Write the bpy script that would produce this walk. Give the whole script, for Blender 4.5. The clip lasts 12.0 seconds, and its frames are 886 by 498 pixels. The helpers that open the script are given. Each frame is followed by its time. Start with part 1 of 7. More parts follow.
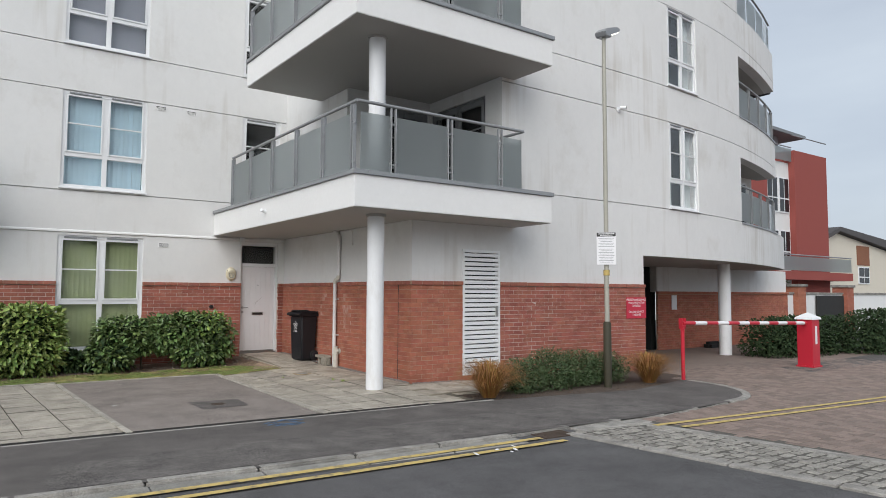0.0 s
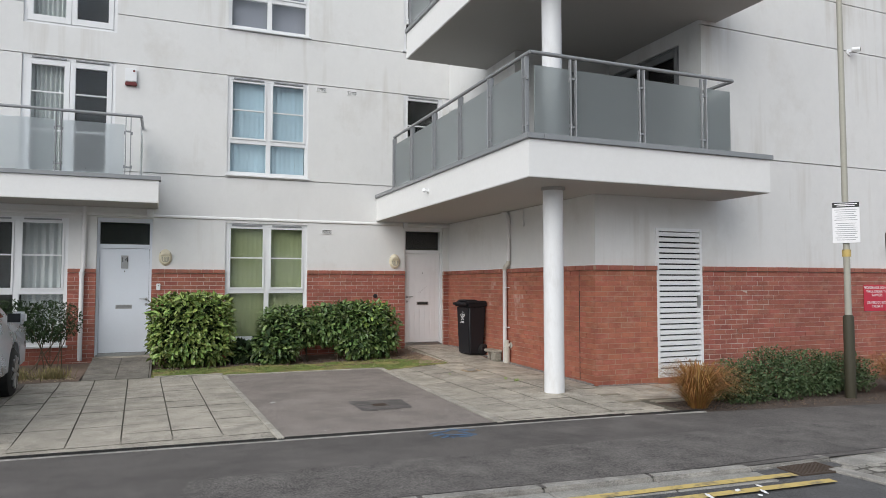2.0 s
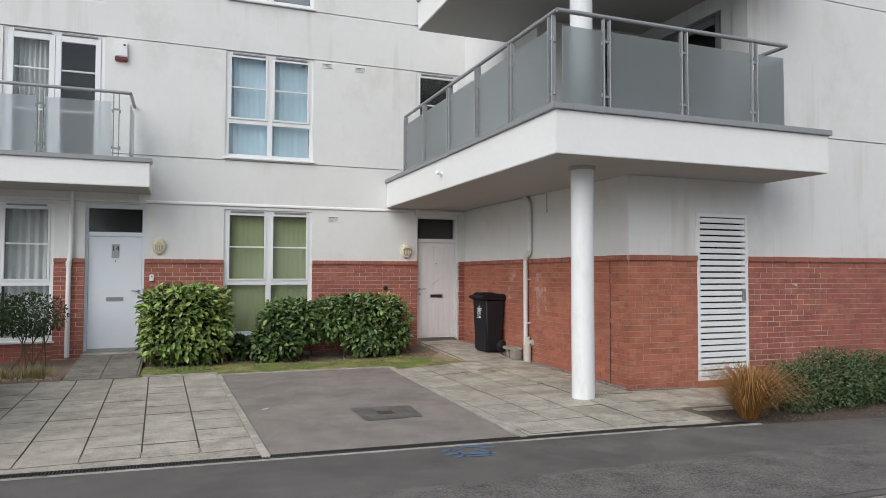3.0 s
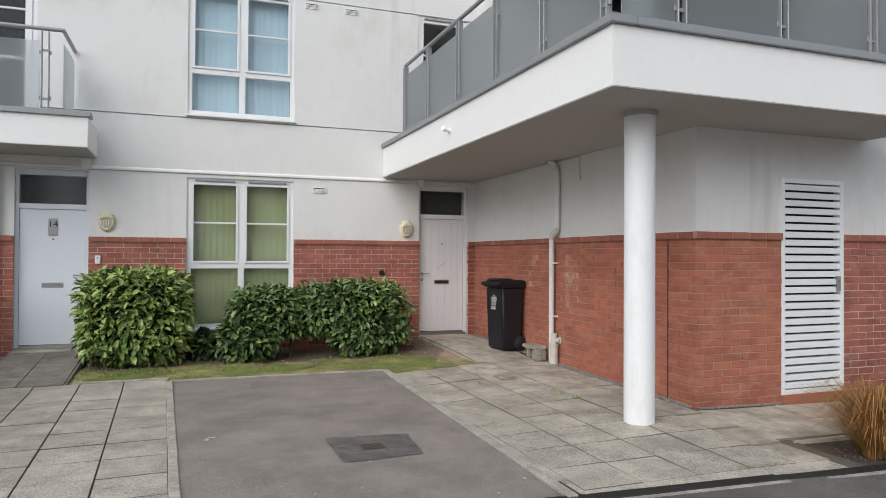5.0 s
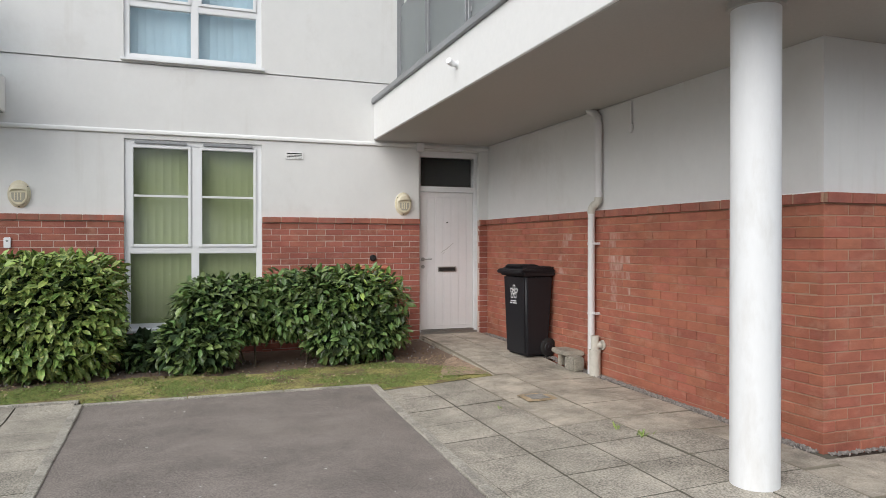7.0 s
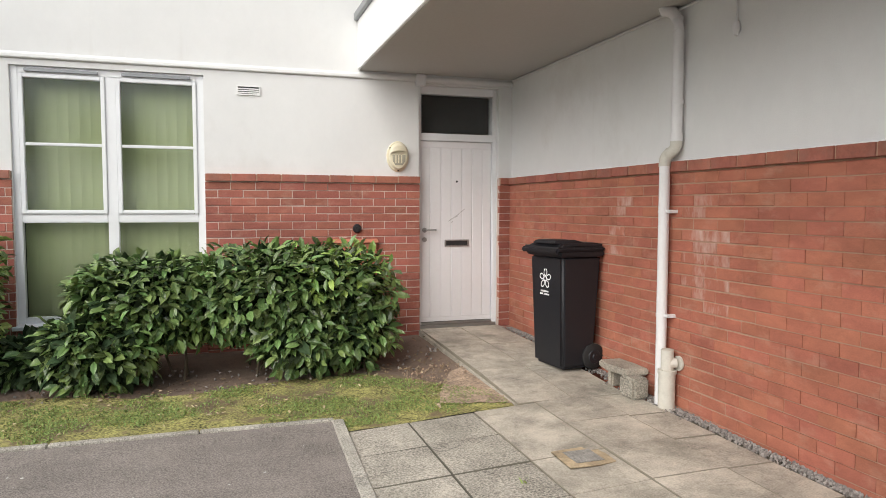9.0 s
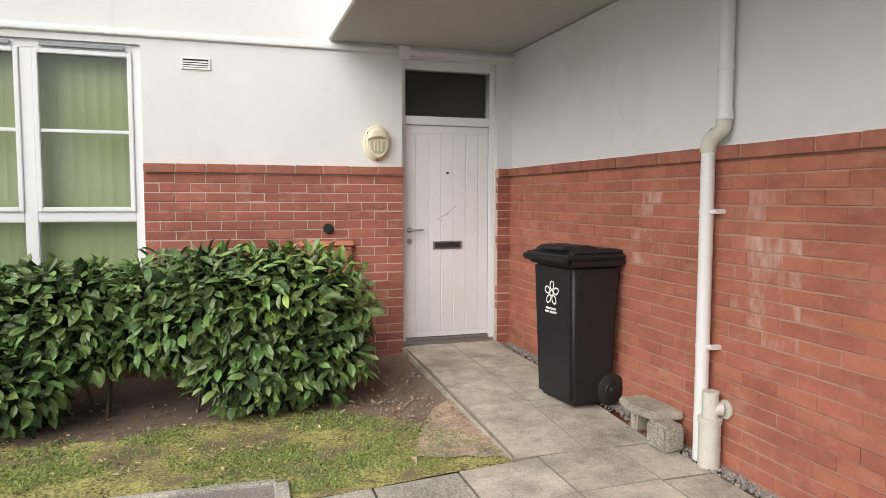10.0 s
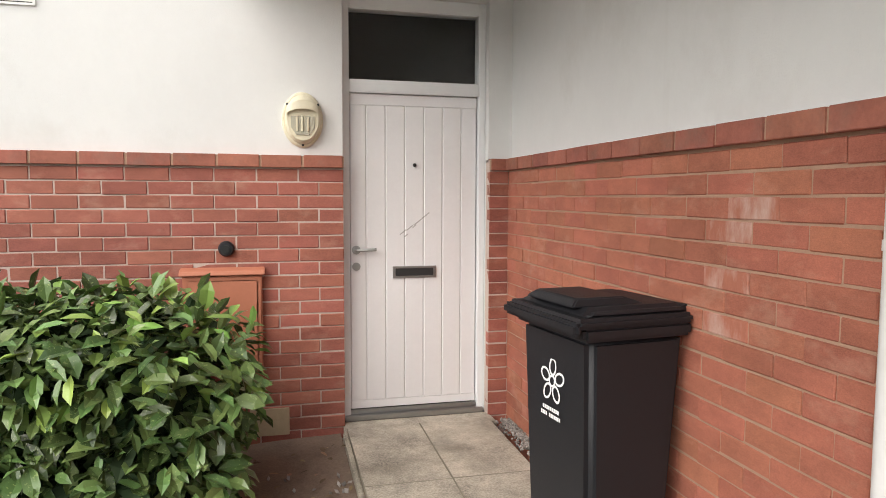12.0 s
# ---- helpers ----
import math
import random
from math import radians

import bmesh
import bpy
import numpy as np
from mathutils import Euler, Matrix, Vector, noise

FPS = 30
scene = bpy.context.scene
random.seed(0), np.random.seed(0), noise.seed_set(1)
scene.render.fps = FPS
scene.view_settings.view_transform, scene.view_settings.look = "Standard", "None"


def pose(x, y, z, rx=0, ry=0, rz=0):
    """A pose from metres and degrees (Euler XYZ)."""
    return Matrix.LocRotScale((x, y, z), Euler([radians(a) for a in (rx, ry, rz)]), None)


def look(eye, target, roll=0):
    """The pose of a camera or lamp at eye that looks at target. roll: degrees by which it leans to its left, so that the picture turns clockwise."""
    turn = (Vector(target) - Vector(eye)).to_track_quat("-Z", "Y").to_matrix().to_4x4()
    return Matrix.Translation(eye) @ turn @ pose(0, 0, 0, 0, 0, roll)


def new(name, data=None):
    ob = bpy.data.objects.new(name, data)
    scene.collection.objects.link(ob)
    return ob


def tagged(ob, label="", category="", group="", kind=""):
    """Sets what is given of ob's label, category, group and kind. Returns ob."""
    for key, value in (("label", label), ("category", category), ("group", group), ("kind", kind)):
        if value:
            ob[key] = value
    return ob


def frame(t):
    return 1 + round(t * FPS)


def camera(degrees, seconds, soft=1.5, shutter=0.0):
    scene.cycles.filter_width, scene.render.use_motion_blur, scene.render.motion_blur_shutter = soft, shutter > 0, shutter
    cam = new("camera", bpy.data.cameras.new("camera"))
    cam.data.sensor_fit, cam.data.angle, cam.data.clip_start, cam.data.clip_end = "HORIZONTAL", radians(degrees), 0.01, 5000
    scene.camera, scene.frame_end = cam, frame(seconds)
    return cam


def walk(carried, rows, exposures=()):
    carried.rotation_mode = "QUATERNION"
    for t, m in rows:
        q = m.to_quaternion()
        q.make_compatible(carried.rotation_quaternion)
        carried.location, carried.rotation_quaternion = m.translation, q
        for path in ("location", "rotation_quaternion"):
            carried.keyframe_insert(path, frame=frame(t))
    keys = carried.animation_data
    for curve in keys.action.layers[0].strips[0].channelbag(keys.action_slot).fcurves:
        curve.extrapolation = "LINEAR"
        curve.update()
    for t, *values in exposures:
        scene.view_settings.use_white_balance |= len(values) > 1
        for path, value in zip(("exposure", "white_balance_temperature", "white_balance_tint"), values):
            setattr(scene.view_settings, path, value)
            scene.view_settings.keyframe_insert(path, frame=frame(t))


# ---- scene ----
cam = camera(66.0, 12.0, soft=0.65)
PATH = [
    (0, (0.514, 0.011, 1.523), (1.684, 1.628, 1.654), 0.20),
    (0.5, (0.623, 0.261, 1.504), (1.742, 1.914, 1.631), 0.20),
    (1, (0.736, 0.613, 1.493), (1.747, 2.334, 1.618), 0.10),
    (1.5, (0.925, 0.973, 1.489), (1.776, 2.779, 1.601), 0.00),
    (2, (1.111, 1.422, 1.481), (1.867, 3.271, 1.582), 0.00),
    (2.5, (1.340, 1.875, 1.476), (2.063, 3.738, 1.563), 0.10),
    (3, (1.516, 2.361, 1.491), (2.228, 4.228, 1.565), 0.10),
    (5, (2.216, 4.315, 1.484), (2.917, 6.188, 1.507), 0.30),
    (5.5, (2.398, 4.812, 1.443), (3.100, 6.685, 1.468), 0.20),
    (6, (2.605, 5.317, 1.406), (3.301, 7.192, 1.427), 0.20),
    (6.5, (2.771, 5.813, 1.393), (3.467, 7.688, 1.398), 0.20),
    (7, (2.961, 6.330, 1.403), (3.648, 8.208, 1.389), 0.00),
    (9, (3.921, 8.390, 1.437), (4.534, 10.291, 1.314), 0.10),
    (9.5, (4.141, 8.894, 1.461), (4.748, 10.796, 1.322), 0.20),
    (10, (4.396, 9.361, 1.471), (4.993, 11.265, 1.325), 0.10),
    (10.5, (4.637, 9.842, 1.477), (5.228, 11.748, 1.324), 0.10),
    (11, (4.930, 10.281, 1.488), (5.505, 12.192, 1.333), -0.00),
    (11.5, (5.220, 10.741, 1.499), (5.769, 12.659, 1.347), 0.10),
    (12, (5.454, 11.160, 1.511), (5.932, 13.098, 1.360), 0.20),
]
EXPOSURE = [(0.0, 0.43, 6480, 10), (5.0, 0.51, 6500, 10), (7.0, 0.62, 6560, 10), (9.0, 0.98, 6760, 10), (11.0, 1.06, 6800, 10), (12.0, 1.18, 6880, 10)]
walk(cam, [(t, look(eye, target, roll)) for t, eye, target, roll in PATH], EXPOSURE)

# ---- world and sun: a bright overcast day, the lighter part of the sky behind the walker's left shoulder ----
world = bpy.data.worlds.new("overcast_sky")
scene.world = world
world.use_nodes = True
wn, wl = world.node_tree.nodes, world.node_tree.links
sky = wn.new("ShaderNodeTexSky")
sky.sky_type, sky.sun_disc = "NISHITA", False
sky.sun_elevation, sky.sun_rotation = radians(36), radians(218)
sky.air_density, sky.dust_density = 1.0, 3.0
cloud = wn.new("ShaderNodeTexNoise")
cloud.inputs["Scale"].default_value, cloud.inputs["Detail"].default_value = 2.2, 6
cramp = wn.new("ShaderNodeValToRGB")
cramp.color_ramp.elements[0].position, cramp.color_ramp.elements[0].color = 0.3, (4.0, 4.5, 5.2, 1)
cramp.color_ramp.elements[1].position, cramp.color_ramp.elements[1].color = 0.75, (5.3, 5.85, 6.4, 1)
smix = wn.new("ShaderNodeMix")
smix.data_type = "RGBA"
smix.inputs["Factor"].default_value = 0.85
wco = wn.new("ShaderNodeTexCoord")
wmap = wn.new("ShaderNodeMapping")
wmap.inputs["Scale"].default_value = (1, 1, 3.5)
wl.new(wco.outputs["Generated"], wmap.inputs["Vector"])
wl.new(wmap.outputs["Vector"], cloud.inputs["Vector"])
wl.new(cloud.outputs["Fac"], cramp.inputs["Fac"])
wl.new(sky.outputs["Color"], smix.inputs[6])
wl.new(cramp.outputs["Color"], smix.inputs[7])
wl.new(smix.outputs[2], wn["Background"].inputs["Color"])
wn["Background"].inputs["Strength"].default_value = 0.1
sun = new("sun", bpy.data.lights.new("sun", "SUN"))
sun.data.energy, sun.data.angle, sun.data.color = 1.75, radians(60), (1.0, 0.985, 0.965)
sun.matrix_world = look((0, 0, 30), (14.3, 11.2, 30 - 13.2))

# ---- materials ----
def material(name, color, rough=0.7, metal=0.0, vary=0.12, scale=3.0, fine=40.0, bump=0.2, bump_scale=120.0, stain=None, stain_amt=0.0,
             stain_scale=0.8, obj_random=0.0, island=0.0, trans=0.0, ior=1.45, stretch=(1, 1, 1), spec=0.5, coat=0.0, stain_lo=0.5, stain_hi=0.75, hue=0.0, speck=0.0, speck_scale=110.0, grime=0.0, grime_scale=2.0, drip=0.0):
    m = bpy.data.materials.new(name)
    m.use_nodes = True
    n, l = m.node_tree.nodes, m.node_tree.links
    p = n["Principled BSDF"]
    p.inputs["Roughness"].default_value, p.inputs["Metallic"].default_value = rough, metal
    p.inputs["IOR"].default_value, p.inputs["Transmission Weight"].default_value = ior, trans
    p.inputs["Specular IOR Level"].default_value, p.inputs["Coat Weight"].default_value = spec, coat
    geo = n.new("ShaderNodeNewGeometry")
    mp = n.new("ShaderNodeMapping")
    mp.inputs["Scale"].default_value = stretch
    l.new(geo.outputs["Position"], mp.inputs["Vector"])
    def tex(s, detail=5, rg=0.6):
        t = n.new("ShaderNodeTexNoise")
        t.inputs["Scale"].default_value, t.inputs["Detail"].default_value, t.inputs["Roughness"].default_value = s, detail, rg
        l.new(mp.outputs["Vector"], t.inputs["Vector"])
        return t.outputs["Fac"]
    def maths(op, a, b):
        k = n.new("ShaderNodeMath")
        k.operation = op
        for i, v in enumerate((a, b)):
            if isinstance(v, (int, float)):
                k.inputs[i].default_value = v
            else:
                l.new(v, k.inputs[i])
        return k.outputs[0]
    big, small = tex(scale), tex(fine, 5, 0.7)
    f = maths("ADD", maths("MULTIPLY", maths("SUBTRACT", big, 0.5), vary * 2.4), maths("MULTIPLY", maths("SUBTRACT", small, 0.5), vary * 3.2))
    if obj_random:
        oi = n.new("ShaderNodeObjectInfo")
        f = maths("ADD", f, maths("MULTIPLY", maths("SUBTRACT", oi.outputs["Random"], 0.5), obj_random))
    if island:
        f = maths("ADD", f, maths("MULTIPLY", maths("SUBTRACT", geo.outputs["Random Per Island"], 0.5), island))
    def spread(v, lo, hi, amount):
        k = n.new("ShaderNodeMapRange")
        k.inputs["From Min"].default_value, k.inputs["From Max"].default_value = lo, hi
        k.inputs["To Min"].default_value, k.inputs["To Max"].default_value = -amount, amount
        l.new(v, k.inputs["Value"])
        return k.outputs["Result"]
    if speck:
        f = maths("ADD", f, spread(tex(speck_scale, 2, 0.6), 0.34, 0.66, speck))
    if grime:
        f = maths("ADD", f, spread(tex(grime_scale, 10, 0.72), 0.36, 0.64, grime))
    f = maths("ADD", f, 1.0)
    mul = n.new("ShaderNodeVectorMath")
    mul.operation = "SCALE"
    mul.inputs[0].default_value = color[:3]
    l.new(f, mul.inputs["Scale"])
    out = mul.outputs[0]
    if hue and (obj_random or island):
        hs = n.new("ShaderNodeHueSaturation")
        src = n.new("ShaderNodeObjectInfo").outputs["Random"] if obj_random else geo.outputs["Random Per Island"]
        l.new(maths("ADD", 0.5, maths("MULTIPLY", maths("SUBTRACT", maths("FRACT", maths("MULTIPLY", src, 7.31), 0), 0.5), hue)), hs.inputs["Hue"])
        l.new(out, hs.inputs["Color"])
        out = hs.outputs["Color"]
    if stain is not None:
        st = tex(stain_scale, 8, 0.65)
        rp = n.new("ShaderNodeMapRange")
        rp.inputs["From Min"].default_value, rp.inputs["From Max"].default_value = stain_lo, stain_hi
        rp.inputs["To Max"].default_value = stain_amt
        l.new(st, rp.inputs["Value"])
        mx = n.new("ShaderNodeMix")
        mx.data_type = "RGBA"
        l.new(rp.outputs["Result"], mx.inputs["Factor"])
        l.new(out, mx.inputs[6])
        mx.inputs[7].default_value = (*stain, 1)
        out = mx.outputs[2]
    if drip:
        dm = n.new("ShaderNodeMapping")
        dm.inputs["Scale"].default_value = (5.0, 5.0, 0.32)
        l.new(geo.outputs["Position"], dm.inputs["Vector"])
        dt = n.new("ShaderNodeTexNoise")
        dt.inputs["Scale"].default_value, dt.inputs["Detail"].default_value = 1.0, 7
        l.new(dm.outputs["Vector"], dt.inputs["Vector"])
        dr_ = n.new("ShaderNodeMapRange")
        dr_.inputs["From Min"].default_value, dr_.inputs["From Max"].default_value, dr_.inputs["To Max"].default_value = 0.30, 0.46, drip
        l.new(maths("MULTIPLY", dt.outputs["Fac"], tex(0.5, 3, 0.5)), dr_.inputs["Value"])
        dx = n.new("ShaderNodeMix")
        dx.data_type = "RGBA"
        l.new(dr_.outputs["Result"], dx.inputs["Factor"])
        l.new(out, dx.inputs[6])
        dx.inputs[7].default_value = (0.36, 0.31, 0.235, 1)
        out = dx.outputs[2]
    l.new(out, p.inputs["Base Color"])
    l.new(maths("ADD", rough - 0.06, maths("MULTIPLY", big, 0.12)), p.inputs["Roughness"])
    if bump:
        b = n.new("ShaderNodeBump")
        b.inputs["Strength"].default_value, b.inputs["Distance"].default_value = bump, 0.004
        l.new(tex(bump_scale, 4, 0.65), b.inputs["Height"])
        l.new(b.outputs["Normal"], p.inputs["Normal"])
    return m


RENDER = material("white_render", (0.735, 0.735, 0.725), 0.85, vary=0.022, scale=0.9, fine=9, bump=0.35, bump_scale=160, stain=(0.47, 0.44, 0.39), stain_amt=0.6, stain_scale=0.9, stain_lo=0.54, stain_hi=0.86, stretch=(1, 1, 0.8), grime=0.02, grime_scale=1.2, drip=0.34)
RENDER_CLEAN = material("white_fascia_render", (0.80, 0.80, 0.79), 0.8, vary=0.03, scale=0.8, fine=14, bump=0.25, bump_scale=160, stain=(0.6, 0.57, 0.52), stain_amt=0.12, stain_scale=0.7)
# white soffit render with the shade under the slabs put into its colour
SOFFIT_SHADED = material("soffit_shaded_render", (0.44, 0.43, 0.41), 0.9, vary=0.05, scale=0.8, bump=0.2, bump_scale=120)
BRICK = material("red_brick", (0.39, 0.136, 0.087), 0.82, vary=0.12, scale=9, fine=70, bump=0.5, bump_scale=220, obj_random=0.17, hue=0.010, stain=(0.52, 0.33, 0.25), stain_amt=0.42, speck=0.10, speck_scale=160, grime=0.18, grime_scale=2.4, stain_scale=4.5, stain_lo=0.54, stain_hi=0.76, stretch=(1, 1, 1.9))
BRICK_F = material("dark_red_brick", (0.335, 0.115, 0.083), 0.82, vary=0.12, scale=9, fine=70, bump=0.5, bump_scale=220, obj_random=0.24, hue=0.010, stain=(0.52, 0.33, 0.25), stain_amt=0.42, speck=0.10, speck_scale=160, grime=0.18, grime_scale=2.4, stain_scale=4.5, stain_lo=0.54, stain_hi=0.76, stretch=(1, 1, 1.9))
BRICK_FJ = material("dark_red_brick_run", (0.335, 0.115, 0.083), 0.82, vary=0.12, scale=9, fine=70, bump=0.5, bump_scale=220, island=0.24, hue=0.010, stain=(0.52, 0.33, 0.25), stain_amt=0.42, speck=0.10, speck_scale=160, grime=0.18, grime_scale=2.4, stain_scale=4.5, stain_lo=0.54, stain_hi=0.76, stretch=(1, 1, 1.9))
BRICK_J = material("red_brick_run", (0.39, 0.136, 0.087), 0.82, vary=0.12, scale=9, fine=70, bump=0.5, bump_scale=220, island=0.17, hue=0.010, stain=(0.52, 0.33, 0.25), stain_amt=0.42, speck=0.10, speck_scale=160, grime=0.18, grime_scale=2.4, stain_scale=4.5, stain_lo=0.54, stain_hi=0.76, stretch=(1, 1, 1.9))
BRICK_COPE = material("capping_brick", (0.34, 0.122, 0.085), 0.85, vary=0.14, scale=9, fine=70, bump=0.6, bump_scale=200, obj_random=0.16, hue=0.010, stain=(0.24, 0.15, 0.12), stain_amt=0.6, stain_scale=6, grime=0.2, grime_scale=5)
BRICK_SALT = material("salt_stained_brick", (0.40, 0.145, 0.095), 0.85, vary=0.12, scale=9, fine=70, bump=0.5, bump_scale=220, obj_random=0.2, stain=(0.62, 0.50, 0.44), stain_amt=0.75, stain_scale=9, stain_lo=0.46, stain_hi=0.72, stretch=(1, 1, 0.4))
MORTAR = material("mortar", (0.41, 0.255, 0.18), 0.95, vary=0.12, scale=12, fine=120, bump=0.6, bump_scale=300)
MORTAR_PALE = material("pale_mortar", (0.53, 0.42, 0.37), 0.95, vary=0.12, scale=12, fine=120, bump=0.6, bump_scale=300)
ASPHALT = material("asphalt", (0.092, 0.089, 0.09), 0.9, vary=0.34, scale=0.9, fine=75, bump=0.7, bump_scale=260, stain=(0.12, 0.115, 0.11), stain_amt=0.5, stain_scale=0.5, speck=0.45, speck_scale=95, grime=0.22, grime_scale=1.6)
TARMAC = material("old_tarmac", (0.225, 0.195, 0.175), 0.92, vary=0.22, scale=1.3, fine=190, bump=0.7, bump_scale=300, stain=(0.35, 0.305, 0.265), stain_amt=0.4, stain_scale=1.6, speck=0.42, speck_scale=110, grime=0.17, grime_scale=1.8)
PAVE = material("footway_asphalt", (0.106, 0.096, 0.090), 0.9, vary=0.26, scale=0.9, fine=70, bump=0.7, bump_scale=240, stain=(0.17, 0.155, 0.145), stain_amt=0.4, stain_scale=1.3, stain_lo=0.54, stain_hi=0.66, speck=0.5, speck_scale=110, grime=0.22, grime_scale=1.5)
PAVE_OLD = material("worn_footway_asphalt", (0.118, 0.108, 0.101), 0.92, vary=0.26, scale=1.2, fine=70, bump=0.7, bump_scale=220, stain=(0.15, 0.138, 0.128), stain_amt=0.5, stain_scale=4, speck=0.5, speck_scale=75, grime=0.3, grime_scale=3)
SLAB_DARK = material("dark_weathered_slab", (0.20, 0.182, 0.155), 0.93, vary=0.24, scale=2.5, fine=75, bump=0.6, bump_scale=250, obj_random=0.16, speck=0.35, grime=0.3, grime_scale=3.0)
SLAB = material("concrete_slab", (0.365, 0.332, 0.28), 0.93, vary=0.24, scale=2.5, fine=75, bump=0.6, bump_scale=250, obj_random=0.16, stain=(0.20, 0.19, 0.15), stain_amt=0.55, stain_scale=1.1, speck=0.42, speck_scale=85, grime=0.24, grime_scale=3.0)
SLAB_SMOOTH = material("worn_path_slab", (0.41, 0.368, 0.305), 0.9, vary=0.20, scale=1.6, fine=90, bump=0.35, bump_scale=220, obj_random=0.12, stain=(0.20, 0.18, 0.14), stain_amt=0.7, stain_scale=2.2, speck=0.2, speck_scale=110, grime=0.34, grime_scale=3.4)
WORN_JOINT = material("worn_joint_sand", (0.25, 0.22, 0.17), 0.95, vary=0.25, scale=8, fine=90, bump=0.6)
JOINT = material("dark_joint_soil", (0.125, 0.114, 0.088), 0.95, vary=0.25, scale=8, fine=90, bump=0.6)
CHANNEL = material("channel_concrete", (0.27, 0.26, 0.235), 0.9, vary=0.16, scale=3, fine=110, bump=0.5, bump_scale=220, obj_random=0.15, stain=(0.12, 0.115, 0.105), stain_amt=0.5, stain_scale=1.2, speck=0.25, grime=0.25)
EDGE = material("edging_concrete", (0.36, 0.335, 0.29), 0.92, vary=0.18, scale=3, fine=110, bump=0.6, bump_scale=220, obj_random=0.15, stain=(0.2, 0.18, 0.14), stain_amt=0.5, stain_scale=3, speck=0.35, grime=0.28, grime_scale=4)
KERB = material("kerb_concrete", (0.30, 0.285, 0.26), 0.9, vary=0.16, scale=3, fine=130, bump=0.5, bump_scale=220, obj_random=0.15, stain=(0.13, 0.12, 0.105), stain_amt=0.6, stain_scale=2.2, speck=0.3, grime=0.3, grime_scale=4)
YELLOW = material("worn_yellow_paint", (0.56, 0.42, 0.15), 0.8, vary=0.15, scale=5, fine=120, bump=0.5, stain=(0.16, 0.14, 0.11), stain_amt=0.85, stain_scale=9, stain_lo=0.50, stain_hi=0.66)
SOIL_DARK = material("dark_mulch", (0.085, 0.063, 0.05), 0.95, vary=0.3, scale=6, fine=70, bump=0.9, bump_scale=90, speck=0.5, speck_scale=70)
SOIL = material("soil", (0.19, 0.137, 0.104), 0.95, vary=0.3, scale=6, fine=70, bump=0.9, bump_scale=90)
MOSS = material("mossy_lawn", (0.265, 0.245, 0.085), 0.95, speck=0.45, speck_scale=60, grime=0.4, grime_scale=6, vary=0.45, scale=7, fine=60, bump=0.9, bump_scale=80, stain=(0.16, 0.115, 0.07), stain_amt=0.95, stain_scale=3.0, stain_lo=0.50, stain_hi=0.60)
GRASS = material("grass_blade", (0.22, 0.285, 0.085), 0.7, vary=0.15, island=0.9, hue=0.06, bump=0)
DRYGRASS = material("straw_grass_blade", (0.27, 0.225, 0.10), 0.75, vary=0.15, island=0.9, hue=0.05, bump=0)
CLOVER = material("lawn_weed_leaf", (0.19, 0.25, 0.07), 0.6, vary=0.15, island=0.9, hue=0.06, bump=0)
UPVC = material("white_upvc", (0.80, 0.81, 0.82), 0.35, vary=0.02, bump=0.0, stain=(0.6, 0.6, 0.58), stain_amt=0.15, stain_scale=2)
DOORW = material("white_door_paint", (0.80, 0.79, 0.80), 0.42, vary=0.02, bump=0.05, bump_scale=60, stain=(0.58, 0.56, 0.53), stain_amt=0.15, stain_scale=2.2)
DOORB = material("bluish_white_door", (0.72, 0.76, 0.82), 0.35, vary=0.02, bump=0.0)
COLPAINT = material("column_white_paint", (0.79, 0.80, 0.81), 0.45, vary=0.03, scale=3, bump=0.12, bump_scale=60, stain=(0.42, 0.38, 0.32), stain_amt=0.4, stain_scale=3, stain_lo=0.55, stretch=(1, 1, 0.3))
GREY_METAL = material("grey_coated_metal", (0.30, 0.31, 0.32), 0.42, metal=0.3, vary=0.05, bump=0.05)
STEEL = material("brushed_steel", (0.42, 0.42, 0.41), 0.35, metal=0.9, vary=0.06, bump=0.05)
GALV = material("galvanised_post", (0.40, 0.39, 0.335), 0.6, metal=0.15, vary=0.08, scale=4, bump=0.1)
OLIVE = material("olive_sleeve_paint", (0.042, 0.038, 0.022), 0.65, vary=0.1, bump=0.1)
# dark sheet colour for decks that nobody sees; it only lowers bounced light
DECK_BOUNCE_CUT = material("bounce_cutting_deck", (0.13, 0.13, 0.125), 0.9, vary=0.12, bump=0.3)
CLEARED = material("lightly_frosted_glass", (0.70, 0.74, 0.76), 0.30, vary=0.02, bump=0, trans=0.85, ior=1.12)
FROST = material("frosted_glass", (0.44, 0.475, 0.48), 0.42, vary=0.02, bump=0, trans=0.72, ior=1.15)
GLASS = material("window_glass", (0.93, 0.95, 0.95), 0.06, vary=0.0, bump=0, trans=1.0)
BLIND_G = material("green_blind_fabric", (0.27, 0.31, 0.165), 0.85, vary=0.05, bump=0.2, obj_random=0.08)
BLIND_B = material("pale_blue_blind_fabric", (0.50, 0.67, 0.77), 0.8, vary=0.05, bump=0.2, obj_random=0.12)
BLIND_D = material("grey_roller_blind", (0.23, 0.24, 0.28), 0.8, vary=0.06, bump=0.1)
CURTAIN = material("net_curtain", (0.50, 0.53, 0.53), 0.9, vary=0.06, bump=0.1)
# near-black colour standing in for the shade of unlit interiors
SHADE_DARK = material("dark_room", (0.03, 0.033, 0.034), 0.9, vary=0.1, bump=0)
BLACKP = material("black_bin_plastic", (0.015, 0.0155, 0.019), 0.5, vary=0.12, scale=6, fine=60, bump=0.25, bump_scale=400)
RUBBER = material("black_rubber", (0.018, 0.018, 0.018), 0.7, vary=0.1, bump=0.1)
WHITE_MARK = material("white_print", (0.85, 0.85, 0.85), 0.5, vary=0.02, bump=0)
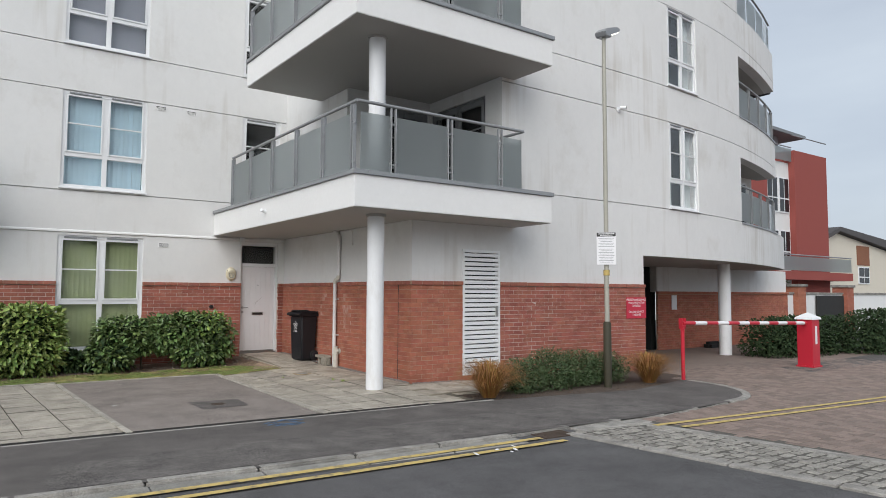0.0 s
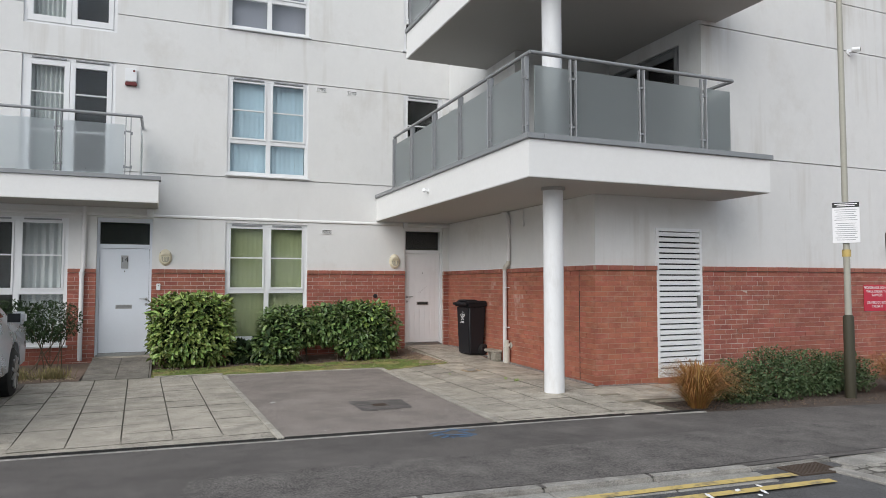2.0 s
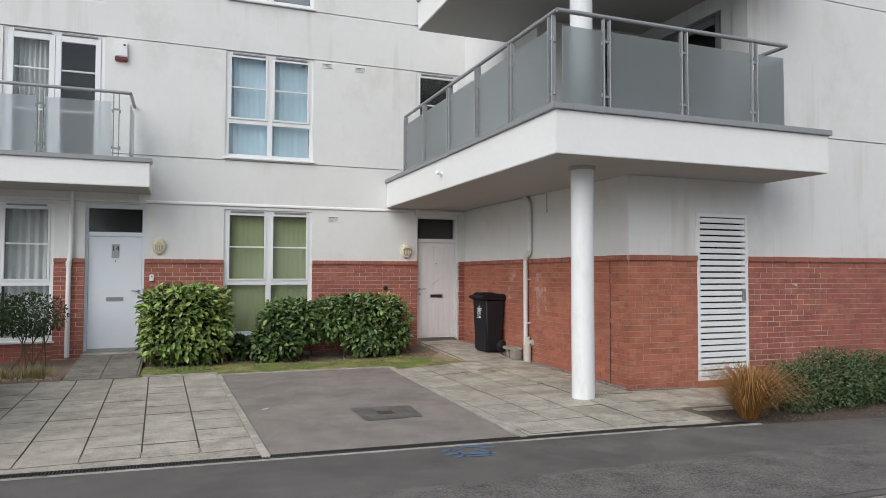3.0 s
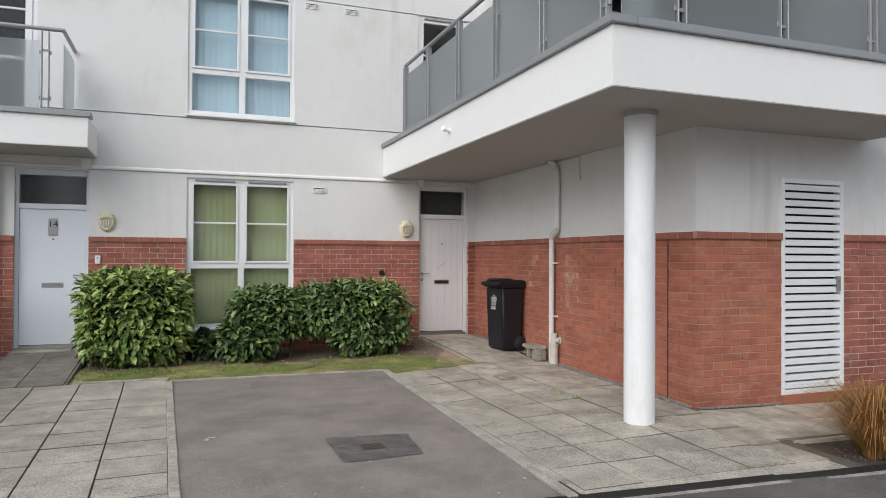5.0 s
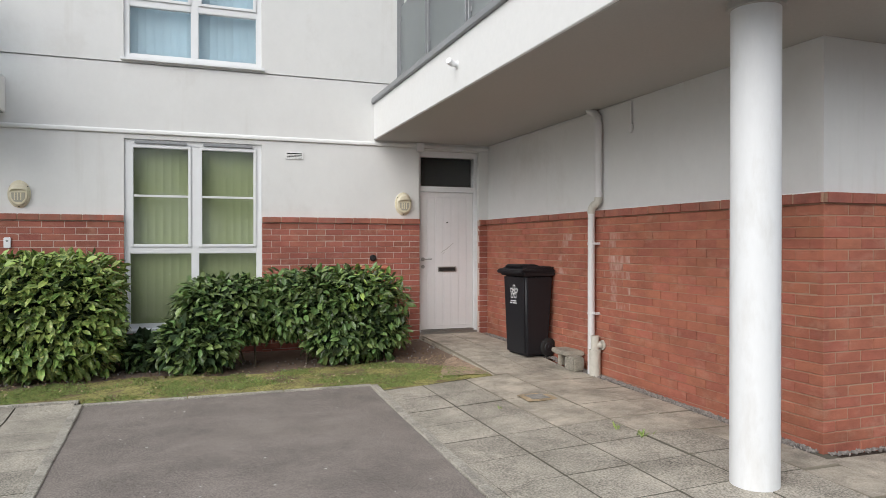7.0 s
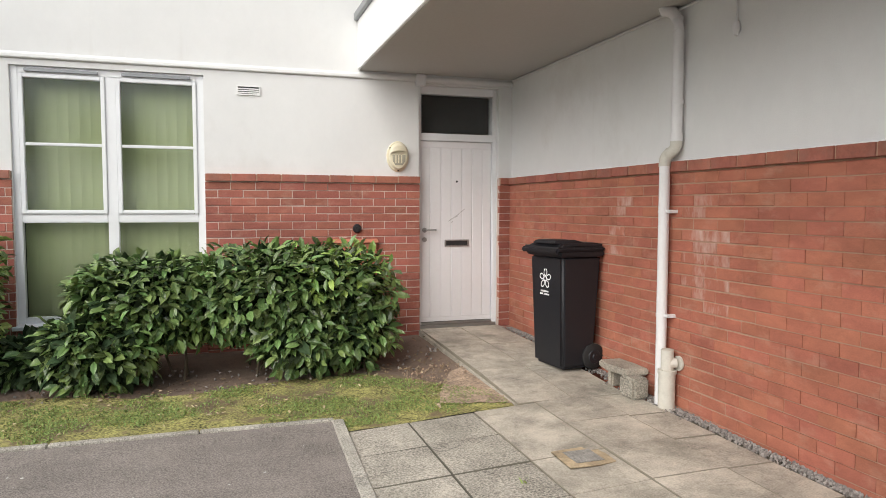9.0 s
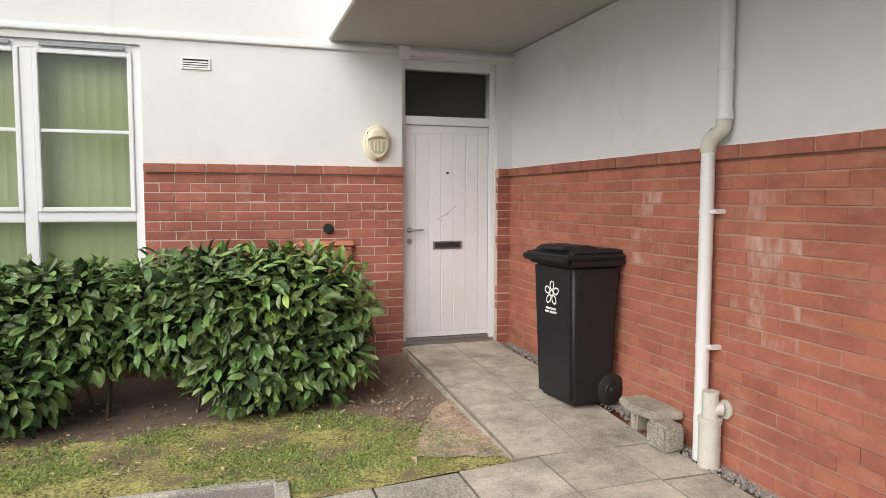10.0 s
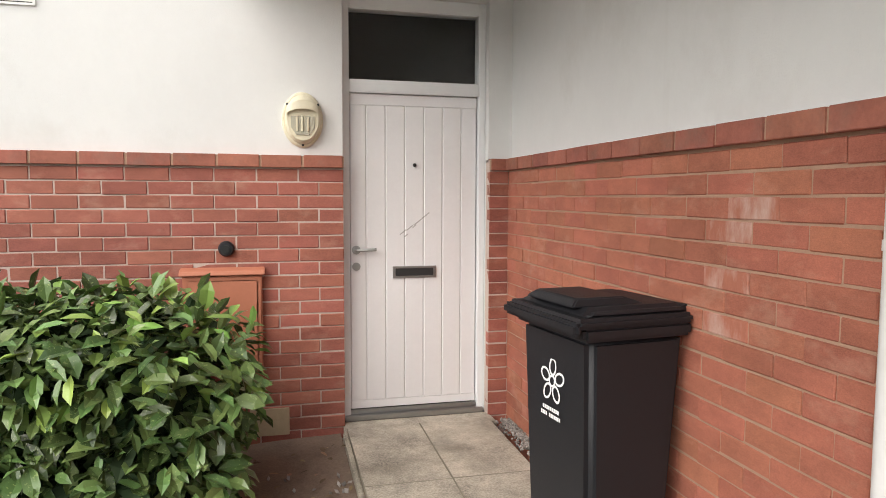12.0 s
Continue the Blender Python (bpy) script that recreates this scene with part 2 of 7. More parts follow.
BLACK_MARK = material("black_print", (0.03, 0.03, 0.03), 0.5, vary=0.02, bump=0)
PIPE = material("white_pvc_pipe", (0.74, 0.73, 0.73), 0.4, vary=0.04, bump=0, stain=(0.45, 0.42, 0.37), stain_amt=0.3, stain_scale=3)
PIPE_OLD = material("weathered_pvc", (0.58, 0.555, 0.49), 0.6, vary=0.08, scale=10, bump=0.2, stain=(0.25, 0.23, 0.18), stain_amt=0.5, stain_scale=6)
CREAM = material("cream_plastic", (0.72, 0.66, 0.50), 0.4, vary=0.03, bump=0, stain=(0.48, 0.4, 0.25), stain_amt=0.3, stain_scale=9)
LENS = material("lamp_lens", (0.75, 0.72, 0.6), 0.2, vary=0.03, bump=0, trans=0.5)
LEAF = material("laurel_leaf", (0.112, 0.178, 0.056), 0.30, vary=0.12, scale=5, fine=50, bump=0.12, bump_scale=50, stain=(0.34, 0.40, 0.16), stain_amt=0.6, stain_scale=70, stain_lo=0.58, stain_hi=0.64, island=1.3, hue=0.05, spec=0.5)
LEAF_O = material("laurel_leaf_single", (0.22, 0.34, 0.08), 0.32, vary=0.12, scale=5, fine=50, bump=0.12, bump_scale=50, obj_random=0.8, hue=0.05)
LEAF_V = material("spotted_laurel_leaf", (0.165, 0.245, 0.062), 0.36, vary=0.15, scale=5, fine=50, bump=0.12, bump_scale=50, island=1.3, hue=0.05, stain=(0.46, 0.46, 0.15), stain_amt=0.75, stain_scale=38, stain_lo=0.54, stain_hi=0.62)
LEAF_N = material("small_green_leaf", (0.072, 0.112, 0.043), 0.5, vary=0.12, bump=0, island=0.8, hue=0.06)
# own colour of the dark bushes, and shade painted inside the others
LEAF_K = material("dark_and_shade_leaf", (0.036, 0.06, 0.026), 0.75, vary=0.12, bump=0, island=0.8, hue=0.05, spec=0.2)
SEDGE = material("bronze_sedge", (0.30, 0.15, 0.045), 0.6, vary=0.1, bump=0, island=0.8, hue=0.05)
TWIG = material("twig_bark", (0.10, 0.075, 0.05), 0.85, vary=0.15, bump=0.4)
LITTER_BROWN = material("brown_leaf_litter", (0.21, 0.14, 0.085), 0.85, vary=0.1, bump=0.1, island=1.1, hue=0.06)
LITTER = material("dry_leaf_litter", (0.42, 0.33, 0.21), 0.85, vary=0.1, bump=0.1, island=0.9, hue=0.05)
BARK = material("bark_chip", (0.13, 0.095, 0.07), 0.95, vary=0.2, bump=0.4, island=0.9)
STONE = material("gravel_stone", (0.28, 0.255, 0.235), 0.9, vary=0.1, bump=0.3, island=0.8)
RED = material("red_gloss_paint", (0.52, 0.025, 0.045), 0.32, vary=0.06, bump=0.05)
SIGNRED = material("red_sign_face", (0.55, 0.03, 0.06), 0.4, vary=0.03, bump=0)
SIGNWHITE = material("white_sign_face", (0.82, 0.82, 0.84), 0.4, vary=0.02, bump=0)
IRON = material("cast_iron", (0.05, 0.048, 0.046), 0.6, metal=0.5, vary=0.15, bump=0.3)
RUST = material("rusty_iron", (0.085, 0.062, 0.048), 0.8, metal=0.2, vary=0.3, scale=12, bump=0.4)
TERRACOTTA = material("terracotta_box", (0.46, 0.17, 0.10), 0.6, vary=0.06, bump=0.1)
BLOCKPAVE = material("block_paving", (0.225, 0.172, 0.146), 0.9, vary=0.16, scale=1.5, fine=60, bump=0.5, island=0.42, stain=(0.13, 0.115, 0.105), stain_amt=0.4, stain_scale=0.7)
SETTBED = material("gritty_bed", (0.10, 0.092, 0.08), 0.95, vary=0.3, scale=8, fine=90, bump=0.8)
SETT = material("granite_sett", (0.235, 0.222, 0.198), 0.85, vary=0.2, fine=90, bump=0.6, island=0.3, obj_random=0.4, speck=0.25, grime=0.3, grime_scale=6)
REDRENDER = material("red_render", (0.30, 0.075, 0.062), 0.85, vary=0.04, scale=0.6, bump=0.1)
GREYRENDER = material("grey_cladding", (0.20, 0.22, 0.235), 0.7, vary=0.05, bump=0.05)
CREAMRENDER = material("cream_render", (0.68, 0.63, 0.53), 0.85, vary=0.03, bump=0.1)
ROOFTILE = material("dark_roof_tile", (0.09, 0.085, 0.085), 0.8, vary=0.15, scale=2, bump=0.5, bump_scale=12)
BROWNTILE = material("brown_hung_tile", (0.26, 0.115, 0.065), 0.8, vary=0.12, bump=0.3)
CARPAINT = material("silver_car_paint", (0.50, 0.52, 0.55), 0.28, metal=0.6, vary=0.02, bump=0, coat=0.6)
CARGLASS = material("tinted_car_glass", (0.02, 0.022, 0.025), 0.05, vary=0.0, bump=0)
ALLOY = material("alloy_wheel", (0.5, 0.5, 0.52), 0.3, metal=0.9, vary=0.03, bump=0)
BLUEPAINT = material("blue_marker_spray", (0.07, 0.15, 0.27), 0.85, vary=0.2, scale=20, bump=0.4, stain=(0.10, 0.097, 0.097), stain_amt=0.95, stain_scale=14, stain_lo=0.47, stain_hi=0.6)
TARPATCH = material("newer_tar_patch", (0.115, 0.104, 0.097), 0.85, vary=0.14, scale=2, fine=150, bump=0.6, bump_scale=280, speck=0.3, grime=0.3, grime_scale=4, stain=(0.225, 0.195, 0.175), stain_amt=0.7, stain_scale=7, stain_lo=0.56, stain_hi=0.68)
ALARMRED = material("dark_red_plastic", (0.16, 0.03, 0.03), 0.4, vary=0.05, bump=0)
LEDGLOW = bpy.data.materials.new("led_glow")
LEDGLOW.use_nodes = True
LEDGLOW.node_tree.nodes["Principled BSDF"].inputs["Emission Color"].default_value = (1, 0.93, 0.8, 1)
LEDGLOW.node_tree.nodes["Principled BSDF"].inputs["Emission Strength"].default_value = 3.0


# ---- geometry helpers ----
class Geo:
    """Collects vertices and faces for one mesh."""
    def __init__(self):
        self.v, self.f = [], []

    def add(self, vs, fs):
        k = len(self.v)
        self.v += [tuple(p) for p in vs]
        self.f += [tuple(i + k for i in q) for q in fs]
        return self

    def box(self, x0, x1, y0, y1, z0, z1, m=None):
        vs = [Vector((x, y, z)) for z in (z0, z1) for y in (y0, y1) for x in (x0, x1)]
        if m is not None:
            vs = [m @ p for p in vs]
        return self.add(vs, [(0, 2, 3, 1), (4, 5, 7, 6), (0, 1, 5, 4), (2, 6, 7, 3), (0, 4, 6, 2), (1, 3, 7, 5)])

    def cyl(self, p0, p1, r0, r1=None, n=16):
        return self.tube([p0, p1], [r0, r0 if r1 is None else r1], n)

    def tube(self, pts, rs, n=12):
        pts = [Vector(p) for p in pts]
        if isinstance(rs, (int, float)):
            rs = [rs] * len(pts)
        k, vs, fs = len(pts), [], []
        for i, p in enumerate(pts):
            d = (pts[min(i + 1, k - 1)] - pts[max(i - 1, 0)]).normalized()
            a = d.cross(Vector((0, 0, 1)) if abs(d.z) < 0.95 else Vector((1, 0, 0))).normalized()
            b = d.cross(a)
            vs += [p + rs[i] * (math.cos(t) * a + math.sin(t) * b) for t in (2 * math.pi * j / n for j in range(n))]
        for i in range(k - 1):
            fs += [(i * n + j, i * n + (j + 1) % n, (i + 1) * n + (j + 1) % n, (i + 1) * n + j) for j in range(n)]
        fs += [tuple(range(n - 1, -1, -1)), tuple((k - 1) * n + j for j in range(n))]
        return self.add(vs, fs)

    def prism(self, pts, h0, h1, axis="z", m=None):
        """A polygon swept along an axis from h0 to h1."""
        put = {"z": lambda a, b, h: (a, b, h), "y": lambda a, b, h: (a, h, b), "x": lambda a, b, h: (h, a, b)}[axis]
        n = len(pts)
        vs = [Vector(put(a, b, h)) for h in (h0, h1) for a, b in pts]
        if m is not None:
            vs = [m @ p for p in vs]
        fs = [tuple(range(n - 1, -1, -1)), tuple(range(n, 2 * n))] + [(i, (i + 1) % n, n + (i + 1) % n, n + i) for i in range(n)]
        return self.add(vs, fs)

    def mesh(self, name, bevel=0.0, segments=2, smooth=False):
        me = bpy.data.meshes.new(name)
        me.from_pydata(self.v, [], self.f)
        if len(self.f) < 4000:
            bm = bmesh.new()
            bm.from_mesh(me)
            bmesh.ops.recalc_face_normals(bm, faces=bm.faces)
            if bevel:
                bmesh.ops.bevel(bm, geom=[e for e in bm.edges if len(e.link_faces) == 2 and e.calc_face_angle(0) > 0.6], offset=bevel, segments=segments, affect="EDGES", clamp_overlap=True)
            bm.to_mesh(me)
            bm.free()
        if smooth:
            me.shade_smooth()
            me.set_sharp_from_angle(angle=radians(38))
        return me


def thing(name, label, category, at=(0, 0, 0), turn=0.0, group="", kind=""):
    """An Empty at a thing's base, which parents its parts."""
    ob = new(name)
    ob.matrix_world = pose(at[0], at[1], at[2], 0, 0, turn)
    ob.empty_display_size = 0.1
    return tagged(ob, label, category, group, kind)


def part(name, geo, mat, parent=None, label="", bevel=0.0, segments=2, smooth=False, kind="", m=None):
    """Links a Geo (or a finished mesh) as one mesh object under a thing or a part, in the parent's own axes."""
    me = geo.mesh(name, bevel, segments, smooth) if isinstance(geo, Geo) else geo
    if not me.materials:
        me.materials.append(mat)
    ob = new(name, me)
    if parent is not None:
        ob.parent = parent
    if m is not None:
        ob.matrix_basis = m
    return tagged(ob, label, "", "", kind)


def solid(name, geo, mat, label, category, kind="", bevel=0.0, smooth=False, group=""):
    """A top-level thing of one mesh."""
    return tagged(part(name, geo, mat, None, label, bevel, 2, smooth), "", category, group, kind)


def clamp(v, a, b):
    return max(a, min(b, v))


# ---- levels of the ground ----
def fall(x):
    return -0.022 * clamp(x - 6.0, 0, 7.0)

def across(x):
    return clamp((x - 4.6) / 1.7, 0, 1)

def level(x, y):
    """The made ground: it rises to the doors and to the porch wall, and falls slowly to the car-park entrance."""
    c, u = across(x), clamp((y - 12.7) / 2.3, 0, 1)
    return fall(x) + c * (0.06 * clamp((y - 8.2) / 1.6, 0, 1) + 0.04 * clamp((y - 10.0) / 2.6, 0, 1)) + (0.075 + 0.095 * (1 - c)) * ((1 - c) * u + c * (1 - (1 - u) ** 2))

def kerb_y(x):
    return max(6.12 - 0.085 * x, 5.68)

def drain_y(x):
    return 8.20 - 0.065 * x

def road_z(x):
    return fall(x) - 0.030


def strip(name, xs, lo, hi, zf, mat, label, category, ny=1, lift=0.0, kind="structure"):
    """A sheet of ground between two lines, following the ground's level."""
    g, k = Geo(), ny + 1
    vs, fs = [], []
    for x in xs:
        a, b = lo(x), hi(x)
        for j in range(k):
            y = a + (b - a) * j / ny
            vs.append((x, y, zf(x, y) + lift))
    for i in range(len(xs) - 1):
        fs += [(i * k + j, (i + 1) * k + j, (i + 1) * k + j + 1, i * k + j + 1) for j in range(ny)]
    g.add(vs, fs)
    return solid(name, g, mat, label, category, kind)


def steps(a, b, d):
    n = max(1, round((b - a) / d))
    return [a + (b - a) * i / n for i in range(n + 1)]

FAR = 900.0
gx = [-FAR, -60] + steps(-30, 5, 5) + [6.0, 7, 9, 11, 13.0, 20, 60, FAR]
strip("ground", gx, lambda x: -FAR, lambda x: FAR, lambda x, y: road_z(x) - 0.004, ASPHALT, "dark grey asphalt road surface with small chippings", "road", 2)
ARC = (10.2, 8.05, 2.1)

def foot_lo(x):
    if x <= ARC[0]:
        return kerb_y(x) + 0.122 * max(0.0, x - 8.0)
    return ARC[1] - math.sqrt(max(0.0, ARC[2] ** 2 - (x - ARC[0]) ** 2))

strip("pavement", steps(-30, 6, 1.5) + steps(6.25, 12.29, 0.25), foot_lo, lambda x: max(drain_y(x), foot_lo(x) + 0.02) if x < 10 else max(drain_y(x) + 0.35 * (x - 10), foot_lo(x) + 0.02), lambda x, y: fall(x), PAVE, "dark asphalt footway worn grey in patches", "pavement", 3)
strip("footway_patch", steps(1.2, 9.0, 0.12), lambda x: foot_lo(x) + 0.092, lambda x: 6.90 - 0.02 * (x - 4) + 0.05 * noise.noise((x * 2.2, 3, 0)) + 0.025 * noise.noise((x * 9, 5, 0)) - (0.5 if x < 1.3 else 0), lambda x, y: fall(x), PAVE_OLD, "older worn asphalt with exposed chippings beside the kerb", "pavement", 3, 0.004)
strip("courtyard_base", steps(-8, 6.9, 0.5), lambda x: drain_y(x), lambda x: 15.2, lambda x, y: level(x, y) - (0.014 if y < 12.55 else 0.14), JOINT, "dark soil bed under the paving", "ground", 28)
strip("entrance_base", steps(6.85, 13.0, 1.0), lambda x: drain_y(x), lambda x: 9.75, lambda x, y: level(x, y) - 0.03, SOIL_DARK, "dark planting soil along the brick wall", "ground", 4)

# ---- the building ----
WY = 15.15            # front wall
SX = 6.87             # side wall of the porch
RY = 9.70             # street wall beyond the porch
COP = 1.745           # top of the brick
BUILD_TOP = 11.6

def street_y(x):
    """The street wall bows away beyond the car-park entrance."""
    return RY + (0.021 * (x - 13.0) ** 2 if x > 13.0 else 0.0)

def cells(u0, u1, z0, z1, holes):
    """Splits a rectangle round its openings."""
    us = sorted({u0, u1, *[clamp(h[i], u0, u1) for h in holes for i in (0, 1)]})
    zs = sorted({z0, z1, *[clamp(h[i], z0, z1) for h in holes for i in (2, 3)]})
    out = []
    for a, b in zip(us, us[1:]):
        run = None
        for c, d in zip(zs, zs[1:]):
            um, zm = (a + b) / 2, (c + d) / 2
            if any(h[0] < um < h[1] and h[2] < zm < h[3] for h in holes):
                if run:
                    out.append((a, b, *run))
                run = None
            else:
                run = (run[0], d) if run else (c, d)
        if run:
            out.append((a, b, *run))
    return out

BANDS = [(COP - 0.02, 2.70), (2.76, 3.53), (3.548, 5.532), (5.55, 6.45), (6.468, 8.38), (8.398, 9.32), (9.338, BUILD_TOP)]
FRONT_HOLES = [(-2.05, -0.47, 0.39, 2.65), (-0.02, 0.90, 0.0, 2.68), (2.195, 3.77, 0.39, 2.65), (5.84, 6.72, 0.0, 2.68),
               (-1.27, 0.23, 3.32, 5.532), (2.195, 3.77, 3.60, 5.532), (5.81, 6.72, 3.60, 5.532), (-1.27, 0.23, 6.1, 8.38), (2.195, 3.77, 6.50, 8.38), (5.81, 6.72, 6.50, 8.38)]
front = thing("wall_front", "white rendered apartment wall with thin shadow joints and weather stains", "wall", kind="structure")
g = Geo()
for a, b, c, d in cells(-12, SX + 0.3, -0.2, BUILD_TOP, FRONT_HOLES):
    g.box(a, b, WY + 0.045, WY + 0.33, c, d)
part("wall_core", g, RENDER, front)
for z0, z1 in BANDS:
    g = Geo()
    for a, b, c, d in cells(-12, SX, z0, z1, FRONT_HOLES):
        g.box(a, b, WY, WY + 0.046, c, d)
    part("render_panel", g, RENDER, front)
g = Geo().prism([(WY - 0.026, 2.712), (WY - 0.026, 2.742), (WY - 0.010, 2.762), (WY + 0.05, 2.762), (WY + 0.05, 2.69)], -12, SX, "x")
part("drip_band", g, RENDER_CLEAN, front, "white moulded drip band above the ground floor", 0.004)

side = thing("wall_side", "off-white rendered porch side wall above a red brick base", "wall", kind="structure")
g = Geo().box(SX + 0.06, SX + 0.3, RY + 0.05, WY, COP - 0.03, 2.80)
g.box(SX, SX + 0.062, RY + 0.0465, WY, COP - 0.02, 2.80)
g.box(SX, SX + 0.3, 12.1, WY, 2.80, BUILD_TOP)
part("render_panel", g, RENDER, side)

street = thing("wall_street", "white rendered street wall that bows away beyond the entrance", "wall", kind="structure")
SH = [(7.94, 8.815, 0.0, 2.32), (13.04, 40, -1, 2.39), (14.08, 15.36, 3.55, 5.575), (14.08, 15.36, 6.47, 8.38), (17.95, 40, 3.5, 5.28), (17.95, 40, 6.45, 8.12), (17.95, 40, 9.32, 14)]

def bowed(geo, x0, x1, z0, z1, d0, d1, dx=0.5, f=None):
    """Boxes that follow the street wall's line."""
    f = f or street_y
    xs = [x0, x1] if x1 <= 13.0 else ([x0] if x0 < 13.0 else []) + steps(max(x0, 13.0), x1, dx)
    for a, b in zip(xs, xs[1:]):
        ya, yb = f(a), f(b)
        vs = [(a, ya + d0, z0), (b, yb + d0, z0), (b, yb + d1, z0), (a, ya + d1, z0), (a, ya + d0, z1), (b, yb + d0, z1), (b, yb + d1, z1), (a, ya + d1, z1)]
        geo.add(vs, [(0, 3, 2, 1), (4, 5, 6, 7), (0, 1, 5, 4), (2, 3, 7, 6)] + ([(0, 4, 7, 3)] if a == xs[0] else []) + ([(1, 2, 6, 5)] if b == xs[-1] else []))

XEND = 24.0
for i, (z0, z1) in enumerate([(COP - 0.02, 3.50), (3.518, 5.575), (5.593, 6.41), (6.428, 8.40), (8.418, 9.32), (9.338, BUILD_TOP)]):
    g = Geo()
    for a, b, c, d in cells(SX if i == 0 else 8.9, XEND if i == 0 else 22.0, z0, min(z1, BUILD_TOP), SH):
        bowed(g, a, b, c, d, 0.0, 0.046)
    part("render_panel", g, RENDER, street)
g = Geo()
for a, b, c, d in cells(8.9, 22.0, 3.49, BUILD_TOP, SH) + cells(8.9, XEND, 2.8, 3.49, SH) + cells(SX + 0.05, XEND, -0.3, 2.8, SH):
    bowed(g, a, b, c, d, 0.045, 0.30)
part("wall_core", g, RENDER, street)
# recessed balcony room at the first floor corner
recess = thing("wall_recess", "shaded white walls at the back of the corner balcony", "wall", kind="structure")
g = Geo()
for a, b, c, d in cells(SX + 0.301, 9.2, 2.8, BUILD_TOP, [(7.4, 8.85, 3.3, 5.42), (7.4, 8.85, 6.2, 8.3)]):
    g.box(a, b, 12.1, 12.4, c, d)
for a, b, c, d in cells(9.99, 12.1, 2.8, BUILD_TOP, [(10.2, 12.05, 3.32, 5.42), (10.2, 12.05, 6.2, 8.3)]):
    g.box(8.9, 9.2, a, b, c, d)
part("render_panel", g, RENDER, recess)
# back, roof and added near-black inner floors close the block against light leaks
g = Geo().box(-12.3, -12, WY, 27, -0.3, BUILD_TOP).box(-12, 26, 27, 27.3, -0.3, BUILD_TOP).box(21.3, 21.6, 12.2, 27, 2.6, 9.0)
solid("wall_back", g, RENDER, "white rendered rear wall of the block", "wall", "structure")
g = Geo().box(-12.3, SX + 0.2, WY, 27.3, BUILD_TOP, BUILD_TOP + 0.25).box(SX + 0.2, 19.3, 12.1, 27.3, BUILD_TOP, BUILD_TOP + 0.25).box(9.0, 17.9, 9.9, 12.1, BUILD_TOP, BUILD_TOP + 0.25)
solid("roof", g, GREYRENDER, "flat grey roof of the block", "roof", "structure")
g = Geo()
for z in (2.85, 5.72, 8.58):
    g.box(-12, SX + 0.25, WY + 0.32, 27, z, z + 0.2).box(SX + 0.28, XEND - 0.3, 12.4, 27, z, z + 0.2).box(9.2, 17.9, 10.35, 12.4, z, z + 0.2)
solid("inner_floor", g, SHADE_DARK, "unseen near-black floors added to stop light leaking through the block", "floor", "structure")


# ---- brickwork ----
BL, BH, PITCH, COURSE = 0.2205, 0.0690, 0.2275, 0.0755
BRICK_ME = Geo().box(-BL / 2, BL / 2, 0, 0.05, 0, BH).mesh("brick", 0.0035, 1)
BRICK_ME.materials.append(BRICK)
SALT_ME = BRICK_ME.copy()
SALT_ME.materials.clear()
SALT_ME.materials.append(BRICK_SALT)
FRONT_ME = BRICK_ME.copy()
FRONT_ME.materials.clear()
FRONT_ME.materials.append(BRICK_F)
bricks_todo = []

def brick_face(parent, u0, u1, z0, z1, place, near=None, limit=300, holes=(), mortar=MORTAR):
    """Bricks in stretcher bond over a wall face; place(u, z, depth) is a pose with x along the wall and y into it."""
    bricks_todo.append((parent, u0, u1, z0, z1, place, near, limit, holes, mortar))

def lay_bricks():
    rng = random.Random(5)
    for parent, u0, u1, z0, z1, place, near, limit, holes, mortar in bricks_todo:
        perp, tall = (0.004, 0.985) if parent is bw_side else (0.007, 1.0)
        joined, spots = Geo(), []
        rows = int(round((z1 - z0) / COURSE))
        for r in range(rows):
            z = z1 - (r + 1) * COURSE
            k0 = -1 if r % 2 else 0
            u = u0 + (0.5 * PITCH * k0)
            while u < u1 - 0.01:
                a, b = max(u, u0), min(u + PITCH - perp, u1)
                if u1 - b < 0.05:
                    b = u1
                if b - a > 0.03 and not any(h[0] < b and a < h[1] and h[2] < z + BH and z < h[3] for h in holes):
                    spots.append((a, b, z))
                u += PITCH
        if near is not None:
            spots.sort(key=lambda s: abs((s[0] + s[1]) / 2 - near))
        for i, (a, b, z) in enumerate(spots):
            m = place((a + b) / 2, z, rng.uniform(-0.0032, 0.0026)) @ pose(0, 0, rng.uniform(-0.0012, 0.0012), rng.uniform(-1.2, 1.2), rng.uniform(-0.45, 0.45), rng.uniform(-0.5, 0.5))
            w = b - a
            if i < limit:
                salted = parent is bw_side and 0.75 < z < 1.5 and rng.random() < 0.62 and (abs((a + b) / 2 - 13.0) < 0.13 or abs((a + b) / 2 - 11.98) < 0.17)
                ob = new("brick", SALT_ME if salted else FRONT_ME if parent is bw_front or (parent is bw_street and a > 8.5) else BRICK_ME)
                ob.parent = parent
                ob.matrix_basis = m @ Matrix.Diagonal((w / BL, 1, tall, 1))
            else:
                joined.box(-w / 2, w / 2, 0, 0.05, 0, BH, m)
        if joined.v:
            part("far_bricks", joined, BRICK_FJ if parent is bw_front or (parent is bw_street and u0 > 8.5) else BRICK_J, parent, "", 0.0, kind="stuff")

COPE_L_ME = Geo().box(-0.108, 0.108, -0.028, 0.05, 0, 0.068).mesh("coping_brick", 0.0022, 1)
COPE_L_ME.materials.append(BRICK_COPE)

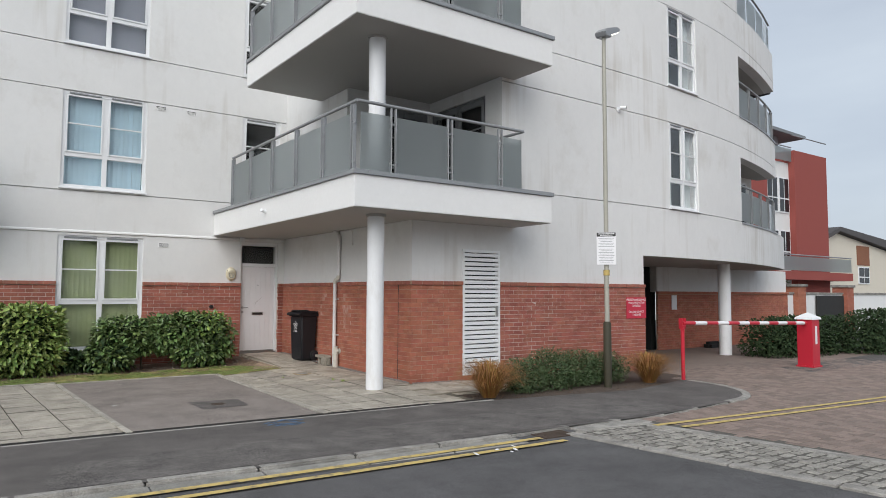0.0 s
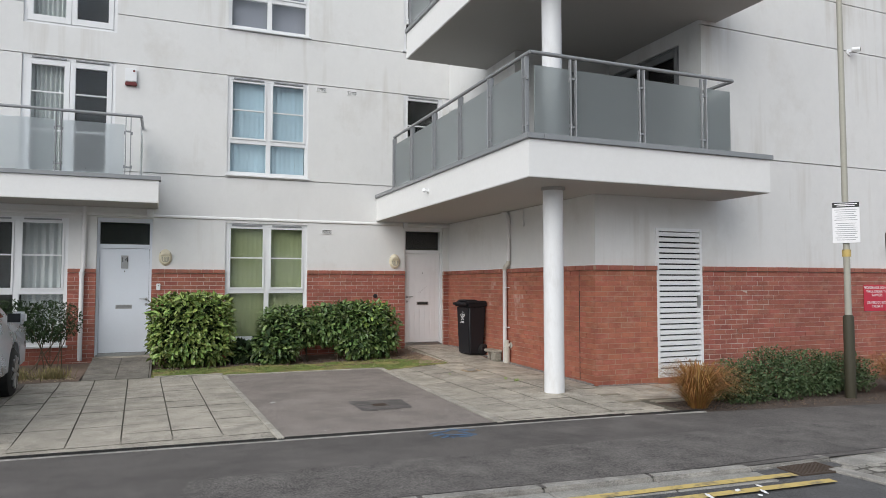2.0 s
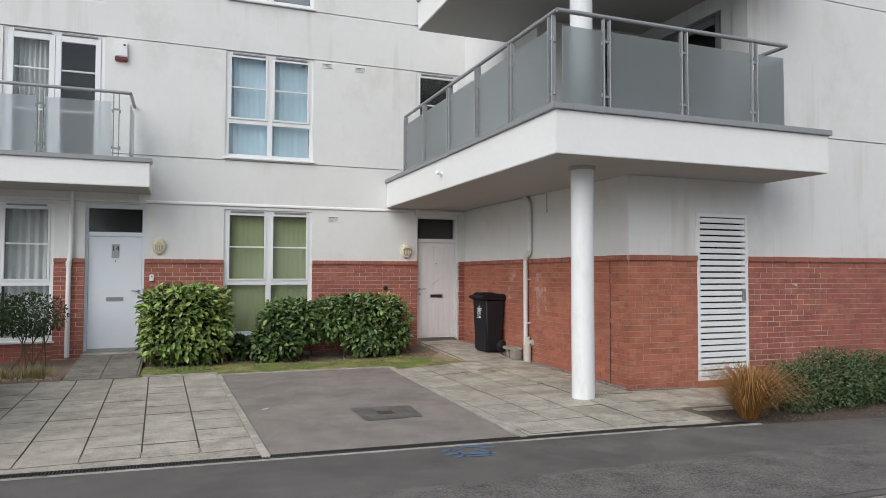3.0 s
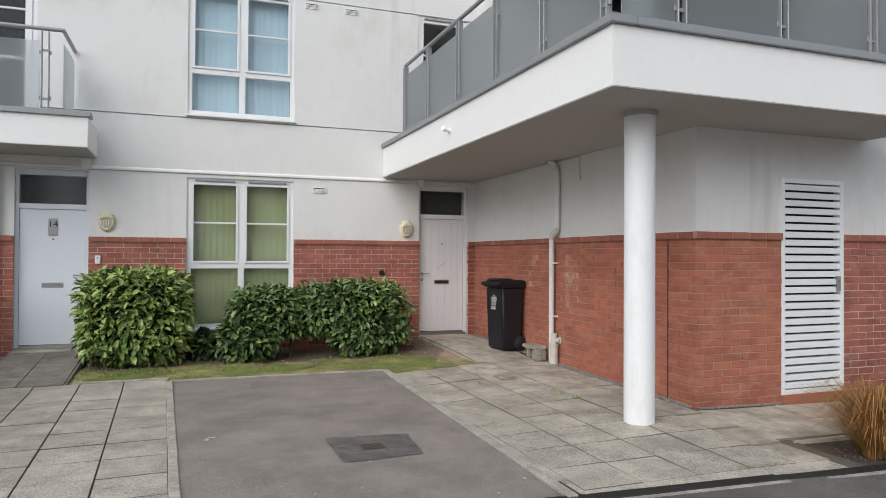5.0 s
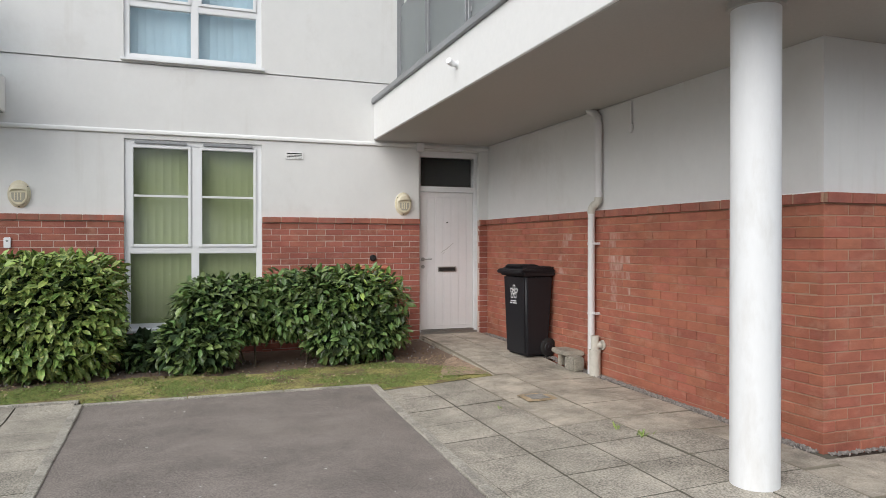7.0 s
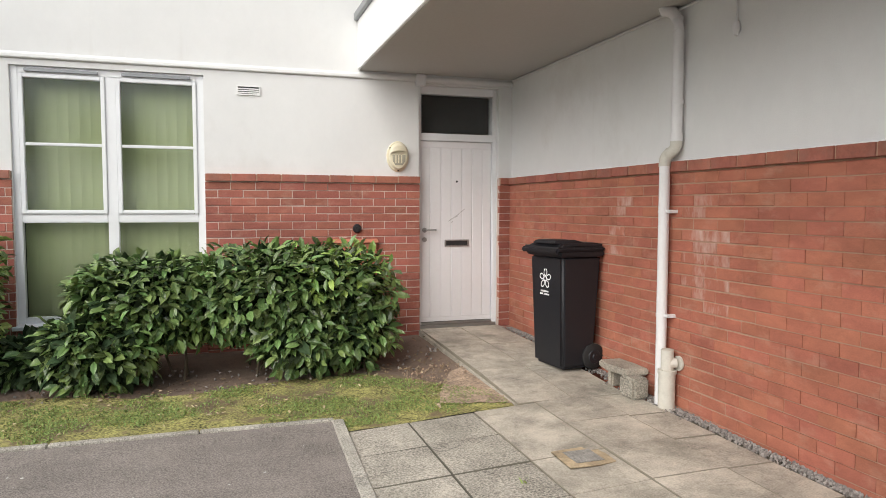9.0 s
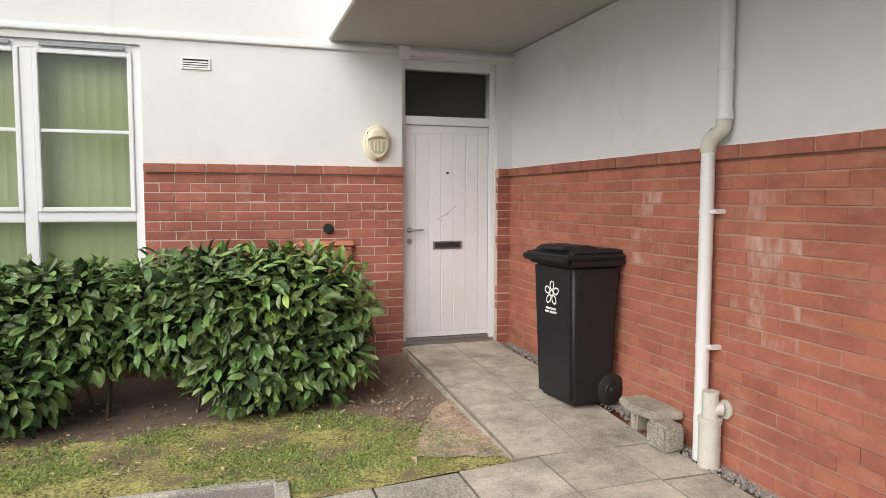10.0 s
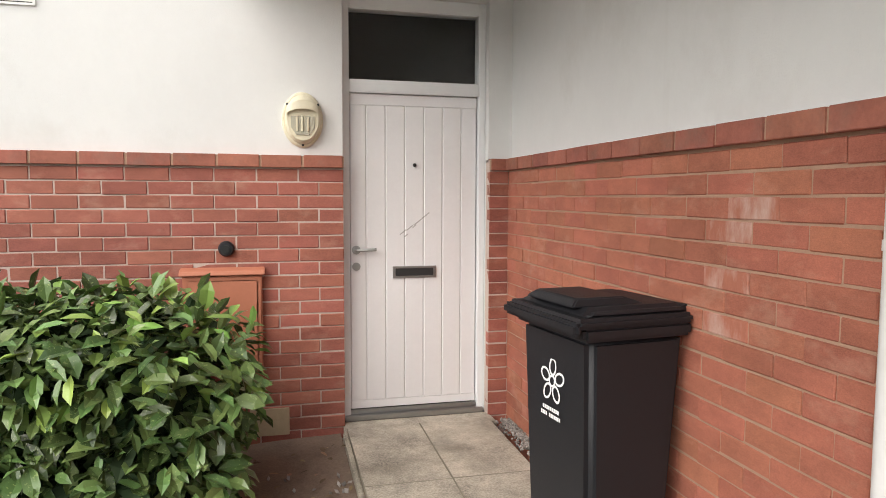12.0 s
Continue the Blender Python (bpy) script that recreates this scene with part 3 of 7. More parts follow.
def coping(parent, u0, u1, place, pitch=0.2275, me=None):
    n = max(1, round((u1 - u0) / pitch))
    for i in range(n):
        ob = new("coping_brick", me or COPE_L_ME)
        ob.parent = parent
        ob.matrix_basis = place(u0 + (i + 0.5) * (u1 - u0) / n, COP - 0.068, random.uniform(-0.004, 0.003)) @ pose(0, 0, random.uniform(-0.002, 0.001), 0, random.uniform(-0.4, 0.4), random.uniform(-0.5, 0.5)) @ Matrix.Diagonal(((u1 - u0) / n / pitch * 0.99, 1, 1, 1))
    part("coping_bed", Geo().box(u0 - (u0 + u1) / 2, u1 - (u0 + u1) / 2, -0.021, 0.03, 0.002, 0.064), MORTAR, parent, m=place((u0 + u1) / 2, COP - 0.068))

def on_front(u, z, d=0.0):
    return pose(u, WY - 0.03 + d, z)

def on_side(u, z, d=0.0):
    return pose(SX - 0.03 + d, u, z, 0, 0, -90)

def on_street(u, z, d=0.0):
    return pose(u, RY - 0.03 + d, z)

CT = COP - 0.072
bw_front = thing("brick_base_front", "red brick base with pale mortar and a projecting brick capping", "wall", kind="structure")
g = Geo()
for a, b in ((-12, -2.05), (-0.47, -0.02), (0.90, 2.195), (3.77, 5.84), (6.72, SX - 0.02)):
    g.box(a, b, WY - 0.026, WY + 0.044, -0.2, COP - 0.006)
g.box(-2.05, -0.47, WY - 0.026, WY + 0.044, -0.2, 0.37).box(2.195, 3.77, WY - 0.026, WY + 0.044, -0.2, 0.37)
part("mortar_bed", g, MORTAR_PALE, bw_front)
brick_face(bw_front, 3.77, 5.84, 0.0, CT, on_front, 5.84, 240)
brick_face(bw_front, 6.72, SX - 0.03, 0.1, CT, on_front, 6.8, 60)
brick_face(bw_front, 0.90, 2.195, 0.0, CT, on_front, 2.195, 120)
brick_face(bw_front, -0.47, -0.02, 0.0, CT, on_front, 0, 60)
brick_face(bw_front, 2.195, 3.77, 0.0, 0.37, on_front, 3, 40)
brick_face(bw_front, -12, -2.05, 0.0, CT, on_front, -2, 0)
brick_face(bw_front, -2.05, -0.47, 0.0, 0.37, on_front, -1, 0)
for a, b in ((-4, -2.05), (-0.47, -0.02), (0.90, 2.195), (3.77, 5.84), (6.72, SX - 0.03)):
    coping(bw_front, a, b, on_front)

bw_side = thing("brick_base_side", "red brick porch wall with white salt streaks and a brick capping", "wall", kind="structure")
part("mortar_bed", Geo().box(SX - 0.0255, SX + 0.06, RY - 0.0245, WY, -0.2, COP - 0.006), MORTAR, bw_side)
brick_face(bw_side, RY + 0.381, WY - 0.03, -0.1, CT, on_side, 13.2, 330)
brick_face(bw_side, RY - 0.03, RY + 0.366, -0.1, CT, on_side, 9.7, 60)
part("movement_joint", Geo().box(SX - 0.031, SX - 0.02, RY + 0.366, RY + 0.38, -0.1, COP - 0.07), IRON, bw_side, "dark movement joint")
coping(bw_side, RY - 0.03, WY - 0.03, on_side)
part("mortar_fillet", Geo().prism([(SX - 0.018, COP - 0.002), (SX + 0.01, COP - 0.002), (SX + 0.01, COP + 0.014), (SX - 0.004, COP + 0.011)], RY + 0.02, WY - 0.035, "y"), RENDER_CLEAN, bw_side, "pale mortar fillet on the capping")

bw_street = thing("brick_base_street", "red brick base of the street wall with a brick capping", "wall", kind="structure")
part("mortar_bed", Geo().box(SX - 0.026, 7.94, RY - 0.026, RY + 0.044, -0.3, COP - 0.006), MORTAR, bw_street)
part("mortar_bed", Geo().box(8.815, 13.04, RY - 0.026, RY + 0.044, -0.3, COP - 0.006), MORTAR_PALE, bw_street)
brick_face(bw_street, SX - 0.03, 7.94, -0.1, CT, on_street, 7, 130)
brick_face(bw_street, 8.815, 13.04, -0.2, CT, on_street, 8.9, 160)
coping(bw_street, SX - 0.03, 7.94, on_street, 0.2275, COPE_L_ME)
coping(bw_street, 8.815, 13.04, on_street, 0.2275, COPE_L_ME)


# ---- windows and doors ----
def window(name, x0, x1, z0, z1, zt, label, blind, m=None, bars=True, sill=True, single=False):
    """A white window of two lights over two; built flat on a wall with x along it and y into it."""
    m = m or pose(0, WY, 0)
    w = thing(name, label, "window", kind="structure")
    w.matrix_world = m
    fw, d0, d1 = 0.065, 0.03, 0.10
    g = Geo().box(x0, x0 + fw, d0, d1, z0, z1).box(x1 - fw, x1, d0, d1, z0, z1).box(x0 + fw, x1 - fw, d0, d1, z0, z0 + fw).box(x0 + fw, x1 - fw, d0, d1, z1 - fw, z1)
    xm = (x0 + x1) / 2
    lights = ((x0 + fw, x1 - fw),) if single else ((x0 + fw, xm - 0.045), (xm + 0.045, x1 - fw))
    if not single:
        g.box(xm - 0.045, xm + 0.045, d0 + 0.002, d1 - 0.002, z0 + fw, z1 - fw)
    for a, b in lights:
        g.box(a, b, d0 + 0.003, d1 - 0.003, zt - 0.04, zt + 0.04)
    part("window_frame", g, UPVC, w, "", 0.006)
    for a, b in lights:
        s = part("sash", Geo().box(a, a + 0.035, 0.016, 0.07, zt + 0.04, z1 - fw).box(b - 0.035, b, 0.016, 0.07, zt + 0.04, z1 - fw).box(a + 0.035, b - 0.035, 0.016, 0.07, zt + 0.04, zt + 0.075).box(a + 0.035, b - 0.035, 0.016, 0.07, z1 - fw - 0.035, z1 - fw), UPVC, w, "", 0.005)
        if bars:
            zb = (zt + z1 - 0.02) / 2
            part("glazing_bar", Geo().box(a + 0.035, b - 0.035, 0.026, 0.062, zb - 0.013, zb + 0.013), UPVC, s, "", 0.004)
        for c, d in ((z0 + fw, zt - 0.04), (zt + 0.075, z1 - fw - 0.035)):
            o = part("pane", Geo().box(a + (0.03 if d > zt else -0.004), b - (0.03 if d > zt else -0.004), 0.046, 0.056, c - 0.004, d + 0.004), GLASS, w)
            o.visible_shadow = False
        part("trickle_vent", Geo().box(a + 0.05, b - 0.05, 0.002, 0.03, z1 - 0.05, z1 - 0.022), GREY_METAL, w, "grey slotted trickle vent", 0.003)
    if sill:
        part("window_sill", Geo().prism([(-0.055, z0 - 0.035), (-0.055, z0 - 0.005), (0.03, z0 + 0.012), (0.10, z0 + 0.012), (0.10, z0 - 0.035)], x0 - 0.03, x1 + 0.03, "x"), UPVC, w, "", 0.004)
    # reveal closes the gap between wall skin and frame
    part("reveal", Geo().box(x0 - 0.012, x0 + 0.003, 0.002, 0.33, z0, z1).box(x1 - 0.003, x1 + 0.012, 0.002, 0.33, z0, z1), RENDER_CLEAN, w)
    if blind:
        mat, text, step, ang = blind
        bl = thing("vertical_blind", text, "blind")
        bl.matrix_world = m @ pose(x0 + 0.06, 0.17, z0 + 0.05)
        n = int((x1 - x0 - 0.12) / step)
        if step < 0.5:
            me = Geo()
            k = 5
            vs = [(step * 0.57 * (j / (k - 1) * 2 - 1), 0.005 * (1 - (j / (k - 1) * 2 - 1) ** 2), zz) for zz in (0, z1 - z0 - 0.1) for j in range(k)]
            me.add(vs, [(j, j + 1, k + j + 1, k + j) for j in range(k - 1)])
            me = me.mesh("slat", smooth=True)
            me.materials.append(mat)
            for i in range(n):
                part("slat", me, mat, bl, m=pose((i + 0.5) * (x1 - x0 - 0.12) / n, 0.004 * (i % 2), 0, 0, 0, ang))
            part("head_rail", Geo().box(0, x1 - x0 - 0.12, -0.02, 0.02, z1 - z0 - 0.1, z1 - z0 - 0.06), UPVC, bl)
        else:
            part("cloth", Geo().box(0, x1 - x0 - 0.12, 0, 0.004, 0, z1 - z0 - 0.1), mat, bl)
    # near-black sheet paints the unlit room behind the panes
    part("dark_room", Geo().box(x0 - 0.1, x1 + 0.1, 0.5, 0.52, z0 - 0.1, z1 + 0.1), SHADE_DARK, w)
    return w

BG = (BLIND_G, "pale green vertical blind drawn behind a window", 0.089, 3)
BB = (BLIND_B, "pale blue vertical blind half turned behind a window", 0.089, 19)
BD = (BLIND_D, "dark grey roller blind pulled down behind a window", 9.0, 0)
window("window_1", 2.195, 3.77, 0.39, 2.65, 1.33, "tall white ground floor window with pale green blinds", BG)
window("window_2", 2.195, 3.77, 3.60, 5.53, 4.26, "white first floor window with pale blue vertical blinds", BB)
window("window_3", 2.195, 3.77, 6.50, 8.38, 7.15, "white second floor window with a grey blind", BD)
window("window_4", 5.81, 6.72, 3.60, 5.53, 4.26, "white first floor window in the corner, dark inside", None, single=True)
window("window_5", 5.81, 6.72, 6.50, 8.38, 7.15, "white second floor window in the corner, dark inside", None, single=True)
window("window_6", -2.05, -0.47, 0.39, 2.65, 1.33, "tall white ground floor window with half drawn pale curtains", None)
for xa, xb in ((-1.98, -1.80), (-1.20, -0.56)):
    c = thing("curtain", "pale curtain hanging in folds behind the neighbouring window", "curtain")
    c.matrix_world = pose(xa, WY + 0.2, 0.45)
    g, n = Geo(), 40
    vs = [((xb - xa) * i / n, 0.03 * math.sin(i * 0.8), zz) for zz in (0, 2.12) for i in range(n + 1)]
    g.add(vs, [(i, i + 1, n + 2 + i, n + 1 + i) for i in range(n)])
    part("cloth", g, CURTAIN, c, smooth=True)

def balcony_door(name, x0, x1, z0, z1, m, label, curtain=True, trim=None):
    w = thing(name, label, "door", kind="structure")
    w.matrix_world = m
    xm = (x0 + x1) / 2
    g = Geo().box(x0, x0 + 0.06, 0.03, 0.1, z0, z1).box(x1 - 0.06, x1, 0.03, 0.1, z0, z1).box(x0 + 0.06, x1 - 0.06, 0.03, 0.1, z1 - 0.06, z1).box(x0 + 0.06, x1 - 0.06, 0.03, 0.1, z0, z0 + 0.05)
    part("door_frame", g, (trim or UPVC), w, "", 0.006)
    for a, b in ((x0 + 0.06, xm), (xm, x1 - 0.06)):
        leaf = part("door_leaf", Geo().box(a + 0.002, a + 0.09, 0.018, 0.075, z0 + 0.05, z1 - 0.06).box(b - 0.09, b - 0.002, 0.018, 0.075, z0 + 0.05, z1 - 0.06).box(a + 0.09, b - 0.09, 0.018, 0.075, z0 + 0.05, z0 + 0.17).box(a + 0.09, b - 0.09, 0.018, 0.075, z1 - 0.16, z1 - 0.06), (trim or UPVC), w, "", 0.006)
        for zb in (z0 + (z1 - z0) * 0.4, z0 + (z1 - z0) * 0.71):
            part("glazing_bar", Geo().box(a + 0.09, b - 0.09, 0.028, 0.065, zb - 0.013, zb + 0.013), (trim or UPVC), leaf, "", 0.004)
        o = part("pane", Geo().box(a + 0.085, b - 0.085, 0.044, 0.054, z0 + 0.165, z1 - 0.155), GLASS, w)
        o.visible_shadow = False
        part("trickle_vent", Geo().box(a + 0.09, b - 0.06, 0.0, 0.03, z1 - 0.045, z1 - 0.018), GREY_METAL, w, "", 0.003)
    # room shade behind the leaves is this near-black sheet
    part("dark_room", Geo().box(x0 - 0.1, x1 + 0.1, 0.6, 0.62, z0 - 0.1, z1 + 0.1), SHADE_DARK, w)
    if curtain:
        c = thing("curtain", "pale curtain hanging in folds behind a balcony door", "curtain")
        c.matrix_world = m @ pose(x0 + 0.08, 0.2, z0 + 0.05)
        g, n = Geo(), 60
        vs = [((xm - x0 - 0.1) * i / n, 0.03 * math.sin(i * 0.9), zz) for zz in (0, z1 - z0 - 0.15) for i in range(n + 1)]
        g.add(vs, [(i, i + 1, n + 2 + i, n + 1 + i) for i in range(n)])
        part("cloth", g, CURTAIN, c, smooth=True)
    return w

balcony_door("door_3", -1.27, 0.23, 3.32, 5.53, pose(0, WY, 0), "white glazed double balcony door with curtains")
balcony_door("door_4", -1.27, 0.23, 6.1, 8.38, pose(0, WY, 0), "white glazed double balcony door on the second floor")
balcony_door("door_5", -12.05, -10.2, 3.32, 5.42, pose(8.9, 0, 0, 0, 0, -90), "dark glazed sliding door onto the corner balcony", False, GREY_METAL)
balcony_door("door_6", 7.4, 8.85, 3.32, 5.42, pose(0, 12.1, 0), "dark glazed door at the back of the corner balcony", False, GREY_METAL)
ang = math.degrees(math.atan(2 * 0.021 * 1.72))
mr = pose(14.72, street_y(14.72) + 0.005, 0, 0, 0, ang)
window("window_7", -0.64, 0.64, 3.55, 5.57, 4.2, "white first floor street window with half open curtains", None, mr)
window("window_8", -0.64, 0.64, 6.47, 8.38, 7.1, "white second floor street window with half open curtains", None, mr)
for zc0, zc1 in ((3.62, 5.5), (6.54, 8.3)):
    for xa, xb in ((-0.57, -0.28), (0.22, 0.57)):
        c = thing("curtain", "pale curtain drawn back at the side of a street window", "curtain")
        c.matrix_world = mr @ pose(xa, 0.2, zc0)
        g, n = Geo(), 30
        vs = [((xb - xa) * i / n, 0.03 * math.sin(i * 0.9), zz) for zz in (0, zc1 - zc0) for i in range(n + 1)]
        g.add(vs, [(i, i + 1, n + 2 + i, n + 1 + i) for i in range(n)])
        part("cloth", g, CURTAIN, c, smooth=True)


def text(name, body, size, mat, parent, m, align="CENTER", depth=0.0008):
    c = bpy.data.curves.new(name, "FONT")
    c.body, c.size, c.align_x, c.align_y, c.extrude = body, size, align, "CENTER", depth
    o = new(name, c)
    dg = bpy.context.evaluated_depsgraph_get()
    me = bpy.data.meshes.new_from_object(o.evaluated_get(dg))
    bpy.data.objects.remove(o)
    me.materials.clear()
    me.materials.append(mat)
    return part(name, me, mat, parent, m=m)

def front_door(name, x0, x1, zf, label, mat, number=None, boards=True, handle_left=True):
    """A white entrance door in a frame with a dark fanlight over it."""
    dr = thing(name, label, "door", at=(0, WY, 0), kind="structure")
    ft, fw = 2.68, 0.045
    zd = zf + 0.05
    top = 2.125
    g = Geo().box(x0, x0 + fw, 0.06, 0.16, zf, ft).box(x1 - fw, x1, 0.06, 0.16, zf, ft).box(x0 + fw, x1 - fw, 0.06, 0.16, ft - 0.078, ft).box(x0 + fw, x1 - fw, 0.061, 0.159, top, top + 0.075)
    part("door_frame", g, UPVC if boards else mat, dr, "", 0.006)
    leaf = Geo()
    a, b = x0 + fw + 0.004, x1 - fw - 0.004
    if boards:
        n = 7
        edges = [a] + [a + 0.098 + (b - a - 0.196) * i / (n - 2) for i in range(n - 1)] + [b]
        for p, q in zip(edges, edges[1:]):
            leaf.box(p + 0.003, q - 0.003, 0.090, 0.13, zd + 0.05, top - 0.07)
        leaf.box(a, b, 0.097, 0.13, zd, top - 0.004).box(a, b, 0.0905, 0.0975, zd, zd + 0.049).box(a, b, 0.0905, 0.0975, top - 0.069, top - 0.004)
        leaf = part("door_leaf", leaf, mat, dr, "white boarded door leaf with scuff marks", 0.003, 1)
    else:
        leaf = part("door_leaf", leaf.box(a, b, 0.085, 0.13, zd, top - 0.004), mat, dr, "", 0.004)
    o = part("fanlight", Geo().box(x0 + fw, x1 - fw, 0.10, 0.108, top + 0.075, ft - fw), GLASS, dr, "dark fanlight pane over the door")
    o.visible_shadow = False
    # near-black sheet gives the fanlight its unlit hall
    part("dark_room", Geo().box(x0, x1, 0.3, 0.32, zf, ft), SHADE_DARK, dr)
    part("threshold", Geo().box(x0 + 0.01, x1 - 0.01, 0.03, 0.16, zf - 0.01, zf + 0.022).box(x0 + fw, x1 - fw, 0.07, 0.10, zf + 0.022, zf + 0.046), STEEL, dr, "grey metal door threshold", 0.004)
    # furniture
    zc = zf + 0.88
    xm = (a + b) / 2
    slot = part("letter_plate", Geo().box(xm - 0.135, xm + 0.135, 0.080, 0.0895, zc - 0.035, zc - 0.022).box(xm - 0.135, xm + 0.135, 0.080, 0.0895, zc + 0.024, zc + 0.037).box(xm - 0.135, xm - 0.118, 0.080, 0.0895, zc - 0.022, zc + 0.024).box(xm + 0.118, xm + 0.135, 0.080, 0.0895, zc - 0.022, zc + 0.024), STEEL, dr, "steel letter plate", 0.002)
    part("flap", Geo().box(xm - 0.118, xm + 0.118, 0.083, 0.0897, zc - 0.022, zc + 0.024), BLACK_MARK if boards else STEEL, slot, "dark letter flap", 0.002)
    hx = a + 0.035 if handle_left else b - 0.035
    s = 1 if handle_left else -1
    zh = zf + 1.02
    h = part("door_handle", Geo().cyl((hx, 0.0895, zh), (hx, 0.078, zh), 0.026, n=20).tube([(hx, 0.08, zh), (hx, 0.045, zh), (hx + s * 0.012, 0.036, zh), (hx + s * 0.115, 0.036, zh + 0.004)], 0.0095, 10), STEEL, dr, "steel lever handle on a round rose", smooth=True)
    part("keyhole_rose", Geo().cyl((hx, 0.0895, zh - 0.10), (hx, 0.079, zh - 0.10), 0.025, n=20), STEEL, dr, smooth=True)
    part("spyhole", Geo().cyl((xm, 0.0895, zf + 1.53), (xm, 0.080, zf + 1.53), 0.011, n=14), BLACK_MARK, dr, smooth=True)
    if number:
        pl = part("number_plate", Geo().box(xm - 0.06, xm + 0.06, 0.078, 0.084, zf + 1.58, zf + 1.82), STEEL, dr, "grey door number plate", 0.004)
        text("number", number, 0.13, BLACK_MARK, pl, pose(xm, 0.0775, zf + 1.74, 90, 0, 0))
    return dr

d1 = front_door("door_1", 5.84, 6.72, 0.175, "closed white boarded front door with steel handle and letter plate", DOORW)
scuff = Geo()
for i, (x, z, w) in enumerate(((6.21, 1.30, 0.05), (6.25, 1.325, 0.05), (6.30, 1.36, 0.06), (6.35, 1.40, 0.06), (6.23, 1.28, 0.03), (6.28, 1.335, 0.03))):
    scuff.box(-w / 2, w / 2, -0.0006, 0.0, -0.0035, 0.0035, pose(x, 0.0893, z, 0, -38, 0))
part("scuff_mark", scuff, material("grey_scuff", (0.52, 0.50, 0.49), 0.6, vary=0.2, bump=0), d1, "grey diagonal scuff on the door")
d2 = front_door("door_2", -0.02, 0.90, 0.175, "closed plain white front door numbered fourteen", DOORB, "14", False, False)
# louvred door
lv = thing("louvre_door", "closed white metal louvred plant room door", "door", at=(0, RY, 0), kind="structure")
part("door_frame", Geo().box(7.94, 7.99, -0.035, 0.06, 0.08, 2.32).box(8.765, 8.815, -0.035, 0.06, 0.08, 2.32).box(7.99, 8.765, -0.035, 0.06, 2.27, 2.32).box(7.99, 8.765, -0.035, 0.06, 0.08, 0.13), UPVC, lv, "", 0.004)
SL = Geo().prism([(-0.030, 0.0), (-0.026, -0.005), (0.042, 0.050), (0.042, 0.058), (0.036, 0.058), (-0.022, 0.057), (-0.030, 0.052)], -0.385, 0.385, "x").mesh("slat", 0.0)
SL.materials.append(UPVC)
for i in range(26):
    part("slat", SL, UPVC, lv, m=pose(8.3775, 0, 0.145 + i * 0.0822))
# near-black sheet paints the shade seen between the slats
part("backing", Geo().box(8.0, 8.79, 0.052, 0.066, 0.1, 2.26), SHADE_DARK, lv)
part("lock", Geo().box(8.70, 8.755, -0.05, -0.03, 1.14, 1.30).cyl((8.727, -0.05, 1.25), (8.727, -0.062, 1.25), 0.012), STEEL, lv, "steel pull lock", 0.004)
part("step", Geo().box(7.94, 8.815, -0.06, 0.05, -0.2, 0.08), BRICK, lv, "brick sill under the louvred door", 0.006)


# ---- corner balconies, column ----
def balcony_slab(name, x0, x1, y0, y1, z0, z1, inner, label):
    b = thing(name, label, "balcony", kind="structure")
    pts = [(x0, y1), (x0, y0), (x1, y0), (x1, RY), (inner, RY), (inner, y1)] if inner else [(x0, y1), (x0, y0), (x1, y0), (x1, y1)]
    part("slab", Geo().prism(pts, z0, z1 - 0.07), RENDER_CLEAN, b, "white rendered slab edge", 0.006)
    # underside takes the darkened render, the slab edge the lighter one
    part("soffit", Geo().prism([(x0 + 0.02, y1), (x0 + 0.02, y0 + 0.02), (x1 - 0.02, y0 + 0.02), (x1 - 0.02, RY - 0.002), (inner - 0.002, RY - 0.002), (inner - 0.002, y1)] if inner else [(x0 + 0.02, y1), (x0 + 0.02, y0 + 0.02), (x1 - 0.02, y0 + 0.02), (x1 - 0.02, y1)], z0 - 0.006, z0 + 0.02), SOFFIT_SHADED, b, "white soffit, coloured greyer for the shade beneath")
    cap = Geo().box(x0 - 0.035, x0 + 0.2, y0 - 0.035, y1, z1 - 0.07, z1).box(x0 + 0.2, x1 + 0.035, y0 - 0.035, y0 + 0.2, z1 - 0.07, z1)
    part("metal_capping", cap, GREY_METAL, b, "grey metal edge capping", 0.006)
    return b

b1 = balcony_slab("balcony_1", 5.21, 9.18, 8.68, WY - 0.005, 2.785, 3.33, SX, "projecting white corner balcony with grey metal capping")
# added deck sheet, out of view, darkens the soffit above
part("deck", Geo().box(SX, 8.9, RY, 12.1, 3.262, 3.27).box(5.45, SX, 8.92, 15.1, 3.262, 3.27).box(SX, 8.95, 8.92, RY, 3.262, 3.27), DECK_BOUNCE_CUT, b1, "unseen dark deck sheet added to cut bounced light")
part("inner_slab", Geo().box(SX, 8.9, RY, 12.1, 2.8, 3.26), SOFFIT_SHADED, b1)
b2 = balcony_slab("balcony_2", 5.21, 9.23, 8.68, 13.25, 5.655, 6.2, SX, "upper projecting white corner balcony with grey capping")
part("deck", Geo().box(SX, 8.9, RY, 12.1, 6.132, 6.14).box(5.45, SX, 8.92, 13.2, 6.132, 6.14).box(SX, 8.95, 8.92, RY, 6.132, 6.14), DECK_BOUNCE_CUT, b2, "unseen dark deck sheet added to cut bounced light")
part("inner_slab", Geo().box(SX, 8.9, RY, 12.1, 5.67, 6.13), SOFFIT_SHADED, b2)
b3 = balcony_slab("balcony_3", -2.6, 1.0, 14.14, WY - 0.005, 2.87, 3.33, None, "small white balcony over the neighbouring door")

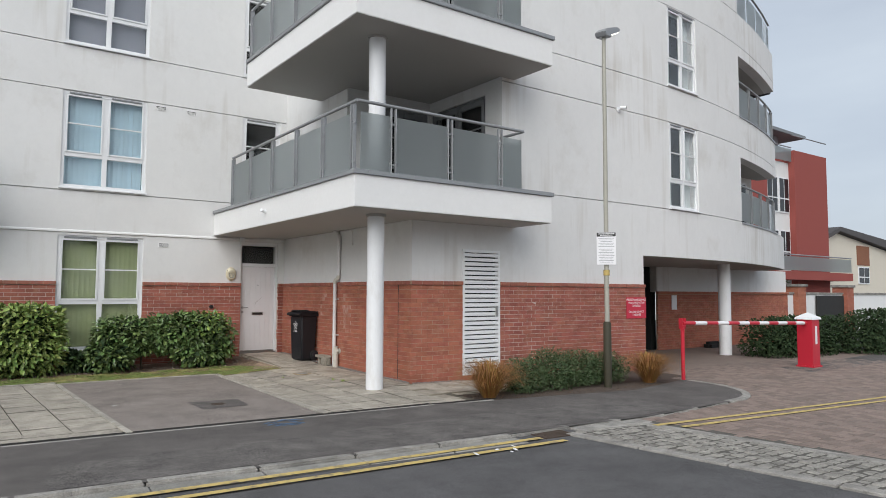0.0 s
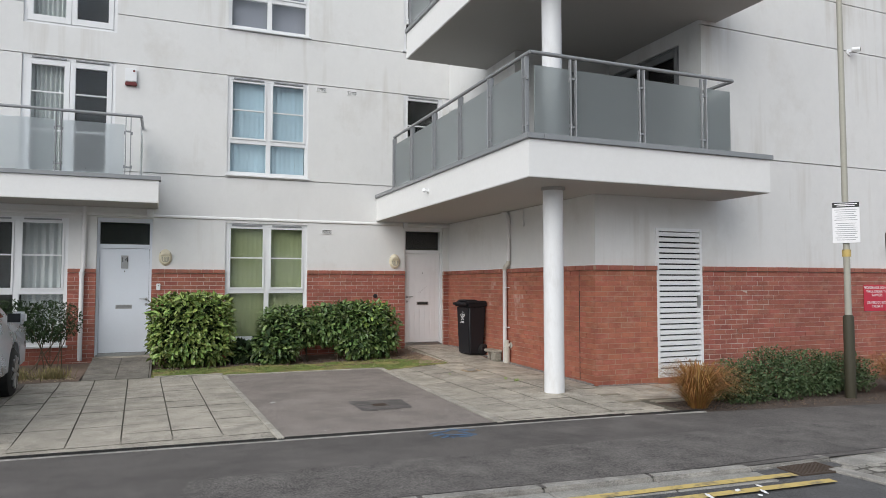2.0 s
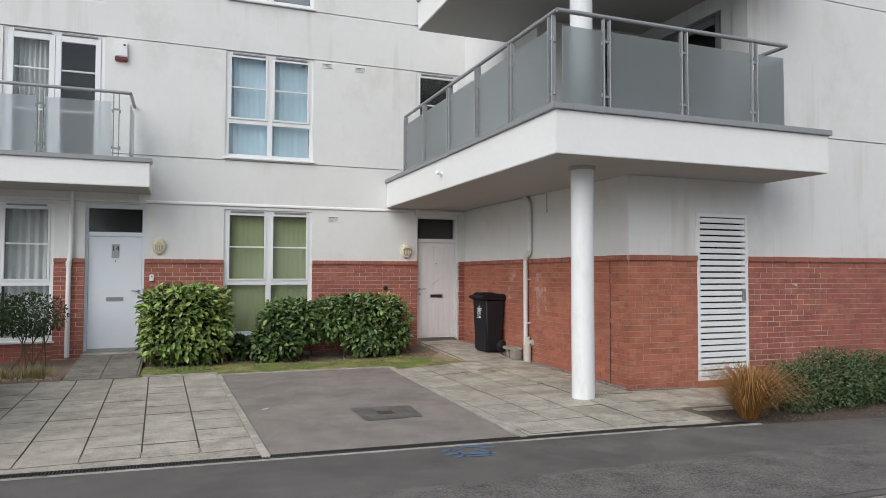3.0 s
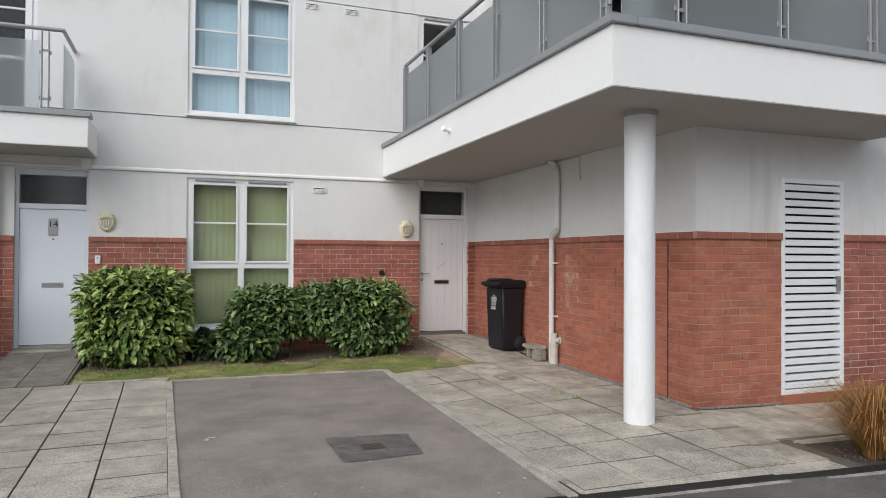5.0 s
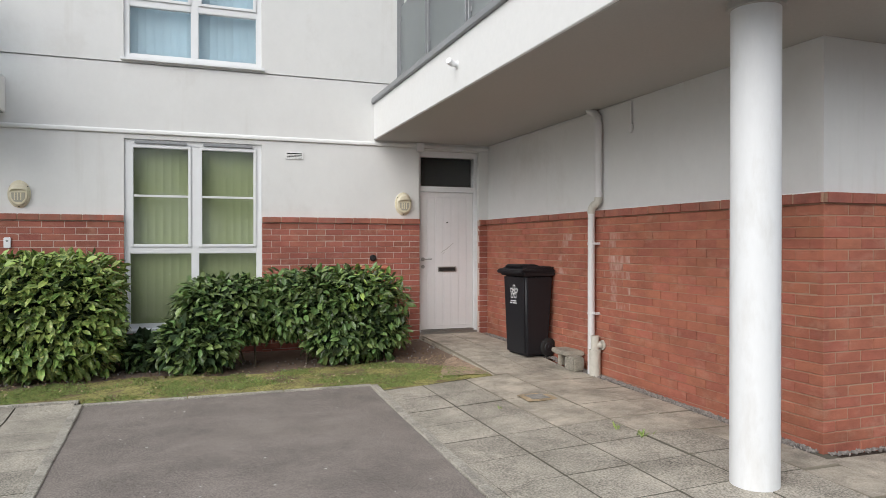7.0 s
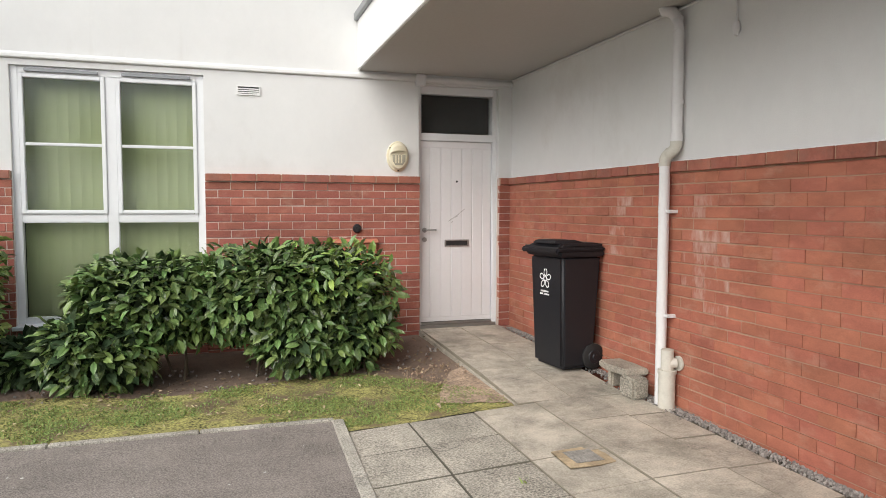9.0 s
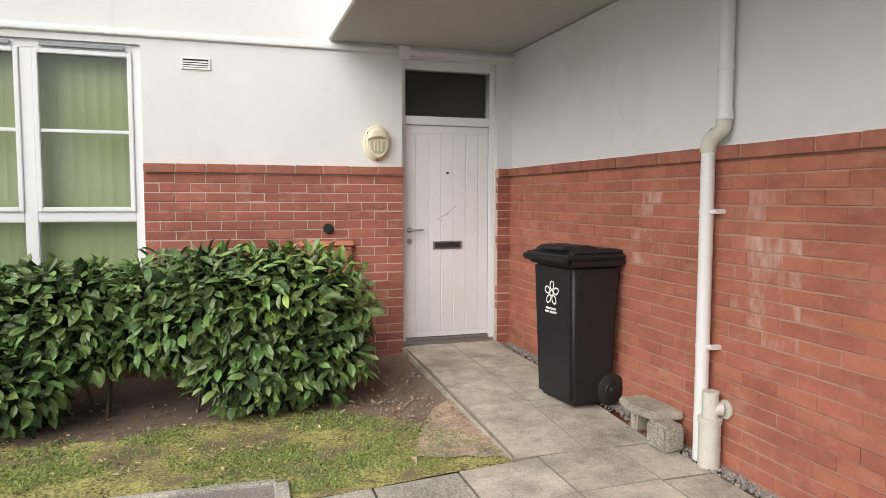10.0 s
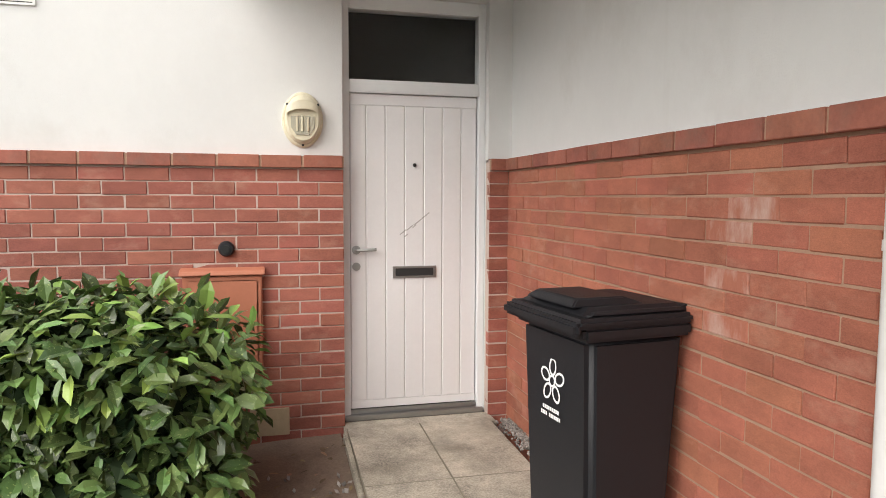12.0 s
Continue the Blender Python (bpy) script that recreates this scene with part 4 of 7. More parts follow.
POSTME = Geo().box(-0.046, -0.033, -0.03, 0.03, 0, 1.0).box(0.033, 0.046, -0.03, 0.03, 0, 1.0).box(-0.033, 0.033, -0.010, 0.010, 0.12, 0.15).box(-0.033, 0.033, -0.010, 0.010, 0.74, 0.77).box(-0.068, -0.046, -0.014, 0.014, 0.12, 0.17).box(0.046, 0.068, -0.014, 0.014, 0.12, 0.17).box(-0.068, -0.046, -0.014, 0.014, 0.70, 0.75).box(0.046, 0.068, -0.014, 0.014, 0.70, 0.75).mesh("rail_post", 0.003, 1)
POSTME.materials.append(GREY_METAL)

def railing(name, runs, z, label, height=1.03, glass=None):
    """Frosted glass railing; runs are (start, end, post places) along straight lines."""
    r = thing(name, label, "railing", at=(runs[0][0][0], runs[0][0][1], z))
    o = Vector((runs[0][0][0], runs[0][0][1], 0))
    for a, b, posts in runs:
        a, b = Vector((*a, 0)) - o, Vector((*b, 0)) - o
        d, ln = (b - a).normalized(), (b - a).length
        t = math.degrees(math.atan2(d.y, d.x))
        part("handrail", Geo().cyl(a + Vector((0, 0, height)), b + Vector((0, 0, height)), 0.026, n=14), GREY_METAL, r, smooth=True)
        for s in posts:
            if 0 <= s <= ln:
                p = a + d * s
                part("rail_post", POSTME, GREY_METAL, r, m=pose(p.x, p.y, 0, 0, 0, t))
        marks = [0.0] + [s for s in posts if 0.1 < s < ln - 0.1] + [ln]
        for s0, s1 in zip(marks, marks[1:]):
            p = a + d * (s0 + 0.058)
            w = s1 - s0 - 0.116
            if w > 0.1:
                part("glass_panel", Geo().box(0, w, -0.006, 0.006, 0.012, height - 0.16), glass or FROST, r, "frosted grey glass panel", 0.002, 1, m=pose(p.x, p.y, 0, 0, 0, t))
    return r

YR = 8.74
railing("balcony_railing", [((5.27, 14.14), (5.27, YR), [0.03, 1.07, 2.19, 3.26, 4.29, 5.28]), ((5.27, YR), (8.56, YR), [0.62, 1.69, 2.75]), ((8.56, YR), (8.56, RY - 0.01), [])], 3.33, "grey metal railing with frosted glass on the corner balcony")
railing("balcony_railing", [((5.27, 13.2), (5.27, YR), [0.03, 1.1, 2.2, 3.3, 4.35]), ((5.27, YR), (8.56, YR), [0.62, 1.69, 2.75]), ((8.56, YR), (8.56, RY - 0.01), [])], 6.2, "grey metal railing with frosted glass on the upper corner balcony")
railing("balcony_railing", [((-2.5, 14.19), (0.70, 14.19), [0.9, 1.95, 3.0]), ((0.70, 14.19), (0.70, WY - 0.01), [])], 3.33, "grey railing with clear frosted panels on the small balcony", glass=CLEARED)
col = thing("column", "round white painted steel column with chipped base", "column", at=(5.972, 9.374, 0), kind="structure")
part("shaft", Geo().tube([(0, 0, -0.05), (0, 0, 2.76)], 0.135, 40), COLPAINT, col, smooth=True)
part("head_plate", Geo().cyl((0, 0, 2.735), (0, 0, 2.784), 0.16, n=36), SOFFIT_SHADED, col, smooth=True)
col2 = thing("column", "round white painted column standing on the corner balcony", "column", at=(5.972, 9.374, 3.26), kind="structure")
part("shaft", Geo().tube([(0, 0, 0), (0, 0, 2.395)], 0.135, 40), COLPAINT, col2, smooth=True)
part("head_plate", Geo().cyl((0, 0, 2.36), (0, 0, 2.39), 0.16, n=36), SOFFIT_SHADED, col2, smooth=True)

# ---- paving ----
def slab_me(w, d, mat, h=0.05):
    """A slab whose sides are caked with joint soil."""
    me = Geo().box(-w / 2, w / 2, -d / 2, d / 2, -h, 0).mesh("slab", 0.003 if mat is SLAB_SMOOTH else 0.0045, 1)
    me.materials.append(mat)
    me.materials.append(WORN_JOINT if mat is SLAB_SMOOTH else JOINT)
    for f in me.polygons:
        f.material_index = 0 if f.normal.z > 0.95 else 1
    return me

def paver_grid(parent, x0, nx, y0, ny, pitch, mat, keep=lambda x, y: True, wob=0.0025, gap=0.006, skew=0.0):
    """Square slabs on the sloping ground, each a little out of level."""
    me = slab_me(pitch - gap, pitch - gap * 0.5, mat)
    for i in range(nx):
        for j in range(ny):
            y = y0 + (j + 0.5) * pitch
            x = x0 + (i + 0.5) * pitch + skew * (y - 12.8)
            if keep(x, y):
                s, q = (level(x, y + 0.2) - level(x, y - 0.2)) / 0.4, (level(x + 0.2, y) - level(x - 0.2, y)) / 0.4
                part("slab", me, mat, parent, m=pose(x, y, level(x, y) + random.uniform(-wob, wob), math.degrees(math.atan(s)) + random.uniform(-0.25, 0.25), -math.degrees(math.atan(q)) + random.uniform(-0.25, 0.25), -math.degrees(math.atan(skew)) + random.uniform(-0.15, 0.15)))

def drive_l(y):
    return 2.215 - 0.032 * (y - 8)

def drive_r(y):
    return 4.41 + 0.04 * (y - 8)

P = 0.455
left_paving = thing("paving_left", "grey concrete paving slabs with dark joints before the neighbouring door", "paving", kind="structure")
paver_grid(left_paving, 2.003 - 7 * 0.455, 7, 13.005 - 11 * 0.455, 11, 0.455, SLAB, lambda x, y: y > drain_y(x) + 0.16, skew=-0.030)
def trodden(x, y):
    return x > 5.5 and y > 11.1 - 1.5 * (x - 5.7)

right_paving = thing("paving_right", "speckled grey concrete paving slabs beside the parking bay", "paving", kind="structure")
paver_grid(right_paving, 4.60, 4, 12.64 - 10 * P, 10, P, SLAB, lambda x, y: y > drain_y(x) + 0.18 and not trodden(x, y), gap=0.0045)
paver_grid(right_paving, 4.60, 4, 12.64 - 10 * P, 10, P, SLAB_SMOOTH, trodden, gap=0.004)
g = Geo()
ys = steps(8.3, 12.62, 0.36)
for y in ys:
    g.v += [(drive_r(y) + 0.085, y, level(4.5, y) - 0.001), (4.604, y, level(4.604, y) - 0.001)]
g.f = [(2 * i, 2 * i + 1, 2 * i + 3, 2 * i + 2) for i in range(len(ys) - 1)]
part("cut_slab", g, SLAB, right_paving, "cut slabs along the edging")
for a, b, owner in ((-1.15, 2.14, left_paving), (4.55, 6.70, right_paving)):
    g, xs = Geo(), steps(a, b, 0.3)
    for x in xs:
        g.v += [(x, drain_y(x) + 0.119, level(x, drain_y(x) + 0.12) - 0.005), (x, drain_y(x) + 0.55, level(x, drain_y(x) + 0.55) - 0.005)]
    g.f = [(2 * i, 2 * i + 2, 2 * i + 3, 2 * i + 1) for i in range(len(xs) - 1)]
    part("cut_slab", g, SLAB, owner, "cut slabs beside the channel drain")
strip_me = slab_me(0.30, P - 0.008, SLAB_SMOOTH)
for j in range(10):
    y = 12.64 - (j + 0.5) * P
    part("slab", strip_me, SLAB_SMOOTH, right_paving, m=pose(6.58, y, level(6.58, y) + random.uniform(-0.003, 0.003), 0.5, 0.2, random.uniform(-0.3, 0.3)))
path = thing("paving_path", "worn smooth concrete slabs of the path to the white door", "paving", kind="structure")
long_me = slab_me(0.4275, 0.797, SLAB_SMOOTH)
for i in range(2):
    for j in range(3):
        y = 12.65 + (j + 0.5) * 0.8
        tilt = math.degrees(math.atan((level(6, y + 0.3) - level(6, y - 0.3)) / 0.6))
        part("slab", long_me, SLAB_SMOOTH, path, m=pose(5.84 + (i + 0.5) * 0.43, y, level(6, y) + random.uniform(-0.0015, 0.0015), tilt, random.uniform(-0.2, 0.2), 0))
step_path = thing("paving_door", "worn concrete slab strip before the brick corner", "paving", kind="structure")
paver_grid(step_path, 6.735, 5, 8.62, 2, 0.47, SLAB_SMOOTH, gap=0.004)
paver_grid(path, -0.02, 2, 13.02, 4, 0.47, SLAB_DARK, gap=0.004)
solid("door_step", Geo().box(5.83, 6.74, 14.99, WY + 0.03, 0.05, 0.168), SLAB_SMOOTH, "worn concrete step below the white door", "step", "structure", 0.008)
solid("door_step", Geo().box(-0.03, 0.91, 14.92, WY + 0.03, 0.05, 0.168), SLAB_SMOOTH, "dark concrete step below the neighbouring door", "step", "structure", 0.008)

# tarmac parking bay
g = Geo()
ys = steps(7.95, 12.86, 0.35)
for i, y in enumerate(ys):
    for k in range(5):
        x = drive_l(y) + (drive_r(y) - drive_l(y)) * k / 4
        g.v.append((x, max(y, drain_y(x) + 0.14), level(x, max(y, drain_y(x))) - 0.002))
g.f = [(i * 5 + k, i * 5 + k + 1, i * 5 + k + 6, i * 5 + k + 5) for i in range(len(ys) - 1) for k in range(4)]
solid("parking_bay", g, TARMAC, "worn brownish tarmac parking bay with pale smears", "parking bay", "structure")
strip("parking_bay", steps(-7.5, -0.72, 0.8), lambda x: drain_y(x) + 0.14, lambda x: 13.0, lambda x, y: level(x, y) - 0.002, TARMAC, "worn tarmac parking bay under the parked car", "parking bay", 6)
patch = Geo()
pts = [(3.28, 9.17), (3.90, 9.19), (3.95, 9.80), (3.27, 9.87)]
rim = []
for (xa, ya), (xb, yb) in zip(pts, pts[1:] + pts[:1]):
    for k in range(9):
        q = 0.018 * noise.noise((xa * 7 + k * 0.9, ya * 5, 2))
        rim.append((xa + (xb - xa) * k / 9 + q, ya + (yb - ya) * k / 9 + q))
patch.add([(x, y, level(x, y) + 0.003) for x, y in rim], [tuple(range(len(rim)))])
solid("tar_patch", patch, TARPATCH, "darker square tarmac repair round a drain lid in the bay", "patch", "structure")
lid = thing("drain_lid", "small rusty iron drain lid set in the tarmac patch", "drain cover", at=(3.58, 9.5, level(3.6, 9.5)))
part("lid", Geo().box(-0.09, 0.09, -0.08, 0.08, 0.0, 0.006), RUST, lid, "", 0.003)
for i in range(4):
    part("rib", Geo().box(-0.075, 0.075, -0.066 + i * 0.04, -0.056 + i * 0.04, 0.006, 0.009), RUST, lid)
sc = thing("stop_cover", "pale square utility cover in a sandy broken concrete surround", "drain cover", at=(5.79, 11.66, level(5.79, 11.66)))
part("surround", Geo().prism([(-0.15, -0.13), (0.02, -0.14), (0.14, -0.12), (0.15, 0.05), (0.13, 0.14), (-0.05, 0.13), (-0.14, 0.12)], 0.0, 0.006), material("sandy_concrete", (0.40, 0.31, 0.20), 0.93, vary=0.15, scale=9, bump=0.6, speck=0.15, grime=0.3, grime_scale=9), sc, "sandy concrete surround", 0.003)
part("lid", Geo().box(-0.085, 0.085, -0.085, 0.085, 0.006, 0.010), KERB, sc, "pale concrete lid", 0.003)
for i in range(5):
    part("rib", Geo().box(-0.07 + i * 0.031, -0.058 + i * 0.031, -0.072, 0.072, 0.010, 0.012), KERB, sc)
# trodden pale spots on the bay and the slabs
def blot(g, x, y, z, r, big=0.008):
    q, n = big * r.uniform(0.4, 1.3), 8
    g.add([(x + q * r.uniform(0.6, 1.2) * math.cos(6.283 * k / n), y + q * r.uniform(0.6, 1.2) * math.sin(6.283 * k / n), z) for k in range(n)], [tuple(range(n))])
GUM = material("pale_trodden_gum", (0.50, 0.48, 0.45), 0.8, vary=0.15, bump=0.2, island=0.5)
spots = Geo()
r = random.Random(77)
for _ in range(90):
    x, y = r.uniform(2.3, 4.4), r.uniform(8.2, 12.7)
    blot(spots, x, y, level(x, y) + 0.0015, r)
for _ in range(5):
    blot(spots, 2.40 + r.gauss(0, 0.022), 10.16 + r.gauss(0, 0.02), level(2.4, 10.2) + 0.0015, r, 0.03)
solid("gum_spots", spots, GUM, "small pale spots trodden into the parking bay", "stains", "stuff")

# edging strips of the bay
edge = thing("edging", "narrow worn concrete edging strips round the parking bay", "edging", kind="structure")
def edging(p, q, w=0.055, n=0.9, h=0.012):
    p, q = Vector(p), Vector(q)
    d = (q - p)
    k = max(1, round(d.length / n))
    t = math.degrees(math.atan2(d.y, d.x))
    L = d.length / k
    for i in range(k):
        c = p + d * (i + 0.5) / k
        z0, z1 = level(c.x - d.normalized().x * L / 2, c.y - d.normalized().y * L / 2), level(c.x + d.normalized().x * L / 2, c.y + d.normalized().y * L / 2)
        part("edging_stone", Geo().box(-L / 2 + 0.003, L / 2 - 0.003, -w / 2, w / 2, -0.08, h), EDGE, edge, "", 0.006, 1, m=pose(c.x, c.y, (z0 + z1) / 2, 0, -math.degrees(math.atan2(z1 - z0, L)), t + random.uniform(-0.3, 0.3)))
edging((drive_l(8.1) - 0.035, 8.12), (drive_l(12.9) - 0.03, 12.9), 0.07)
edging((drive_r(7.95) + 0.06, 8.0), (drive_r(12.9) + 0.02, 12.86), 0.075)
edging((drive_l(12.9), 12.90), (drive_r(12.9), 12.88), 0.05)
edging((1.0, 13.03), (2.02, 13.03), 0.05)

# slotted drain along the front of the bays
drain = thing("channel_drain", "black slotted channel drain with a pale concrete lip", "drain", kind="structure")
DT = -math.degrees(math.atan(0.065))
KT = -math.degrees(math.atan(0.085))
GR = Geo().box(-0.5, 0.5, -0.055, -0.045, -0.05, 0).box(-0.5, 0.5, 0.045, 0.055, -0.05, 0)
for i in range(40):
    GR.box(-0.5 + i * 0.025, -0.5 + i * 0.025 + 0.012, -0.045, 0.045, -0.03, -0.002)
GR = GR.mesh("grating")
GR.materials.append(IRON)
for i in range(-6, 7):
    x = 0.5 + i
    if x < 7.0:
        part("grating", GR, IRON, drain, m=pose(x, drain_y(x) + 0.06, level(x, 8.0) + 0.003, 0, 0, DT))
        part("lip", Geo().box(-0.5, 0.5, -0.03, 0.015, -0.06, 0.004), KERB, drain, "pale concrete lip", 0.004, 1, m=pose(x, drain_y(x) - 0.02, level(x, 8.0), 0, 0, DT))

# ---- kerb, channel, yellow lines, gully ----
kerbs = thing("kerb", "weathered grey concrete kerb stones along the footway", "kerb", kind="structure")
KM = Geo().box(-0.452, 0.452, -0.12, 0.0, -0.2, 0.004).mesh("kerb_stone", 0.014, 2)
KM.materials.append(KERB)
for i in range(-14, 16):
    x = -4.1 + 0.914 * i + 4.6
    if -14 < x < 10.2:
        part("kerb_stone", KM, KERB, kerbs, m=pose(x, foot_lo(x) + 0.09, fall(x) + (0.001 if x < 5.8 else -0.012) + random.uniform(-0.003, 0.003), 0, 0, (KT if x < 5.2 else 0 if x < 8.2 else 7.0) + random.uniform(-0.25, 0.25)))
for i in range(9):
    a = -90 + (i + 0.5) * 10
    r = ARC[2] - 0.06
    part("kerb_stone", Geo().box(-0.176, 0.176, -0.065, 0.065, -0.2, 0.006), KERB, kerbs, "", 0.012, 1, m=pose(ARC[0] + r * math.cos(radians(a)), ARC[1] + r * math.sin(radians(a)), fall(ARC[0] + r * math.cos(radians(a))), 0, 0, a + 90))
chan = thing("channel", "flat concrete road channel beside the kerb", "channel", kind="structure")
CM = Geo().box(-0.452, 0.452, -0.125, 0.125, -0.1, 0.006).mesh("channel_block", 0.008, 1)
CM.materials.append(CHANNEL)
for i in range(-12, 7):
    x = 0.5 + 0.914 * i
    if x < 5.7:
        part("channel_block", CM, CHANNEL, chan, m=pose(x, kerb_y(x) - 0.165, road_z(x) + random.uniform(-0.002, 0.002), 0, 0, KT))

def line(name, pts, w, mat, label, z=0.005):
    g = Geo()
    n = len(pts)
    vs = []
    for i, (x, y) in enumerate(pts):
        a, b = Vector(pts[max(i - 1, 0)]), Vector(pts[min(i + 1, n - 1)])
        d = (b - a).normalized()
        k = random.uniform(0.94, 1.04)
        for s in (-1, 1):
            px, py = x - d.y * s * w / 2 * k, y + d.x * s * w / 2 * k
            vs.append((px, py, road_z(px) + z))
    g.add(vs, [(2 * i, 2 * i + 2, 2 * i + 3, 2 * i + 1) for i in range(n - 1)])
    return solid(name, g, mat, label, "road marking", "structure")

for off in (0.235, 0.46):
    line("yellow_line", [(x, 6.018 - 0.062 * x - off) for x in steps(-14, 5.60 + off * 0.6, 0.4)], 0.085, YELLOW, "worn double yellow line along the kerb", 0.0125)
for off in (0.0, 0.22):
    line("yellow_line", [(x, 5.24 - off - 0.042 * (x - 7.6)) for x in steps(7.45 + off, 20, 0.4)], 0.085, YELLOW, "worn double yellow line across the entrance", 0.021)
gully = thing("gully_grate", "rusty cast iron road gully grate beside the kerb", "drain cover", at=(6.02, 5.60, road_z(6.0) + 0.004), turn=DT)
part("frame", Geo().box(-0.22, 0.22, -0.22, -0.195, -0.05, 0.004).box(-0.22, 0.22, 0.195, 0.22, -0.05, 0.004).box(-0.22, -0.195, -0.195, 0.195, -0.05, 0.004).box(0.195, 0.22, -0.195, 0.195, -0.05, 0.004), RUST, gully, "", 0.003)
for i in range(13):
    part("bar", Geo().box(-0.188 + i * 0.0295, -0.172 + i * 0.0295, -0.195, 0.195, -0.04, 0.002), RUST, gully)

# setts and block paving of the side road
setts = thing("setts", "rough grey granite setts across the side road mouth", "paving", kind="structure")
SM = Geo().box(-0.059, 0.059, -0.057, 0.057, -0.08, 0.0).mesh("sett", 0.013, 1)
SM.materials.append(SETT)
sj, count = Geo(), 0
rng = random.Random(11)
for j in range(46):
    y = 5.42 - j * 0.125
    for i in range(9):
        x = 6.36 + 0.11 * (5.42 - y) + i * 0.126 + rng.uniform(-0.012, 0.012)
        m = pose(x, y + rng.uniform(-0.008, 0.008), road_z(x) + 0.016 + rng.uniform(-0.008, 0.006), rng.uniform(-4, 4), rng.uniform(-4, 4), rng.uniform(-5, 5))
        if count < 290:
            part("sett", SM, SETT, setts, m=m @ Matrix.Diagonal((rng.uniform(0.80, 1.0), rng.uniform(0.80, 1.0), 1, 1)))
            count += 1
        else:
            sj.box(-0.057, 0.057, -0.055, 0.055, -0.06, 0.0, m)
part("far_setts", sj, SETT, setts, kind="stuff")
strip("sett_bed", steps(6.25, 8.3, 0.3), lambda x: max(-2.0, 5.42 - (x - 6.22) / 0.11) if x < 6.9 else -2.0, lambda x: 5.5, lambda x, y: road_z(x) + 0.006, SETTBED, "gritty mortar bed between the setts", "ground", 2, 0.001)
flush = thing("flush_kerb", "flush concrete kerb strips on both sides of the setts", "kerb", kind="structure")
for xx in (6.20, 7.48):
    for k in range(9):
        part("kerb_stone", Geo().box(-0.07, 0.07, -0.45, 0.45, -0.1, 0.012), KERB, flush, "", 0.008, 1, m=pose(xx + 0.11 * (0.42 + k * 0.914), 5.0 - k * 0.914, road_z(xx) + 0.005, 0, 0, 6.3))
part("kerb_stone", Geo().box(-0.62, 0.62, -0.12, 0.12, -0.1, 0.014), KERB, flush, "", 0.01, 1, m=pose(7.05, 5.56, road_z(7.05) + 0.003, 0, 1.2, 0))
blocks = thing("block_paving", "reddish grey concrete block paving of the side road", "paving", kind="structure")
def on_blocks(x, y):
    """The block paved area: the side road and the drive up to the kerb's curve."""
    if y < 5.30:
        return x > 7.72 + 0.11 * (5.35 - y)
    if x < ARC[0]:
        return y < foot_lo(x) - 0.05
    return math.hypot(x - ARC[0], y - ARC[1]) > ARC[2] + 0.05 and (x > ARC[0] + ARC[2] or y < ARC[1])

bg = Geo()
U = 0.105
for i in range(118):
    for j in range(116):
        turn = (i - j) % 4
        if turn not in (0, 3):
            continue
        a, b = (0.1015, 0.0485) if turn == 0 else (0.0485, 0.1015)
        x, y = 7.75 + i * U + a, -2.4 + j * U + b
        if not on_blocks(x, y) or y > 9.6:
            continue
        z, c = road_z(x) + 0.013 + rng.uniform(-0.002, 0.002), 0.008
        bg.add([(x - a, y - b, z - c), (x + a, y - b, z - c), (x + a, y + b, z - c), (x - a, y + b, z - c), (x - a + c, y - b + c, z), (x + a - c, y - b + c, z), (x + a - c, y + b - c, z), (x - a + c, y + b - c, z)],
               [(4, 5, 6, 7), (0, 1, 5, 4), (1, 2, 6, 5), (2, 3, 7, 6), (3, 0, 4, 7)])
part("blocks", bg, BLOCKPAVE, blocks, kind="stuff")
strip("block_bed", steps(7.6, 60, 2.0), lambda x: -40.0 if x > 9 else 3.5, lambda x: 5.35, lambda x, y: road_z(x), BLOCKPAVE, "reddish grey block paving further down the side road", "paving", 2, 0.004)
strip("entrance_drive", steps(9.6, 23.5, 0.5), lambda x: 5.36, lambda x: min(14.0, max(5.37, 5.37 if x < 9.5 else (ARC[1] + 0.02 if x > 12.24 else foot_lo(x)))) if x < 12.3 else 13.2, lambda x, y: road_z(x), BLOCKPAVE, "brown block paved drive into the car park", "driveway", 8, 0.006)
strip("entrance_drive", steps(7.7, 9.6, 0.7), lambda x: 5.34, lambda x: foot_lo(x), lambda x, y: road_z(x), BLOCKPAVE, "brown block paved edge of the drive", "driveway", 2, 0.006)

# ---- garden strip ----
def garden_z(x, y):
    return 0.004 + 0.095 * across(x) + 0.065 * clamp((y - 12.9) / 2.0, 0, 1) + 0.010 * noise.noise((x * 2.3, y * 2.3, 0)) + 0.005 * noise.noise((x * 9, y * 9, 3))

